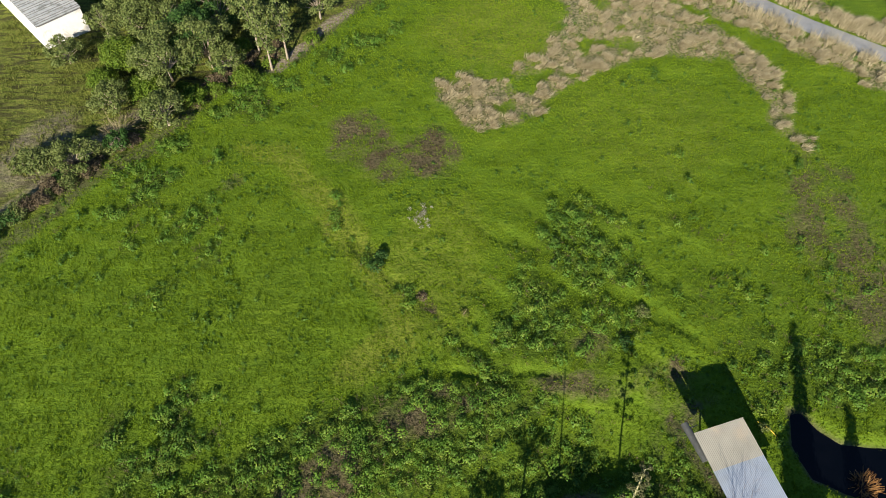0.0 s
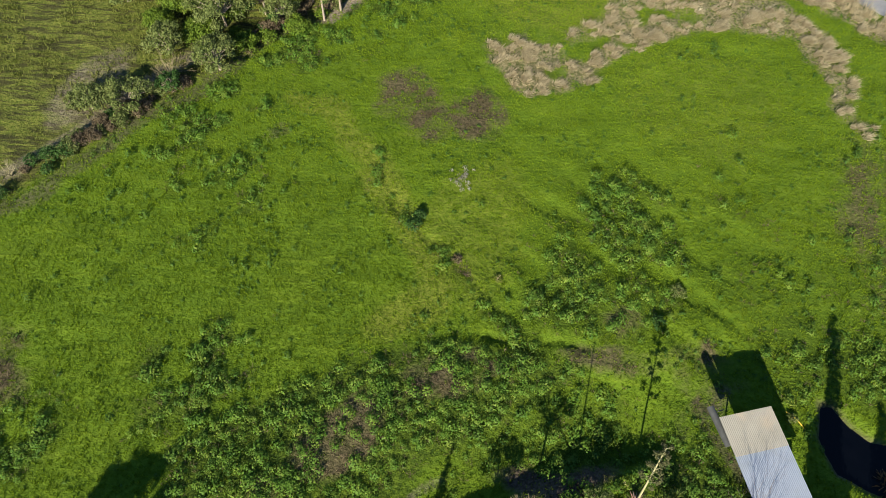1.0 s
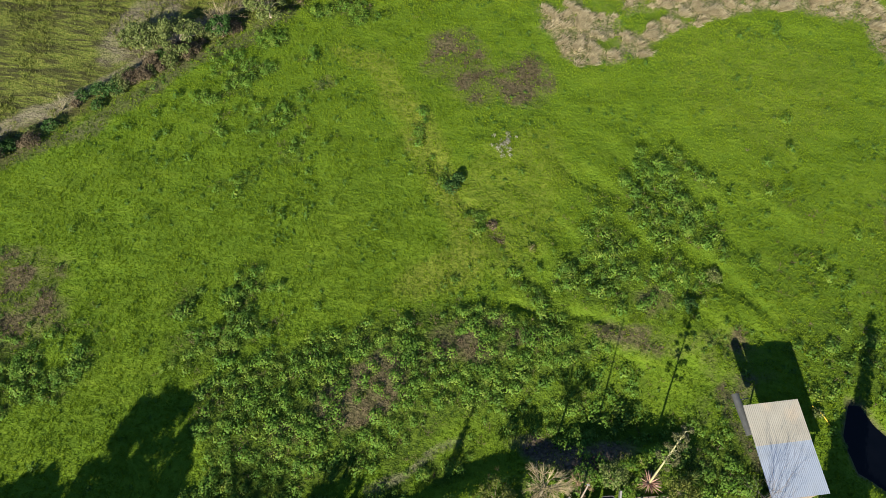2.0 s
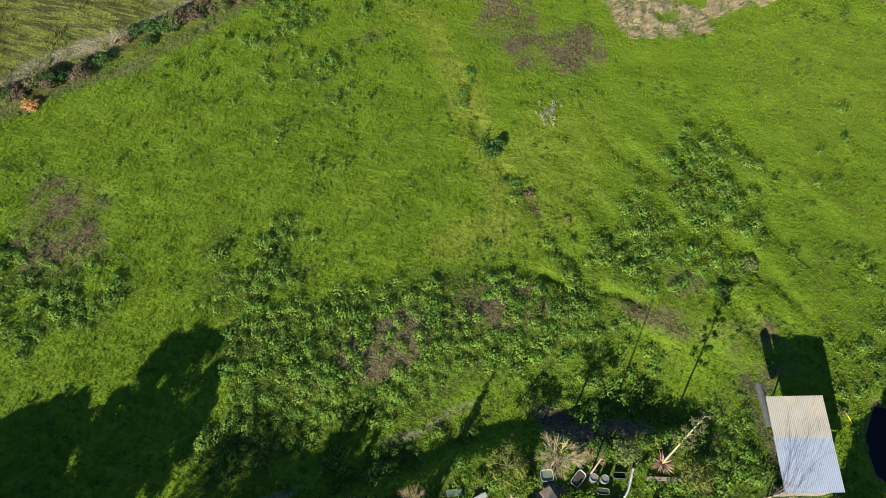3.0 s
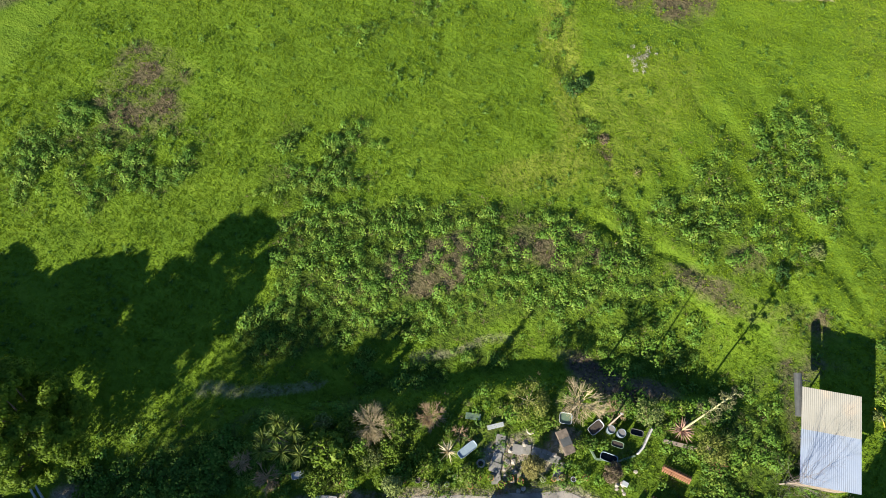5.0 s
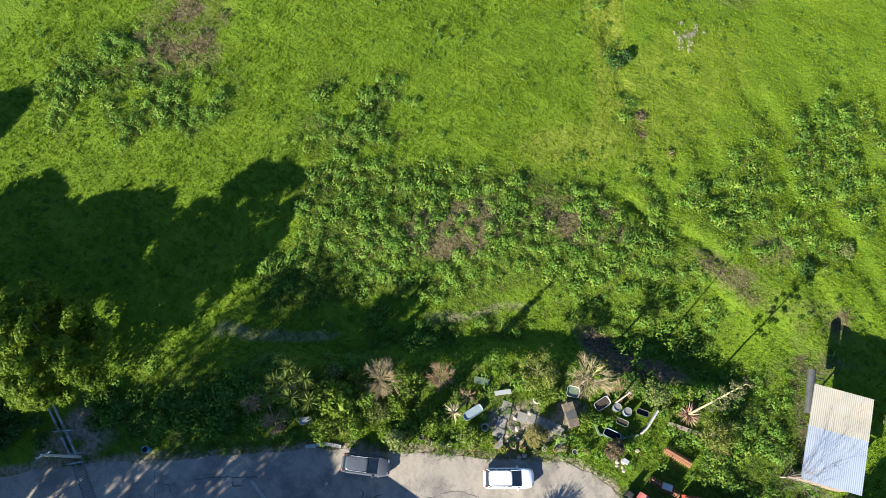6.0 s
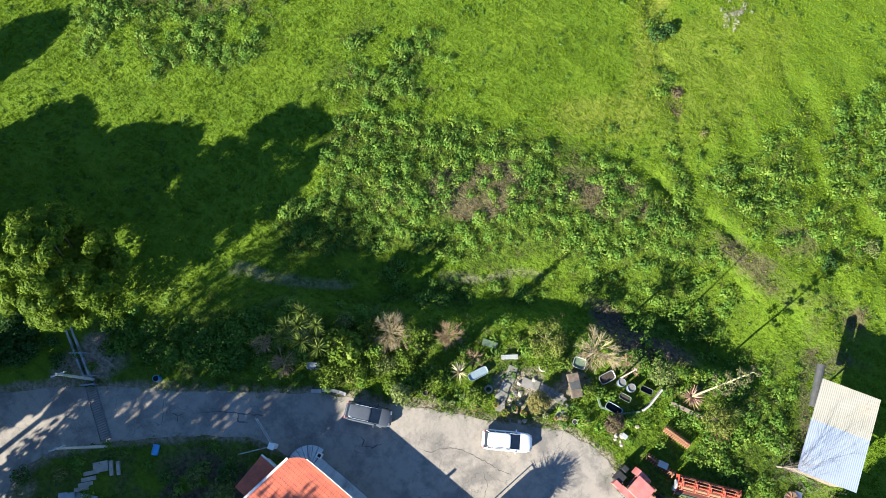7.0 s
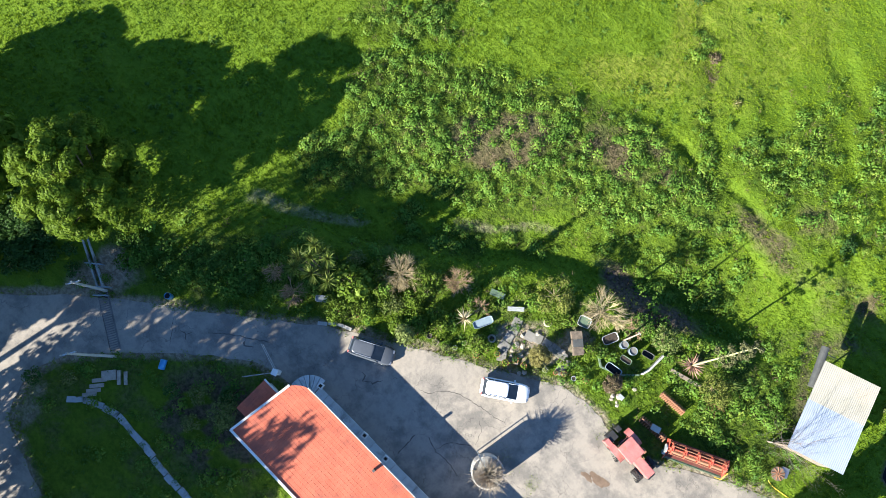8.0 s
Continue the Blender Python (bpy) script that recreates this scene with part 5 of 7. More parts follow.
def barrier(at, turn, w):
    t = thing("pipe_barrier", (*at, 0), turn, "pale blue steel pipe barrier over the drain", "barrier", "barriers at the drain")
    for x in (-w / 2, w / 2):
        bm = bmesh.new()
        rod(bm, (x, 0, -0.2), (x, 0, 0.9), 0.04)
        part("leg", bm, M_BLUEWHITE, t)
    for z in (0.45, 0.9):
        bm = bmesh.new()
        rod(bm, (-w / 2, 0, z), (w / 2, 0, z), 0.045)
        part("rail", bm, M_BLUEWHITE, t)
    return t


barrier((-30.4, -15.4), 40, 1.5)
barrier((-28.2, -16.3), 44, 1.2)
barrier((-27.7, -16.9), 44, 1.2)


def barrel(at, material, label, h=0.9, r=0.29, lying=0.0, rz=0, group=""):
    t = thing("barrel", (*at, 0.0), rz, label, "barrel", group)
    m = pose(0, 0, r if lying else 0, 90 if lying else 0, 0, 0)
    bm = bmesh.new()
    lathe(bm, [(r * 0.93, h - 0.12), (r * 0.95, h), (r, h - 0.02), (r * 1.03, h * 0.67), (r, h * 0.66), (r * 1.03, h * 0.34), (r, h * 0.33), (r, 0.02), (r * 0.92, 0)], 18, m)
    part("body", bm, material, t, smooth=True)
    bm = bmesh.new()
    lathe(bm, [(0.02, h - 0.11), (r * 0.92, h - 0.11), (r * 0.92, h - 0.14)], 18, m)
    part("content", bm, M_WATER if material is M_BLUE else M_OLDTILE, t, "dull water")
    return t


barrel((-23.2, -12.6), M_BLUE, "blue plastic barrel standing by the lane")
barrel((-19.2, -16.8), M_BLUE, "blue plastic barrel lying in the garden", 0.9, 0.3, 1, 30)


def slab_path(name, line, w, label, seed, material=M_STONE, step=0.85, z=0.0):
    t = thing(name, (0, 0, 0), 0, label, "path")
    rng = random.Random(seed)
    for (ax, ay), (bx, by) in zip(line, line[1:]):
        L = math.hypot(bx - ax, by - ay)
        n = max(1, round(L / step))
        for k in range(n):
            f = (k + 0.5) / n
            bm = bmesh.new()
            m = pose(ax + (bx - ax) * f + rng.uniform(-0.05, 0.05), ay + (by - ay) * f + rng.uniform(-0.05, 0.05), z + max(0.0, height_at(ax + (bx - ax) * f, ay + (by - ay) * f)) + 0.08, 0, 0, math.degrees(math.atan2(by - ay, bx - ax)) + rng.uniform(-5, 5))
            box(bm, 0, 0, -0.30, L / n - 0.02, w * rng.uniform(0.85, 1.1), 0.36 + rng.uniform(0, 0.03), 0.02, m)
            part("slab", bm, material, t)
    return t


slab_path("garden_path", [(-22.9, -25.4), (-21.8, -24.3), (-20.0, -23.5), (-18.5, -23.1), (-16.8, -23.1), (-14.4, -23.2), (-11.5, -23.5), (-8.1, -23.5)], 0.55, "narrow path of worn cement slabs across the shaded lawn", 3, M_CEMENT)
steps = thing("garden_steps", (0, 0, 0), 0, "low weathered concrete steps in the shaded garden", "steps")
for k, (x, y, w, d, a) in enumerate([(-21.8, -21.3, 1.3, 0.9, 50), (-21.0, -20.8, 1.3, 0.3, 140), (-20.5, -20.4, 1.2, 0.3, 140), (-22.1, -22.2, 1.3, 0.35, 50), (-21.9, -22.7, 1.3, 0.35, 50), (-21.8, -23.2, 1.3, 0.35, 50), (-21.8, -23.7, 1.3, 0.35, 50)]):
    bm = bmesh.new()
    box(bm, 0, 0, -0.1, w, d, 0.34 - 0.04 * max(0, k - 2), 0.02, pose(x, y, 0, 0, 0, a))
    part("step", bm, M_STONE, steps)


def gate():
    t = thing("gate_post", (-10.9, -10.3, 0), 20, "white masonry gate post with a rusty fence rail", "gate post")
    bm = bmesh.new()
    box(bm, 0, 0, -0.1, 0.42, 0.42, 1.8, 0.02)
    part("shaft", bm, M_WHITEWALL, t)
    bm = bmesh.new()
    box(bm, 0, 0, 1.72, 0.56, 0.56, 0.12, 0.03)
    part("cap", bm, M_WHITEWALL, t)
    for z in (0.5, 1.2):
        bm = bmesh.new()
        rod(bm, (-0.2, -0.1, z), (-2.6, -1.6, z), 0.035)
        rod(bm, (-0.2, 0.1, z), (-2.4, 1.7, z * 0.9), 0.03)
        part("rail", bm, M_CONCRETE, t)
    for k in range(3):
        bm = bmesh.new()
        rod(bm, (-0.9 - k * 0.8, -0.53 - k * 0.5, -0.2), (-0.9 - k * 0.8, -0.53 - k * 0.5, 1.3), 0.05)
        part("stake", bm, M_WOOD, t)
    return t


gate()

# kerb along the lane edge of the garden
slab_path("kerb", [(-11.6, -4.7), (-10.2, -3.5), (-8.9, -2.9)], 0.30, "pale cement kerb at the lane's edge", 9, M_CONCRETE, 0.9, 0.05)


# ------------------------------------------------------------------ farm machines
def wheel(parent, x, y, r, w, rimmat):
    bm = bmesh.new()
    rod(bm, (x, y - w / 2, r), (x, y + w / 2, r), r * 0.94, r * 0.94, 26)
    for k in range(22):
        a = 2 * math.pi * k / 22
        for s in (-1, 1):
            m = Matrix.Translation((x, y + s * w * 0.24, r)) @ pose(0, 0, 0, 0, math.degrees(-a + s * 0.07), s * 25) @ Matrix.Translation((r * 0.95, 0, 0))
            box(bm, 0, 0, -0.03, 0.07, w * 0.5, 0.06, 0, m)
    t = part("wheel", bm, M_RUBBER, parent)
    bm = bmesh.new()
    rod(bm, (x, y - w * 0.52, r), (x, y + w * 0.52, r), r * 0.52, r * 0.52, 18)
    part("rim", bm, rimmat, t)
    return t


def build_tractor():
    t = thing("tractor", (16.45, 6.75, 0.03), -6, "faded red farm tractor with a cab, parked on the yard's edge", "tractor")
    bm = bmesh.new()
    box(bm, 1.55, 0, 0.95, 2.0, 0.92, 0.75, 0.10)
    part("bonnet", bm, M_RED, t)
    bm = bmesh.new()
    box(bm, 2.62, 0, 0.72, 0.22, 0.8, 0.75, 0.04)
    part("grille", bm, M_PLASTIC, t)
    bm = bmesh.new()
    box(bm, 0.6, 0, 0.5, 3.6, 0.55, 0.5, 0.05)
    part("chassis", bm, M_PLASTIC, t)
    bm = bmesh.new()
    box(bm, -0.35, 0, 2.25, 1.75, 1.65, 0.22, 0.08)
    part("cab_roof", bm, M_RED, t)
    for x in (-1.1, 0.42):
        for y in (-0.68, 0.68):
            bm = bmesh.new()
            rod(bm, (x, y, 0.9), (x * 0.95, y, 2.3), 0.045)
            part("pillar", bm, M_RED, t)
    for name, x, y, sx, sy in (("rear_glass", -1.1, 0, 0.03, 1.3), ("windscreen", 0.42, 0, 0.03, 1.3), ("side_glass", -0.35, 0.69, 1.4, 0.03), ("side_glass", -0.35, -0.69, 1.4, 0.03)):
        bm = bmesh.new()
        box(bm, x, y, 1.3, sx, sy, 0.95)
        part(name, bm, M_GLASS, t)
    bm = bmesh.new()
    box(bm, -0.35, 0, 0.9, 1.5, 1.35, 0.42, 0.05)
    part("cab_base", bm, M_RED, t)
    for s in (-1, 1):
        bm = bmesh.new()
        loft(bm, [[Vector((-0.75 + math.cos(a) * 0.95, s * (0.98 + q), 0.8 + math.sin(a) * 0.95)) for q, a in ((-0.3, a), (0.32, a), (0.32, a + 0.02), (-0.3, a + 0.02))] for a in [0.3 + k * 0.35 for k in range(8)]])
        part("mudguard", bm, M_RED, t)
        wheel(t, -0.75, s * 1.0, 0.78, 0.46, M_CHROME)
        wheel(t, 1.95, s * 0.88, 0.58, 0.40, M_CHROME)
    bm = bmesh.new()
    box(bm, -2.0, -0.35, 0.45, 0.8, 0.9, 0.8, 0.05)
    box(bm, -2.2, 0.5, 0.5, 0.5, 0.5, 0.95, 0.05)
    rod(bm, (-1.4, -0.4, 0.7), (-2.6, -0.5, 0.5), 0.06)
    rod(bm, (-1.4, 0.4, 0.7), (-2.7, 0.5, 0.6), 0.06)
    rod(bm, (-1.9, 0, 1.2), (-2.6, 0.1, 0.6), 0.05)
    part("hitch", bm, M_PLASTIC, t, "dark greasy lift linkage")
    bm = bmesh.new()
    box(bm, -1.7, -0.95, 0.5, 0.9, 0.5, 0.9, 0.05)
    part("toolbox", bm, M_RED, t)
    bm = bmesh.new()
    rod(bm, (0.9, 0.38, 1.6), (0.9, 0.38, 2.4), 0.05)
    part("exhaust", bm, M_RUST, t)
    bm = bmesh.new()
    box(bm, 0.62, 0.85, 0.6, 0.5, 0.5, 0.9, 0.06)
    part("fuel_tank", bm, M_RUST, t, "rusty side tank")
    return t


def build_header():
    t = thing("harvester_header", (21.15, 10.55, 0), 24.5, "orange-red grain harvester header with a tined reel", "header")
    L, W = 5.4, 1.5
    bm = bmesh.new()
    v = [(-W / 2, 0.10), (W / 2 - 0.1, 0.16), (W / 2, 0.9), (W / 2 - 0.06, 0.92), (W / 2 - 0.18, 0.24), (-W / 2, 0.16)]
    loft(bm, [[Vector((x, y, z)) for y, z in v] for x in (-L / 2, L / 2)])
    part("trough", bm, M_MAROON, t, "dark maroon open trough")
    for x in (-L / 2, L / 2):
        bm = bmesh.new()
        loft(bm, [[Vector((x + d, y, z)) for y, z in ((-W / 2 - 0.35, 0.05), (W / 2, 0.05), (W / 2, 0.95), (0, 1.0), (-W / 2, 0.45))] for d in (-0.04, 0.04)])
        part("end_plate", bm, M_ORANGERED, t)
    cz, r = 1.0, 0.50
    bm = bmesh.new()
    rod(bm, (-L / 2, 0.05, cz), (L / 2, 0.05, cz), 0.08, None, 10)
    part("reel_axle", bm, M_ORANGERED, t)
    for k in range(5):
        x = -L / 2 + 0.3 + k * (L - 0.6) / 4
        bm = bmesh.new()
        for j in range(6):
            a, b = 2 * math.pi * j / 6, 2 * math.pi * (j + 1) / 6
            p, q = (x, 0.05 + math.cos(a) * r, cz + math.sin(a) * r), (x, 0.05 + math.cos(b) * r, cz + math.sin(b) * r)
            rod(bm, p, q, 0.05, None, 6)
            rod(bm, (x, 0.05, cz), p, 0.045, None, 6)
        part("reel_spider", bm, M_ORANGERED, t)
    for j in range(6):
        a = 2 * math.pi * j / 6
        y, z = 0.05 + math.cos(a) * r, cz + math.sin(a) * r
        bm = bmesh.new()
        rod(bm, (-L / 2 + 0.1, y, z), (L / 2 - 0.1, y, z), 0.04, None, 6)
        for k in range(30):
            x = -L / 2 + 0.2 + k * (L - 0.4) / 29
            rod(bm, (x, y, z), (x, y - 0.08, z - 0.22), 0.012, None, 4)
        part("tine_bar", bm, M_RUST, t)
    bm = bmesh.new()
    rod(bm, (-L / 2 + 0.1, -0.15, 0.42), (L / 2 - 0.1, -0.15, 0.42), 0.2, None, 12)
    part("auger", bm, M_RUST, t)
    bm = bmesh.new()
    box(bm, 0, -W / 2 - 0.15, 0.1, L, 0.10, 0.10, 0.01)
    box(bm, 0.1, -W / 2 - 0.02, 0.1, L * 0.96, 0.16, 0.05)
    part("cutter_bar", bm, M_GREENMETAL, t, "dull green cutter bar")
    bm = bmesh.new()
    rod(bm, (-L / 2 - 0.2, -0.1, 0.7), (-L / 2 - 0.08, -0.1, 0.7), 0.38, None, 20)
    rod(bm, (-L / 2 - 0.3, -0.5, 0.5), (-L / 2 - 0.08, -0.5, 0.5), 0.22, None, 16)
    part("drive_pulley", bm, M_ENAMEL, t, "pale drive pulleys")
    bm = bmesh.new()
    rod(bm, (L / 2 + 0.05, -W / 2 - 0.3, 0.1), (L / 2 + 0.1, -W / 2 + 0.4, 1.0), 0.04)
    rod(bm, (L / 2 + 0.05, -W / 2 - 0.3, 0.1), (L / 2 - 0.6, -W / 2 - 0.3, 0.2), 0.04)
    part("crop_divider", bm, M_YELLOW, t, "yellow divider rods")
    return t


def disc_gang(at, rz, n, L, label, weight=False):
    t = thing("disc_harrow", (*at, 0), rz, label, "disc harrow", "disc harrow gangs")
    bm = bmesh.new()
    rod(bm, (-L / 2, 0, 0.34), (L / 2, 0, 0.34), 0.05)
    part("axle", bm, M_RUST, t)
    bm = bmesh.new()
    lathe(bm, [(0.03, -0.05), (0.22, -0.03), (0.38, 0.03), (0.38, 0.045), (0.21, -0.015), (0.03, -0.03)], 20, pose(0, 0, 0, 0, 90, 0))
    first = part("disc", bm, M_RUST, t, smooth=True)
    for k in range(n):
        o = first if k == 0 else new("disc", first.data)
        o.parent = t
        o.matrix_basis = Matrix.Translation((-L / 2 + 0.1 + k * (L - 0.2) / (n - 1), 0, 0.34))
    bm = bmesh.new()
    box(bm, 0, 0.0, 0.72, L * 0.96, 0.10, 0.09, 0.01)
    for x in (-L * 0.35, L * 0.35):
        box(bm, x, 0, 0.32, 0.08, 0.08, 0.44)
    part("frame", bm, M_RUST, t)
    if weight:
        bm = bmesh.new()
        box(bm, 0.1, 0.1, 0.80, 0.85, 0.55, 0.16, 0.02, pose(0, 0, 0, 0, 0, 12))
        part("weight_block", bm, M_CONCRETE, t, "grey concrete weight")
    return t


build_tractor()
build_header()
disc_gang((16.55, 12.7), 2, 13, 2.6, "rusty disc harrow gang lying in the grass")
disc_gang((16.75, 9.75), 2, 12, 2.8, "rusty disc harrow gang with a grey weight on it", True)


def wire_reel():
    t = thing("cable_drum", (27.2, 14.55, 0), 20, "old wooden cable drum with a grey sheet beside it", "cable drum")
    for z in (0.0, 0.55):
        bm = bmesh.new()
        rod(bm, (0, 0, z), (0, 0, z + 0.07), 0.62, 0.62, 20)
        part("flange", bm, M_OLDWOOD, t)
    bm = bmesh.new()
    rod(bm, (0, 0, 0.07), (0, 0, 0.55), 0.33, 0.33, 14)
    part("core", bm, M_RUST, t)
    bm = bmesh.new()
    for k in range(9):
        a = 2 * math.pi * k / 9
        rod(bm, (math.cos(a) * 0.1, math.sin(a) * 0.1, 0.64), (math.cos(a + 0.5) * 0.6, math.sin(a + 0.5) * 0.6, 0.66), 0.05, 0.04, 6)
    part("scrap_wood", bm, M_RUST, t)
    bm = bmesh.new()
    box(bm, 0.55, 0.35, 0.03, 0.7, 0.9, 0.5, 0.04)
    part("metal_bin", bm, M_CHROME, t)
    return t


wire_reel()


def hose(name, pts, r, material, label, category="hose"):
    cu = bpy.data.curves.new(name, "CURVE")
    cu.dimensions, cu.bevel_depth, cu.bevel_resolution = "3D", r, 2
    sp = cu.splines.new("NURBS")
    sp.points.add(len(pts) - 1)
    for q, p in zip(sp.points, pts):
        q.co = (*p, 1)
    sp.use_endpoint_u = True
    cu.materials.append(material)
    return tagged(new(name, cu), label, category)


hose("hose", [(25.6, 16.2, 0.05), (26.2, 15.6, 0.06), (26.1, 14.9, 0.06), (26.5, 14.0, 0.05), (27.4, 13.4, 0.05), (28.6, 13.6, 0.05), (30.5, 13.9, 0.05), (32.5, 13.4, 0.05)], 0.045, M_YELLOW, "yellow garden hose lying on the grass")
hose("hose", [(30.6, 26.6, 0.1), (31.3, 25.9, 0.5), (31.8, 25.6, 0.1), (32.3, 24.6, 0.05)], 0.05, M_YELLOW, "yellow pipe on the ground beside the shed")
hose("hose", [(25.2, 16.8, 0.04), (25.6, 15.2, 0.04), (26.4, 13.8, 0.04), (27.2, 12.6, 0.04)], 0.03, M_GREENMETAL, "thin dark hose lying in the grass")


# ------------------------------------------------------------------ garden clutter
def tub(at, rz, L, W, H, material, label, fill=M_POTSOIL, what="dark soil", tilt=0.0):
    """An open trough or bathtub with thick walls."""
    t = thing("tub", (*at, 0.02), rz, label, "tub", "tubs in the garden")
    m = pose(0, 0, 0, tilt, 0, 0)
    bm = bmesh.new()
    n = 28

    def oblong(z, grow, flare):
        out = []
        for k in range(n):
            a = 2 * math.pi * k / n
            c, s = math.cos(a), math.sin(a)
            e = 0.42
            out.append(m @ Vector(((L / 2 * flare + grow) * math.copysign(abs(c) ** e, c), (W / 2 * flare + grow) * math.copysign(abs(s) ** e, s), z)))
        return out

    loft(bm, [oblong(0.06, -0.04, 0.86), oblong(H - 0.02, -0.025, 1.0), oblong(H, -0.02, 1.0), oblong(H, 0.015, 1.0), oblong(H - 0.05, 0.015, 1.0), oblong(0.0, -0.02, 0.86)])
    part("shell", bm, material, t, smooth=True)
    bm = bmesh.new()
    bm.faces.new([bm.verts.new(p) for p in oblong(H * 0.72, -0.03, 0.96)])
    part("filling", bm, fill, t, what)
    return t


tub((-12.9, -2.85), 40, 1.15, 0.62, 0.45, M_ENAMEL, "white crate-like tub in the shrubs", M_CEMENT, "pale grey bottom")
tub((-0.7, 6.0), 65, 1.9, 0.75, 0.5, M_BLUEWHITE, "pale blue-grey bathtub lying in the garden", M_BLUEWHITE, "grey bottom")
tub((5.95, 12.55), 20, 1.15, 1.0, 0.55, M_ENAMEL, "white square tub with a sunken green content", M_GREENMETAL, "greenish water")
tub((8.65, 13.1), 66, 1.5, 0.85, 0.5, M_ENAMEL, "white bathtub with grass growing in it", M_POTSOIL, "dark soil", 5)
tub((12.15, 14.4), 14, 1.15, 0.55, 0.4, M_DARKMETAL, "dark metal trough with water", M_WATER, "dark water")
tub((10.75, 11.2), 8, 1.55, 0.72, 0.5, M_BLUEWHITE, "white-rimmed old bathtub full of dark water", M_WATER, "dark water")
tub((11.0, 12.65), 10, 1.1, 0.55, 0.4, M_GREENMETAL, "green metal planter trough in the grass", M_POTSOIL, "dark soil")
barrel((9.95, 13.5), M_BLUEWHITE, "pale blue open water drum in the garden", 0.8, 0.36, group="water drums")
barrel((10.9, 13.65), M_BLUEWHITE, "pale blue open water drum in the garden", 0.8, 0.38, group="water drums")


def cage(at, rz):
    t = thing("rabbit_hutch", (*at, 0), rz, "grey weathered wooden hutch with a sheet-metal lid", "hutch")
    for k in range(3):
        bm = bmesh.new()
        box(bm, 0, -0.75 + k * 0.75, 0.35, 0.95, 0.70, 0.55, 0.02)
        part("box", bm, M_OLDWOOD, t)
        # The middle lid is dark in place of a shaded open compartment.
        bm = bmesh.new()
        box(bm, 0, -0.75 + k * 0.75, 0.9, 0.92, 0.70, 0.03, 0, pose(0, 0, 0, 2 * k - 2, 3, 0))
        part("lid", bm, (M_OLDWOOD, M_DARKMETAL, M_OLDWOOD)[k], t, ("worn brown board lid", "dark lid standing in for an open compartment", "grey lid")[k])
    for x in (-0.42, 0.42):
        for y in (-1.0, 1.0):
            bm = bmesh.new()
            box(bm, x, y, -0.1, 0.07, 0.07, 0.5)
            part("leg", bm, M_WOOD, t)
    return t


cage((6.75, 10.6), 49)


def plank(name, a, b, w, h, material, label, category, z=0.1):
    t = tagged(new(name), label, category)
    d = Vector((*b, 0)) - Vector((*a, 0))
    t.matrix_world = pose((a[0] + b[0]) / 2, (a[1] + b[1]) / 2, 0, 0, 0, math.degrees(math.atan2(d.y, d.x)))
    bm = bmesh.new()
    n = 3
    for k in range(n):
        box(bm, 0, (k - (n - 1) / 2) * w / n, z, d.length, w / n - 0.015, h + 0.01 * k, 0.008)
    part("board", bm, material, t)
    for x in (-d.length * 0.35, d.length * 0.35):
        bm = bmesh.new()
        box(bm, x, 0, -0.05, 0.1, w * 0.9, z + 0.06)
        part("block", bm, M_STONE, t)
    return t


plank("bench_board", (0.05, 8.5), (1.2, 9.5), 0.42, 0.06, M_ENAMEL, "white painted board resting on blocks", "board", 0.4)
plank("fallen_panel", (-2.2, 8.6), (-0.9, 9.1), 0.6, 0.05, M_GREENMETAL, "old green panel leaning in the undergrowth", "panel", 0.2)
plank("log_edge", (14.6, 14.9), (17.5, 15.6), 0.35, 0.18, M_WOOD, "old log edging the garden bed", "log", 0.0)


def wall_bed(line, label, h=0.55, material=M_CONCRETE):
    t = thing("garden_wall", (0, 0, 0), 0, label, "garden wall")
    for (ax, ay), (bx, by) in zip(line, line[1:]):
        L = math.hypot(bx - ax, by - ay)
        n = max(1, round(L / 0.5))
        for k in range(n):
            f = (k + 0.5) / n
            bm = bmesh.new()
            box(bm, 0, 0, -0.1, L / n - 0.015, 0.16, h + 0.1 + 0.02 * (k % 2), 0.015, pose(ax + (bx - ax) * f, ay + (by - ay) * f, 0, 0, 0, math.degrees(math.atan2(by - ay, bx - ax))))
            part("block", bm, material, t)
    return t


wall_bed([(13.2, 15.3), (13.1, 13.4), (12.9, 12.7)], "pale low block wall edging a garden bed", 0.6)
wall_bed([(12.8, 12.5), (11.7, 11.4), (9.8, 10.6), (9.0, 11.2)], "mossy low block edging round a garden bed", 0.3, M_GREENMETAL)


def tall_pole(at, h, lean, label):
    t = thing("wooden_pole", (*at, 0), 0, label, "pole")
    bm = bmesh.new()
    rod(bm, (0, 0, -0.3), (lean[0], lean[1], h), 0.09, 0.05, 9)
    part("shaft", bm, M_PALE_BARK, t)
    bm = bmesh.new()
    rod(bm, (lean[0] - 0.12, lean[1], h - 0.1), (lean[0] + 0.12, lean[1], h - 0.06), 0.05)
    part("cap", bm, M_CHROME, t, "metal cap")
    return t


tall_pole((9.75, 13.9), 10.2, (-1.0, -0.9), "tall slender wooden pole in the garden")


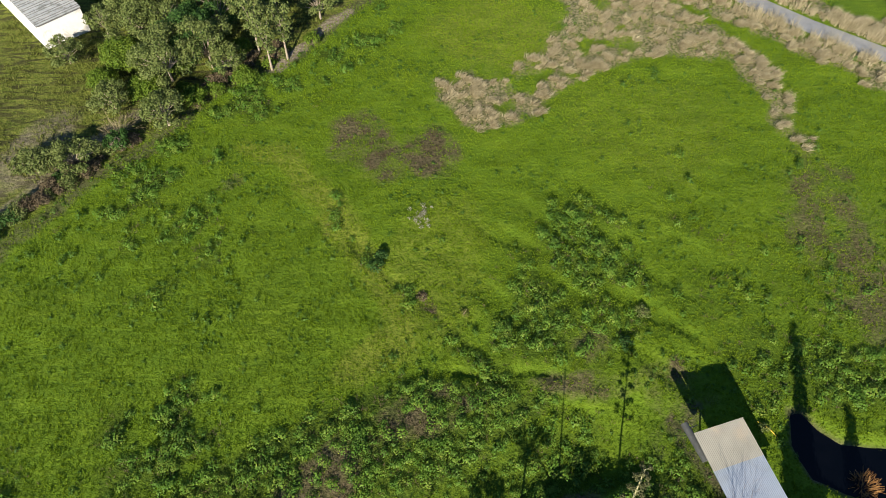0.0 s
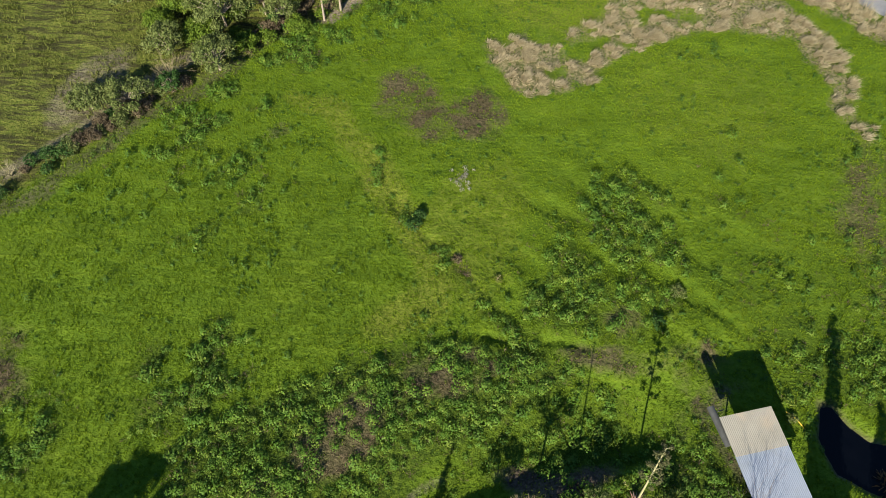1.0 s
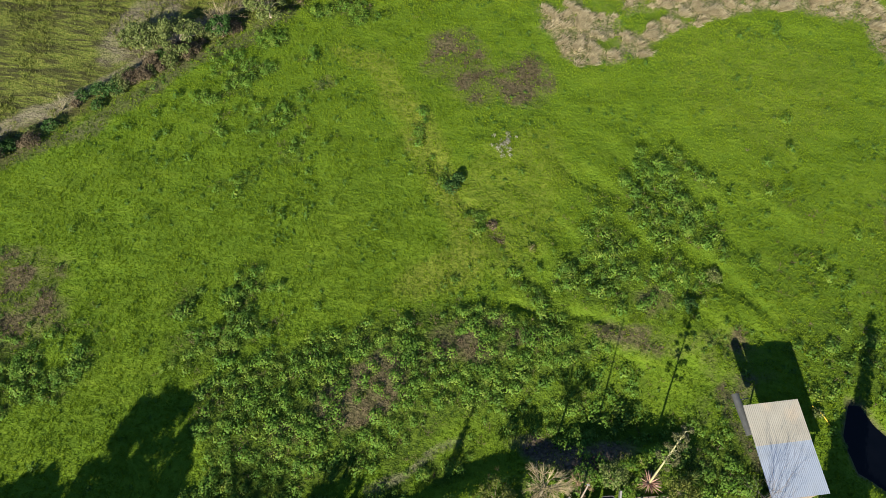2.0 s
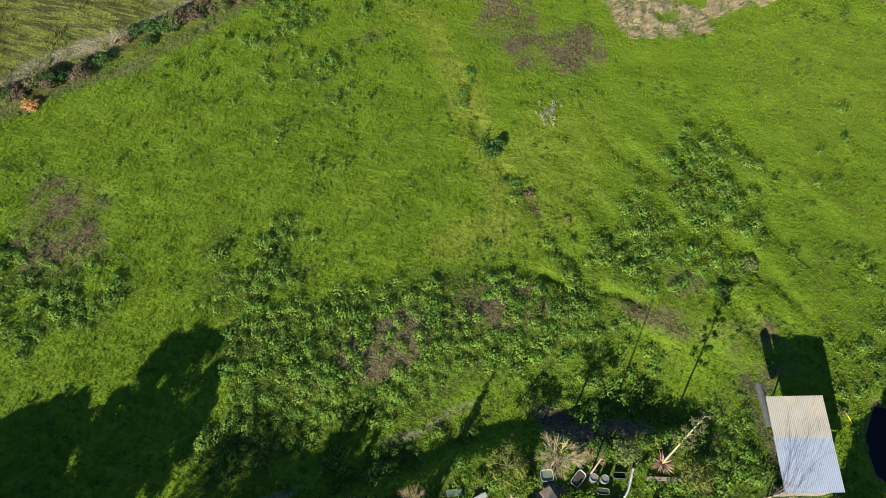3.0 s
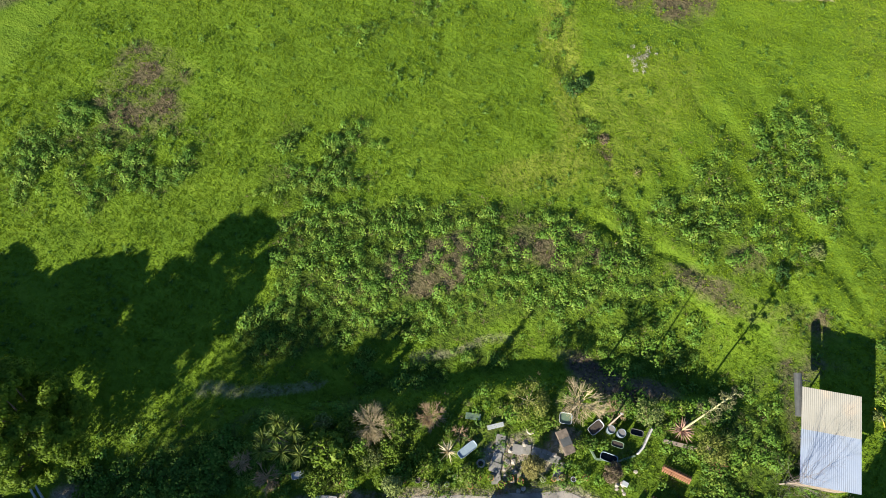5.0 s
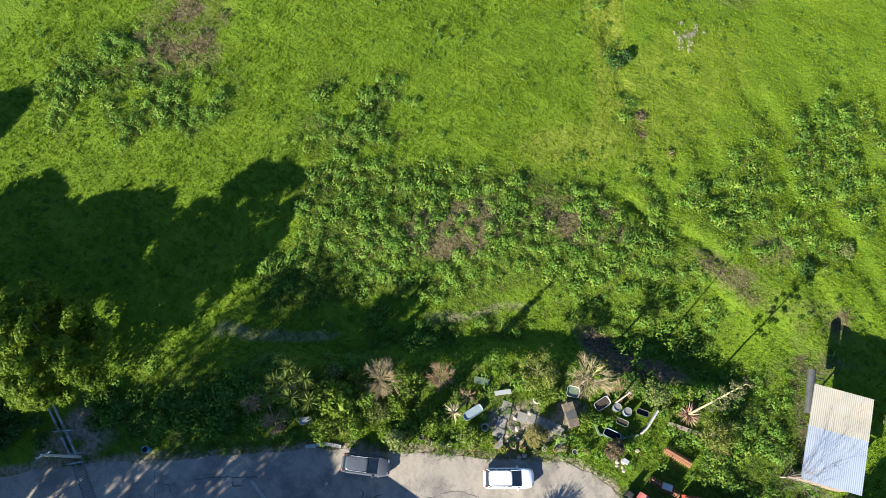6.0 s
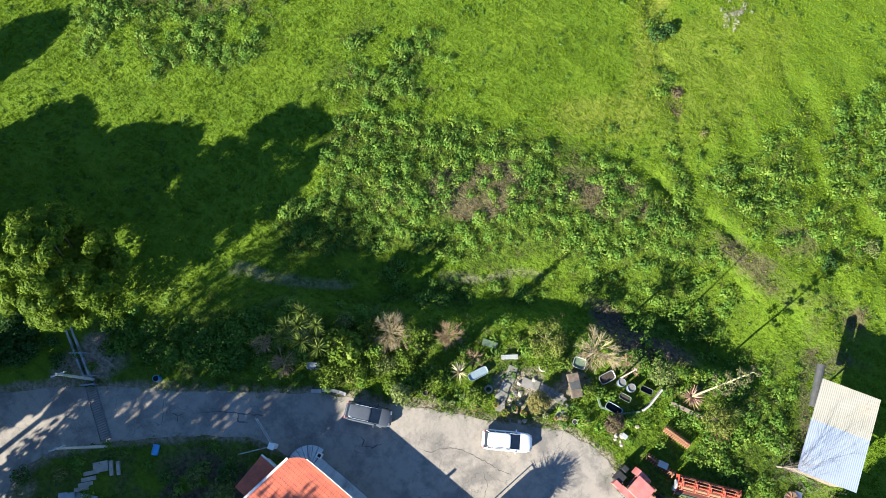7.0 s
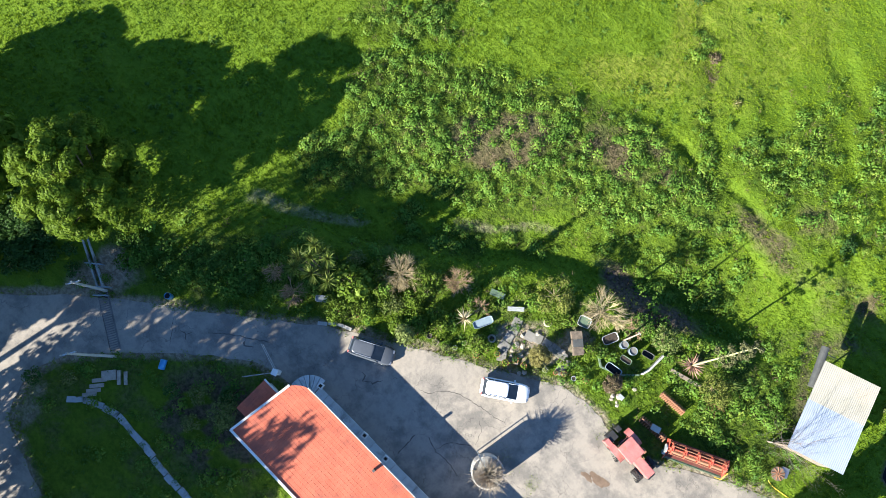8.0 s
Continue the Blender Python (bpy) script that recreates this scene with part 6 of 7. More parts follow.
def pot(at, r, h, material, label, plant=None, seed=0):
    t = thing("flower_pot", (*at, 0.03), 0, label, "flower pot", "pots along the garden edge")
    bm = bmesh.new()
    lathe(bm, [(r * 0.6, 0.04), (r * 0.86, h), (r * 1.08, h), (r * 1.08, h - 0.06), (r, h - 0.07), (r * 0.72, 0.0)], 14)
    part("pot", bm, material, t, smooth=False)
    bm = bmesh.new()
    lathe(bm, [(0.01, h * 0.8), (r * 0.82, h * 0.8), (r * 0.80, h * 0.7)], 14)
    part("soil", bm, M_POTSOIL, t, "dark soil")
    if plant:
        rng = np.random.RandomState(seed)
        puff_leaves("plant", rng, [(0, 0, h + r * 0.5, r * 1.3)], 900, 0.09, plant, t)
    return t


rp = random.Random(77)
for k in range(26):
    f = k / 25
    bx, by = (-10.6 + f * 20.5, -3.4 + f * 11.6)
    if k in (3, 4, 5):
        continue
    off = rp.uniform(0.25, 1.0)
    pot((bx - 0.5 * off + rp.uniform(-0.2, 0.2), by + 0.85 * off), rp.uniform(0.16, 0.30), rp.uniform(0.28, 0.42), rp.choice((M_CLAY, M_CLAY, M_STONE, M_CEMENT, M_PLASTIC)),
        ("round clay pot" if k % 2 else "round garden pot") + " at the garden's edge", rp.choice((M_BRIGHT, M_DARKLEAF, None, M_WEED, M_OLIVE)), 300 + k)
for x, y, r in ((3.6, 10.2, 0.42), (0.9, 5.5, 0.40), (-3.4, 1.7, 0.3)):
    t = thing("old_tyre", (x, y, 0.05), 0, "old tyre used as a planter ring", "tyre", "tyre planters")
    bm = bmesh.new()
    lathe(bm, [(r * 0.6, 0.02), (r * 0.58, 0.16), (r * 0.8, 0.22), (r, 0.15), (r, 0.05), (r * 0.8, 0.0)], 20)
    part("tyre", bm, M_STONE if r > 0.35 else M_RUBBER, t)
    bm = bmesh.new()
    lathe(bm, [(0.01, 0.12), (r * 0.6, 0.12), (r * 0.6, 0.05)], 20)
    part("soil", bm, M_POTSOIL, t)

slab_path("garden_path", [(1.5, 8.6), (1.9, 7.1), (2.3, 5.4), (2.9, 4.6)], 0.9, "pale broken cement path between the garden beds", 21, M_PATH, 0.7, -0.02)
slab_path("garden_path", [(2.8, 8.0), (4.4, 8.6), (6.1, 8.9), (7.1, 8.9), (7.5, 7.3)], 0.8, "pale broken cement path between the garden beds", 22, M_PATH, 0.75, -0.02)

# pale stones in the middle of the garden
rs = random.Random(91)
for k in range(34):
    x, y = rs.choice(((2.9, 6.6), (4.4, 5.2), (3.6, 7.6), (6.0, 8.9), (12.9, 9.9), (2.0, 7.6)))
    x, y = x + rs.gauss(0, 0.6), y + rs.gauss(0, 0.6)
    s = rs.uniform(0.10, 0.30)
    bm = bmesh.new()
    bmesh.ops.create_icosphere(bm, subdivisions=1, radius=s, matrix=Matrix.Diagonal((rs.uniform(0.8, 1.4), 1, 0.6, 1)))
    for v in bm.verts:
        v.co += Vector((rs.gauss(0, 1), rs.gauss(0, 1), rs.gauss(0, 1))) * s * 0.13
    ob = part("stone", bm, M_STONE, None)
    ob.matrix_world = pose(x, y, s * 0.3, 0, 0, rs.uniform(0, 360))
    tagged(ob, "pale rough stone lying in the garden", "stone", "garden stones")
bm = bmesh.new()
box(bm, 12.9, 9.85, 0, 0.55, 0.4, 0.35, 0.02, )
tagged(part("white_box", bm, M_ENAMEL, None), "small white plastic box in the grass", "box")


# ------------------------------------------------------------------ garden plants
M_AGAVE = foliage("withered_agave", (0.22, 0.12, 0.08), (0.36, 0.23, 0.17), (0.48, 0.36, 0.29), 0.15, 0.8, 0.4)
M_SEED = foliage("agave_seed_head", (0.055, 0.060, 0.022), (0.105, 0.110, 0.045), (0.17, 0.165, 0.080), 0.15, 0.8, 0.4)
M_STALK = surface("agave_stalk", (0.22, 0.22, 0.10), (0.40, 0.38, 0.19), 0.8, 0, 4, 25, 0.3, 0.01)


def agave_stalk(at, h, lean):
    t = thing("agave", (*at, 0), 0, "dead agave with a tall flower stalk and dry leaf rosette", "agave")
    rng = np.random.RandomState(5)
    bm = bmesh.new()
    rod(bm, (0, 0, -0.1), (lean[0], lean[1], h), 0.11, 0.04, 9)
    part("stalk", bm, M_STALK, t)
    n = 70
    a, e = rng.uniform(0, 2 * np.pi, n), rng.uniform(-0.1, 1.0, n)
    d = np.stack([np.cos(a) * np.cos(e), np.sin(a) * np.cos(e), np.sin(e)], 1)
    root = d * 0.1 + np.array([0, 0, 0.15])
    link("rosette", blade_mesh("rosette", rng, root, root + d * rng.uniform(0.8, 1.3, n)[:, None], np.full(n, 0.18)), M_AGAVE, t, "withered reddish leaves")
    for k in range(22):
        f = 0.42 + 0.58 * k / 21
        p = Vector((lean[0] * f, lean[1] * f, h * f))
        an = k * 2.4
        q = p + Vector((math.cos(an), math.sin(an), 0.35)) * (0.85 - 0.75 * (f - 0.42))
        bm = bmesh.new()
        rod(bm, p, q, 0.025, 0.015, 5)
        br = part("flower_branch", bm, M_STALK, t)
        puff_leaves("seed_head", rng, [(q.x, q.y, q.z, 0.26)], 800, 0.11, M_SEED, br)
    return t


agave_stalk((15.7, 16.5), 9.0, (0.6, 2.4))
sword_plant("yucca", (-14.6, -0.95), [(-1.1, -1.5, 5.0), (-1.1, 1.1, 5.3), (0.6, 1.1, 5.7), (0.5, -0.8, 5.4), (1.9, -0.3, 4.9), (-0.4, 0.1, 6.2), (-0.4, 1.2, 4.8), (0.9, 0.3, 4.6), (-1.6, -0.6, 4.5)], 1.1, M_YUCCA, "clump of tall yuccas with spiky green heads", 6, 74, 0.12)
sword_plant("yucca", (19.1, 17.3), [(0, 0, 1.1)], 0.9, M_YUCCA, "single green yucca with a spiky head", 7, 70, 0.09)
sword_plant("yucca", (-2.1, 5.0), [(0, 0, 0.9)], 1.1, M_STRAW, "pale variegated yucca beside a bathtub", 8, 46, 0.14)
fan_shrub("bare_tree", (6.15, 13.6), 2.0, 40, M_TWIG, "leafless pale tree with a dense round fan of twigs", 11, 0.032, 4.2, "tree")
fan_shrub("bare_tree", (-9.2, 3.9), 1.7, 64, M_TWIG, "leafless straw-coloured bush with fine twigs", 12, 0.020, 0.7, "tree")
fan_shrub("bare_shrub", (-4.95, 7.1), 1.3, 52, M_TWIG_RED, "leafless pinkish shrub with fine twigs", 13, 0.016, 0.6)
fan_shrub("bare_shrub", (-15.1, -4.3), 1.35, 30, M_TWIG_RED, "leafless orange-brown shrub by the lane", 14, 0.022, 0.5)
fan_shrub("bare_shrub", (-17.8, -4.2), 0.95, 40, M_TWIG_RED, "small leafless pinkish shrub", 15, 0.014, 0.9)
fan_shrub("bare_shrub", (9.6, 15.2), 1.1, 26, M_TWIG_RED, "leafless reddish shrub in the garden", 16, 0.016, 0.5)
fan_shrub("bare_shrub", (-1.9, 6.9), 0.9, 16, M_TWIG_RED, "small bare reddish shrub", 17, 0.015, 0.3)
bare_shrub("bare_shrub", (19.2, 14.9), 1.2, 1.4, 9, M_RUST, "dry rust-brown bush in the grass", 18, 0.02, 3)
bare_shrub("bare_tree", (25.0, 16.2), 5.6, 0.55, 7, M_DARKTWIG, "leafless tree beside the shed", 19, 0.030, 5, 1.0, "tree")
tree("shrub", (2.3, 12.2), dome_puffs(201, 18, 1.5, 1.5, 0.6, 3.2, 0.55, 0.5), 0.08, 0.8, 0.12, 330, M_FALLOW, M_TWIG, "thin olive-brown shrub in the garden", 201, "shrub")
tree("shrub", (12.2, 16.1), dome_puffs(202, 12, 1.1, 1.1, 0.6, 2.8, 0.45, 0.5), 0.07, 0.8, 0.12, 300, M_OLIVE, M_TWIG, "thin grey-olive shrub in the garden", 202, "shrub")
tree("shrub", (18.2, 16.0), dome_puffs(203, 14, 1.3, 1.0, 0.3, 1.8, 0.5, 0.5), 0.06, 0.5, 0.12, 380, M_FALLOW, M_TWIG, "yellowish shrub beside the yucca", 203, "shrub")
tree("topiary_ball", (5.05, 7.3), dome_puffs(204, 22, 0.75, 0.75, 0.3, 1.6, 0.36, 0.7), 0.07, 0.5, 0.07, 2200, M_OCHRE, M_TWIG, "rounded ochre-green clipped bush", 204, "shrub")
tree("topiary_ball", (11.5, 10.1), dome_puffs(205, 18, 0.62, 0.7, 0.3, 1.3, 0.34, 0.7), 0.07, 0.5, 0.07, 2200, M_DEAD, M_TWIG, "rounded brown withered bush", 205, "shrub")
tree("conifer", (-5.0, 0.2), [(0.12 * math.sin(k * 2.4), 0.12 * math.cos(k * 2.4), 0.8 + k * 0.52, 0.85 - 0.040 * k) for k in range(18)], 0.16, 0.8, 0.16, 330, M_OLIVE, M_BARK, "slender feathery grey-green conifer", 206, "tree", 0, 1.0, 2.4)
tree("loquat_tree", (-11.8, 0.1), dome_puffs(207, 20, 1.5, 1.3, 1.0, 3.2, 0.5, 0.6), 0.10, 1.2, 0.30, 130, M_BRIGHT, M_TWIG, "bright green broad-leaved small tree", 207)
tank = thing("water_tank", (8.5, -3.2, 0), 0, "round whitewashed masonry water tank in the yard", "tank")
bm = bmesh.new()
lathe(bm, [(1.28, 2.2), (1.28, 2.62), (1.30, 2.66), (1.38, 2.66), (1.42, 2.60), (1.40, 0.0)], 36)
part("wall", bm, M_CONCRETE, tank)
bm = bmesh.new()
lathe(bm, [(0.02, 2.38), (1.27, 2.38), (1.27, 2.25)], 30)
part("content", bm, M_CEMENT, tank, "grey mossy top")
bm = bmesh.new()
rod(bm, (-1.62, 0.55, 0), (-1.62, 0.55, 2.9), 0.05)
rod(bm, (-1.62, 0.55, 2.86), (-1.05, 0.3, 2.86), 0.05)
part("pipe", bm, M_BLUEWHITE, tank, "pale blue water pipe")
pol = thing("pollard_tree", (8.55, -3.35, 2.4), 0, "leafless pollarded tree with a spiky grey crown over the tank", "tree")
rb = np.random.RandomState(9)
link("trunk", twig_mesh("trunk", [((0, 0, -0.02), (0.05, 0.02, 0.5), 0.20, 0.16)]), M_PALE_BARK, pol)
spikes = []
for k in range(620):
    d = rb.normal(size=3)
    d[2] = abs(d[2]) * 1.1 + 0.12
    d = d / np.linalg.norm(d)
    root = np.array([0.05, 0.02, 0.45]) + d * 0.2
    mid = root + (d + rb.normal(size=3) * 0.12) * rb.uniform(0.45, 0.85)
    tip = mid + (d + rb.normal(size=3) * 0.22) * rb.uniform(0.45, 0.95)
    spikes += [(tuple(root), tuple(mid), 0.021, 0.017), (tuple(mid), tuple(tip), 0.017, 0.008)]
link("shoot_crown", twig_mesh("shoot_crown", spikes), M_PALE_BARK, pol)

rq = random.Random(31)


def bush(at, r, h, material, label, seed, leaf=0.16, group=""):
    b = tree("shrub", at, dome_puffs(seed, 9 + int(r * 5), r * 0.8, r * 0.8, -0.1, h, r * 0.42, 0.5), 0.05, 0.3, leaf * 0.76, 255, material, M_TWIG, label, seed, "shrub", rq.uniform(0, 360))
    return tagged(b, group=group)


for k, (x, y, r, h) in enumerate([(-11.3, -2.3, 1.5, 1.5), (-9.4, -0.9, 1.1, 1.2), (-7.9, 1.3, 1.1, 1.2), (-6.6, 3.0, 1.0, 1.1), (-3.2, 3.0, 1.0, 1.2), (0.2, 4.2, 0.9, 1.1), (8.2, 10.9, 0.9, 1.1), (3.9, 11.1, 1.1, 1.0)]):
    bush((x, y), r, h, M_BRIGHT if k % 3 < 2 else M_OLIVE, ("bright green" if k % 3 < 2 else "grey-green") + " rounded shrub in the garden", 640 + k, 0.16, "garden shrubs")
CLEAR = [(-15, -1, 2.7), (-15.1, -4.3, 1.5), (-17.8, -4.2, 1.3), (-13, -3, 1.1), (-9.2, 3.9, 1.2), (-5, 7, 1.2), (-2.1, 5, 1.1), (-0.7, 6.1, 1.4), (-1.5, 8.8, 0.9), (0.6, 9, 1.0), (2.2, 6.7, 1.3),
         (4.2, 8.7, 1.2), (1.2, 7.2, 0.9), (6.05, 12.6, 1.1), (6.6, 10.6, 1.8), (8.65, 13.2, 1.2), (10.4, 13.7, 1.2), (11.1, 12.7, 1.0), (12.1, 14.4, 1.0), (10.8, 11.2, 1.4), (13.2, 13.8, 0.9),
         (15.7, 16.4, 1.3), (19.1, 17.3, 1.1), (16, 15.2, 1.2), (5.05, 7.3, 1.1), (11.5, 10.1, 1.0), (6.2, 13.9, 1.2), (12.9, 9.9, 0.7), (-13.2, -4.5, 0.7)]


def in_clear(x, y, r):
    return any(math.hypot(x - a, y - b) < c + 0.45 * r for a, b, c in CLEAR)


# shrubs between the lane and the meadow
for k in range(150):
    f = rq.random()
    x, y = -11.5 + f * 30, -3.6 + f * 18.5
    w = rq.uniform(0.5, 6.2)
    x, y = x - 0.53 * w + 0.2, y + 0.85 * w - 2.2 * max(0, f - 0.62)
    if away(np.array([x]), np.array([y]), PAVED)[0] < 0.5 or math.hypot(x - 16.6, y - 11) < 2.6:
        continue
    if x > 13 and rq.random() < 0.6:
        continue
    r = rq.uniform(0.4, 1.05) if x < 12 else rq.uniform(0.35, 0.7)
    if in_clear(x, y, r):
        continue
    m = rq.choice((M_BRIGHT, M_BRIGHT, M_BRIGHT, M_WEED, M_WEED, M_OLIVE) if x < 8 else (M_BRIGHT, M_WEED, M_WEED, M_BRIGHT, M_HERB))
    bush((x, y), r, r * rq.uniform(1.0, 1.7), m, {"bright_leaf": "bright green garden shrub", "weed_leaf": "leafy green garden shrub", "herb_leaf": "dark green garden shrub", "olive_leaf": "grey-green garden shrub"}[m.name] + " beside the lane", 400 + k, 0.17, "garden shrubs")
# dark thicket by the big tree
for k in range(56):
    f = rq.random()
    x, y = -33 + f * 20, -15.5 + f * 11.5
    w = rq.uniform(-0.6, 5.8)
    x, y = x - 0.6 * w, y + 0.8 * w
    if away(np.array([x]), np.array([y]), PAVED)[0] < 1.0 or along(np.array([x]), np.array([y]), [(-34.0, -14.0), (-27.5, -16.8)])[0] < 2.4:
        continue
    if x < -21 and w > 2.4:
        continue
    r = rq.uniform(0.6, 1.15)
    if in_clear(x, y, r):
        continue
    bush((x, y), r, r * rq.uniform(0.5, 0.9), M_WEED if k % 3 else M_HERB, "dark green shrub in the lane-side thicket", 500 + k, 0.20, "thicket shrubs")
for k in range(90):
    x, y = rq.uniform(-43, -31), rq.uniform(-26, -16)
    if away(np.array([x]), np.array([y]), PAVED)[0] < 0.9 or y < x * 0.9 + 11:
        continue
    r = rq.uniform(0.7, 1.3)
    bush((x, y), r, r * 1.3, M_DARKLEAF, "dark green shrub in the lane-side thicket", 560 + k, 0.20, "thicket shrubs")
for k, (x, y, r) in enumerate([(-11.6, -15.9, 1.3), (-12.4, -14.6, 1.0), (-14.5, -16.5, 0.9), (-16.5, -18.0, 0.8), (-13.2, -18.8, 0.8), (-26.5, -26.0, 0.8), (-24.0, -23.8, 0.7)]):
    bush((x, y), r, r * 1.5, M_DARKLEAF if k % 2 else M_OLIVE, "dark shrub in the shaded garden", 600 + k, 0.18, "shaded garden shrubs")

# boundary thicket
for k, (x, y, r, z) in enumerate([(-37.6, 76.3, 4.3, 4), (-32.7, 79.4, 3.6, 4), (-43.9, 85.4, 4.4, 4), (-32.7, 87.5, 4.1, 4), (-36.1, 67.7, 3.0, 2.5), (-53.0, 80.1, 2.6, 2), (-43.8, 70.5, 2.5, 2), (-45.9, 60.3, 3.0, 1.5),
                                  (-50.5, 59.4, 2.4, 1.5), (-35.7, 81.6, 3.9, 4), (-29.8, 78.0, 2.4, 2.4), (-49.2, 86.2, 2.1, 3), (-40.1, 86.8, 4.1, 4), (-28.1, 88.2, 3.4, 4), (-18.5, 90.5, 2.6, 3), (-41.2, 63.3, 1.6, 1.6),
                                  (-47.5, 95, 4.2, 4), (-38, 97, 4.4, 4), (-28, 97, 4.0, 4), (-20, 101, 3.6, 4), (-58, 102, 4.0, 4)]):
    mm = M_OLIVE if k % 6 != 3 else M_DARKLEAF
    tree("boundary_tree", (x, y), lumpy(dome_puffs(700 + k, 15, r * 0.78, r * 0.74, 0.8, z * 1.7, r * 0.40, 0.5), 700 + k, 4, 0.6), 0.18, z * 0.5, 0.18, 135, mm, M_PALE_BARK, "grey-green tree in the boundary thicket", 700 + k, rz=rq.uniform(0, 360))
for k, (x, y) in enumerate([(-24.2, 78.9), (-22.3, 81.3), (-26.5, 82.5)]):
    pf = [(0.6 * math.sin(j * 2.4) * (1 + 0.06 * j), 0.6 * math.cos(j * 2.4) * (1 + 0.05 * j), 3.6 + j * 0.42, 0.85) for j in range(14)]
    tree("eucalyptus", (x, y), pf, 0.17, 4.0, 0.22, 120, M_OLIVE, M_PALE_BARK, "slender pale-trunked tree at the field's edge", 740 + k)
for k, (x, y, r) in enumerate([(-44.8, 79.9, 3.0), (-27.4, 76.3, 1.7), (-33.5, 72.3, 1.8), (-40.5, 73.5, 2.2), (-47, 75.5, 2.0), (-19.2, 85.0, 1.2), (-38.5, 71.0, 1.6), (-31.0, 74.0, 1.3), (-37.0, 78.5, 1.5), (-29.0, 83.0, 1.5), (-46.5, 82.5, 1.6), (-24.6, 79.8, 1.0), (-35.5, 74.0, 1.2)]):
    bush((x, y), r, r * 1.0, M_BRIGHT, "bright green undergrowth shrub in the thicket", 760 + k, 0.22, "thicket undergrowth")
for k in range(120):
    f = rq.uniform(0, 1) ** 1.3
    i = min(int(f * 6), 5)
    g = f * 6 - i
    x, y = HEDGE[i][0] + (HEDGE[i + 1][0] - HEDGE[i][0]) * g - rq.uniform(0.2, 3.0), HEDGE[i][1] + (HEDGE[i + 1][1] - HEDGE[i][1]) * g + rq.uniform(0.0, 2.4)
    r = rq.uniform(0.6, 1.3)
    m = rq.choice((M_OLIVE, M_DARKLEAF, M_DEAD, M_DEAD, M_DEAD))
    bush((x, y), r, r * 1.0, m, {"olive_leaf": "grey-green hedge bush", "dark_leaf": "dark green hedge bush", "dead_stalk": "brown dry bramble bush"}[m.name] + " on the boundary", 800 + k, 0.18, "hedge bushes")
bush((-60.5, 36.0), 1.0, 0.9, M_ORANGE, "orange-brown dry bush on the boundary", 850, 0.18)
bare_shrub("bare_shrub", (-42.0, 65.3), 3.4, 0.9, 13, M_TWIG, "pale leafless bush on the boundary", 20, 0.03, 3)
bare_shrub("bare_shrub", (-56.0, 47.6), 2.2, 0.9, 11, M_STRAW, "pale leafless bush on the boundary", 22, 0.03, 3)

# single plants in the meadow
def flat_weeds(at, r, material, label, seed):
    rng = np.random.RandomState(seed)
    t = thing("weed_clump", (at[0], at[1], height_at(*at)), 0, label, "weeds")
    puffs = [(rng.normal() * r * 0.5, rng.normal() * r * 0.5, 0.05, r * rng.uniform(0.15, 0.3)) for _ in range(26)]
    puff_leaves("leaves", rng, puffs, 420, 0.07, material, t)
    return t


bush((-7.4, 45.0), 1.0, 1.2, M_DARKLEAF, "dark green bush standing alone in the meadow", 870, 0.2)
bush((-7.0, 46.3), 0.7, 0.9, M_DARKLEAF, "dark green bush standing alone in the meadow", 871, 0.2)
flat_weeds((-1.2, 39.6), 1.2, M_DEAD, "withered grey-brown bush in the meadow", 872)
bush((-2.3, 41.0), 0.7, 0.3, M_DEAD, "withered grey-brown bush in the meadow", 873, 0.16)
bush((2.3, 38.9), 0.6, 0.25, M_FALLOW, "small rusty-brown weed clump in the meadow", 874, 0.14)
bush((18.9, 35.0), 0.8, 0.8, M_DARKLEAF, "dark green bush standing alone in the meadow", 875, 0.18)
bush((21.5, 39.0), 0.9, 0.5, M_OLIVE, "grey-green weed clump in the meadow", 876, 0.16)
flat_weeds((-2.6, 52.1), 1.3, M_STRAWGREY, "pale flowering weed clump in the meadow", 877)
flat_weeds((-26.5, 57.0), 1.0, M_OLIVE, "pale withered weed clump in the meadow", 878)
# pond side and trees south-east of the yard
tree("tree", (45.5, 5.5), dome_puffs(890, 46, 5.0, 4.0, 1.0, 12.5, 1.6, 0.55), 0.3, 3.0, 0.4, 70, M_DARKLEAF, M_BARK, "dense dark evergreen beside the pond", 890)
bare_shrub("dry_reed_clump", (39.4, 20.6), 2.6, 1.5, 60, M_ORANGE, "large orange-brown dry reed clump at the pond", 23, 0.03, 1)
tree("tree", (29.7, 3.5), dome_puffs(885, 40, 1.5, 1.5, 1.0, 11.5, 0.9, 0.5), 0.25, 3.0, 0.36, 90, M_DARKLEAF, M_BARK, "dense dark evergreen east of the yard", 885)
tree("cypress", (32.2, 11.5), [(0.1 * math.sin(k * 2.4), 0.1 * math.cos(k * 2.4), 0.9 + k * 0.65, 1.45 - 0.05 * k) for k in range(20)], 0.16, 0.8, 0.2, 260, M_DARKLEAF, M_BARK, "slender dark cypress near the pond", 882)
tree("cypress", (36.5, 10.0), [(0.1 * math.sin(k * 2.4), 0.1 * math.cos(k * 2.4), 0.9 + k * 0.55, 1.5 - 0.07 * k) for k in range(16)], 0.16, 0.8, 0.2, 260, M_DARKLEAF, M_BARK, "slender dark cypress near the pond", 883)
bush((31.0, 25.8), 0.6, 0.6, M_OLIVE, "silvery plant beside the shed", 884, 0.14)


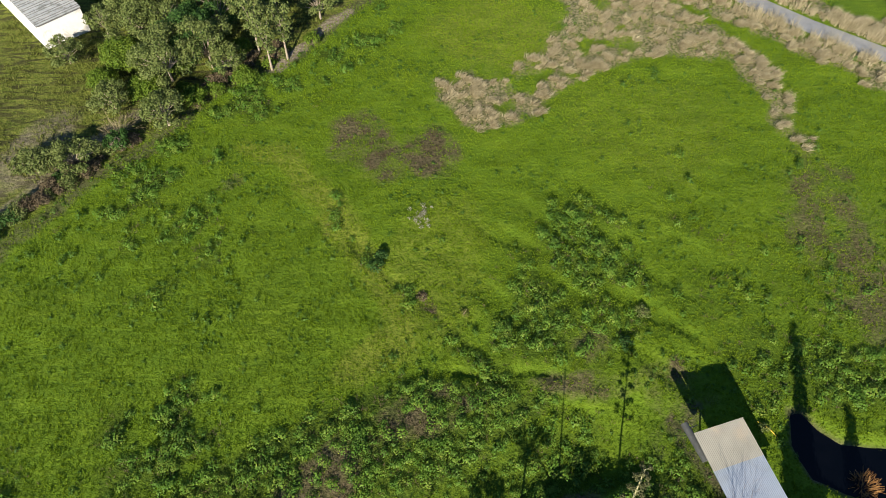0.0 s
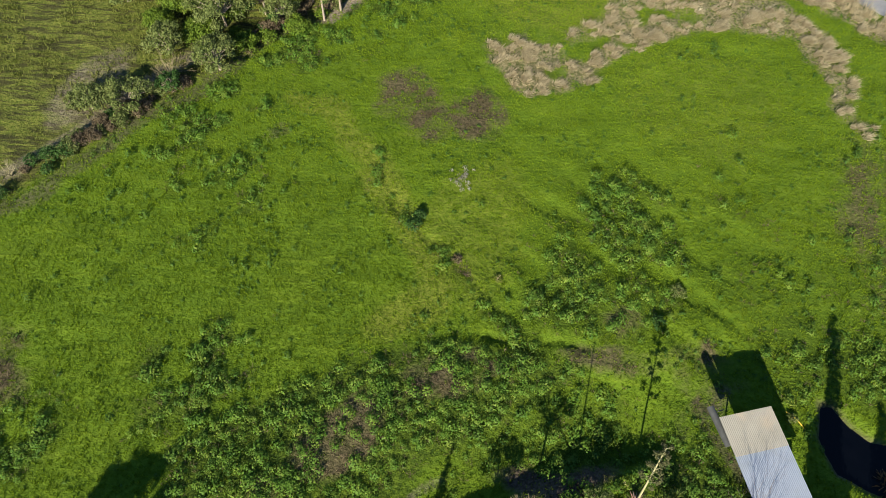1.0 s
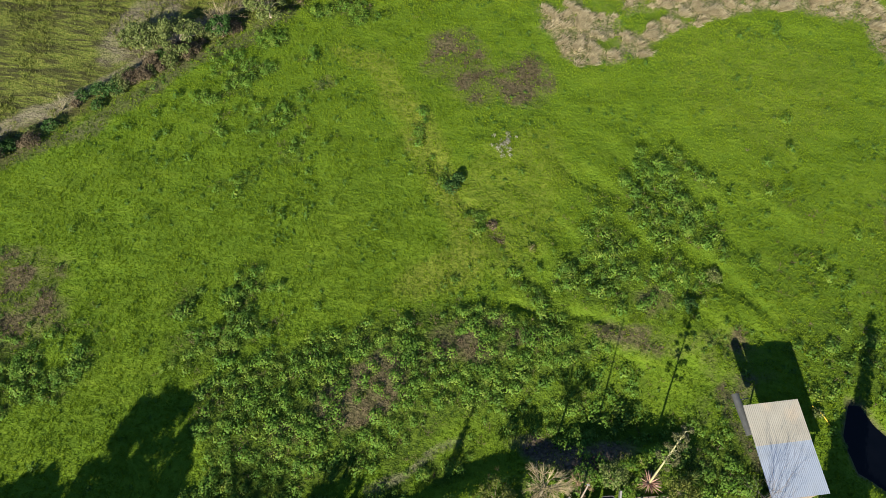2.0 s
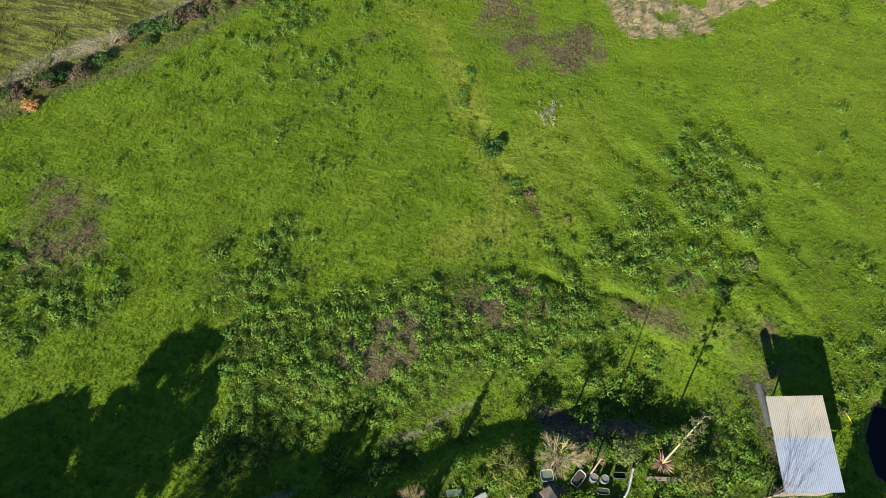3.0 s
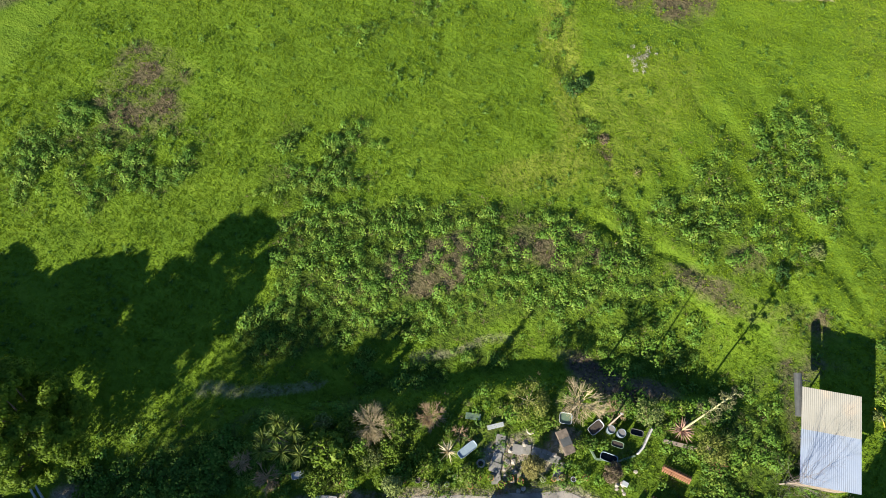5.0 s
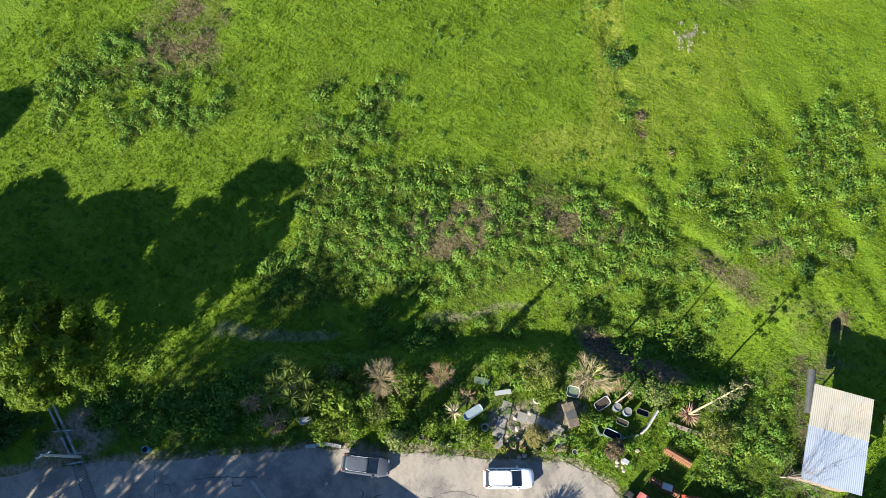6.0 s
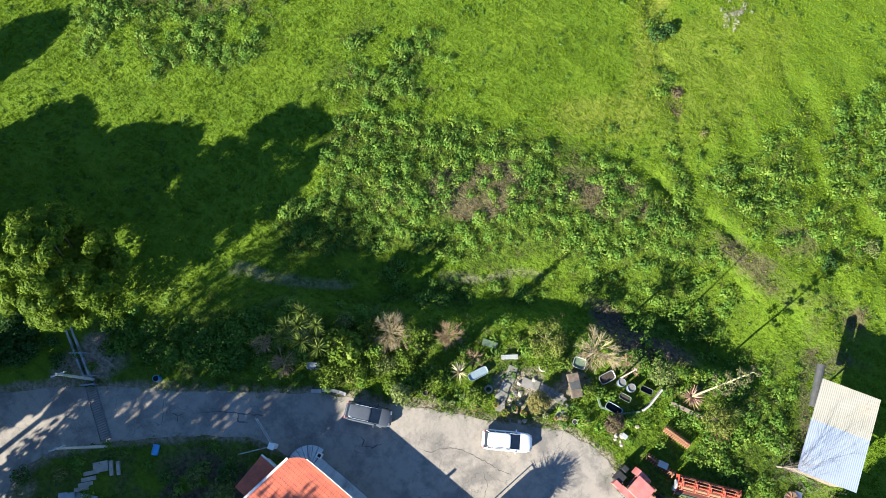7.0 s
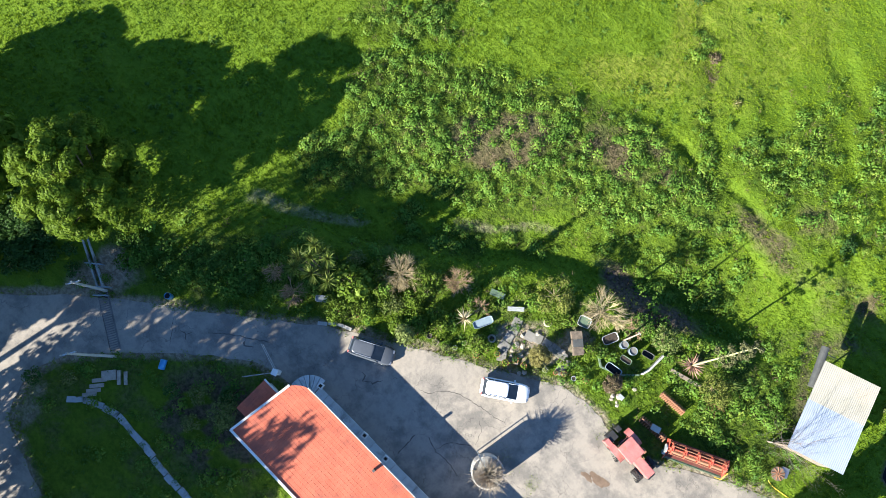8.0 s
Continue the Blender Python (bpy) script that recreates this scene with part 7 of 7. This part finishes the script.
# ------------------------------------------------------------------ stains and growth on the yard
def blot(name, at, rx, ry, material, label, category, seed, z=0.031):
    rng = random.Random(seed)
    bm = bmesh.new()
    n = 26
    ph = [rng.uniform(0, 6.28) for _ in range(4)]
    vs = []
    for k in range(n):
        a = 2 * math.pi * k / n
        r = 1 + 0.22 * math.sin(2 * a + ph[0]) + 0.16 * math.sin(3 * a + ph[1]) + 0.10 * math.sin(5 * a + ph[2]) + 0.06 * math.sin(9 * a + ph[3])
        vs.append(bm.verts.new((at[0] + math.cos(a) * rx * r, at[1] + math.sin(a) * ry * r, z)))
    bm.faces.new(vs)
    return tagged(part(name, bm, material, None), label, category, kind="structure")


blot("puddle_mark", (16.4, 3.1), 0.8, 0.5, M_MUD, "brown muddy puddle mark on the concrete yard", "mud", 1)
blot("mud_mark", (15.4, 2.6), 0.5, 0.3, M_MUD, "brown muddy puddle mark on the concrete yard", "mud", 3)
tuft_field("yard_grass", 30, 5000, lambda c, x, y: np.maximum.reduce([oval(x, y, 12.2, -1.9, 0.8, 1.5), oval(x, y, 10.5, -1.2, 0.8, 1.1), 0.7 * oval(x, y, 14.6, 6.4, 1.6, 1.0), 0.5 * oval(x, y, 9.0, -1.0, 1.6, 0.7)]) * smooth(0.42, 0.60, grain2(x, y, 1.0, 3, 46)),
           7, 0.12, 1.0, 0.05, M_GRASS, "thin yellow-green grass in the yard's cracks", (7, 17, -5, 9), 0.14)


def crack(line, w, seed):
    """A ragged dirt-filled crack along a bent line."""
    rng = random.Random(seed)
    pts = []
    for (ax, ay), (bx, by) in zip(line, line[1:]):
        n = max(2, int(math.hypot(bx - ax, by - ay) / 0.22))
        pts += [Vector((ax + (bx - ax) * k / n + rng.gauss(0, 0.045), ay + (by - ay) * k / n + rng.gauss(0, 0.045), 0.029)) for k in range(n)]
    pts.append(Vector((*line[-1], 0.029)))
    bm = bmesh.new()
    rows = []
    for k, p in enumerate(pts):
        d = pts[min(k + 1, len(pts) - 1)] - pts[max(k - 1, 0)]
        side = Vector((-d.y, d.x, 0)).normalized() * w * rng.uniform(0.12, 0.5) * (0.3 if k in (0, len(pts) - 1) else 1)
        rows.append((bm.verts.new(p + side), bm.verts.new(p - side)))
    for (a, b), (c, d) in zip(rows, rows[1:]):
        bm.faces.new((a, b, d, c))
    return tagged(part("crack", bm, M_CRACK, None), "dark dirt-filled crack in the worn concrete", "crack", kind="structure")


crack([(-0.8, -2.5), (0.2, -2.1), (1.2, -0.8), (2.3, -0.2), (3.2, 0.1), (4.7, 0.4), (6.2, 0.6), (7.0, 0.9)], 0.09, 1)
crack([(2.8, -4.8), (4.1, -5.2), (6.1, -5.2), (7.2, -5.4)], 0.10, 2)
crack([(1.9, -5.6), (1.9, -7.0), (2.0, -7.8)], 0.14, 3)
crack([(-5.5, -5.0), (-5.1, -5.0), (-4.9, -5.5), (-4.1, -5.0), (-3.6, -4.2)], 0.16, 4)
crack([(5.0, -0.4), (6.0, -1.2), (6.4, -2.4)], 0.08, 5)
crack([(4.1, -5.2), (4.6, -3.9), (5.4, -3.2), (6.3, -2.6)], 0.08, 6)
crack([(-18.2, -12.4), (-16.7, -11.1), (-15.4, -10.3), (-13.5, -9.0)], 0.12, 7)
crack([(-21.7, -13.6), (-20.8, -14.6), (-20.1, -15.4)], 0.07, 8)
crack([(-20.2, -14.1), (-19.6, -13.9), (-19.3, -13.4)], 0.14, 9)
crack([(-19.6, -13.9), (-19.2, -14.3)], 0.12, 10)
crack([(-15.4, -10.3), (-15.0, -10.9), (-14.2, -10.3)], 0.16, 11)
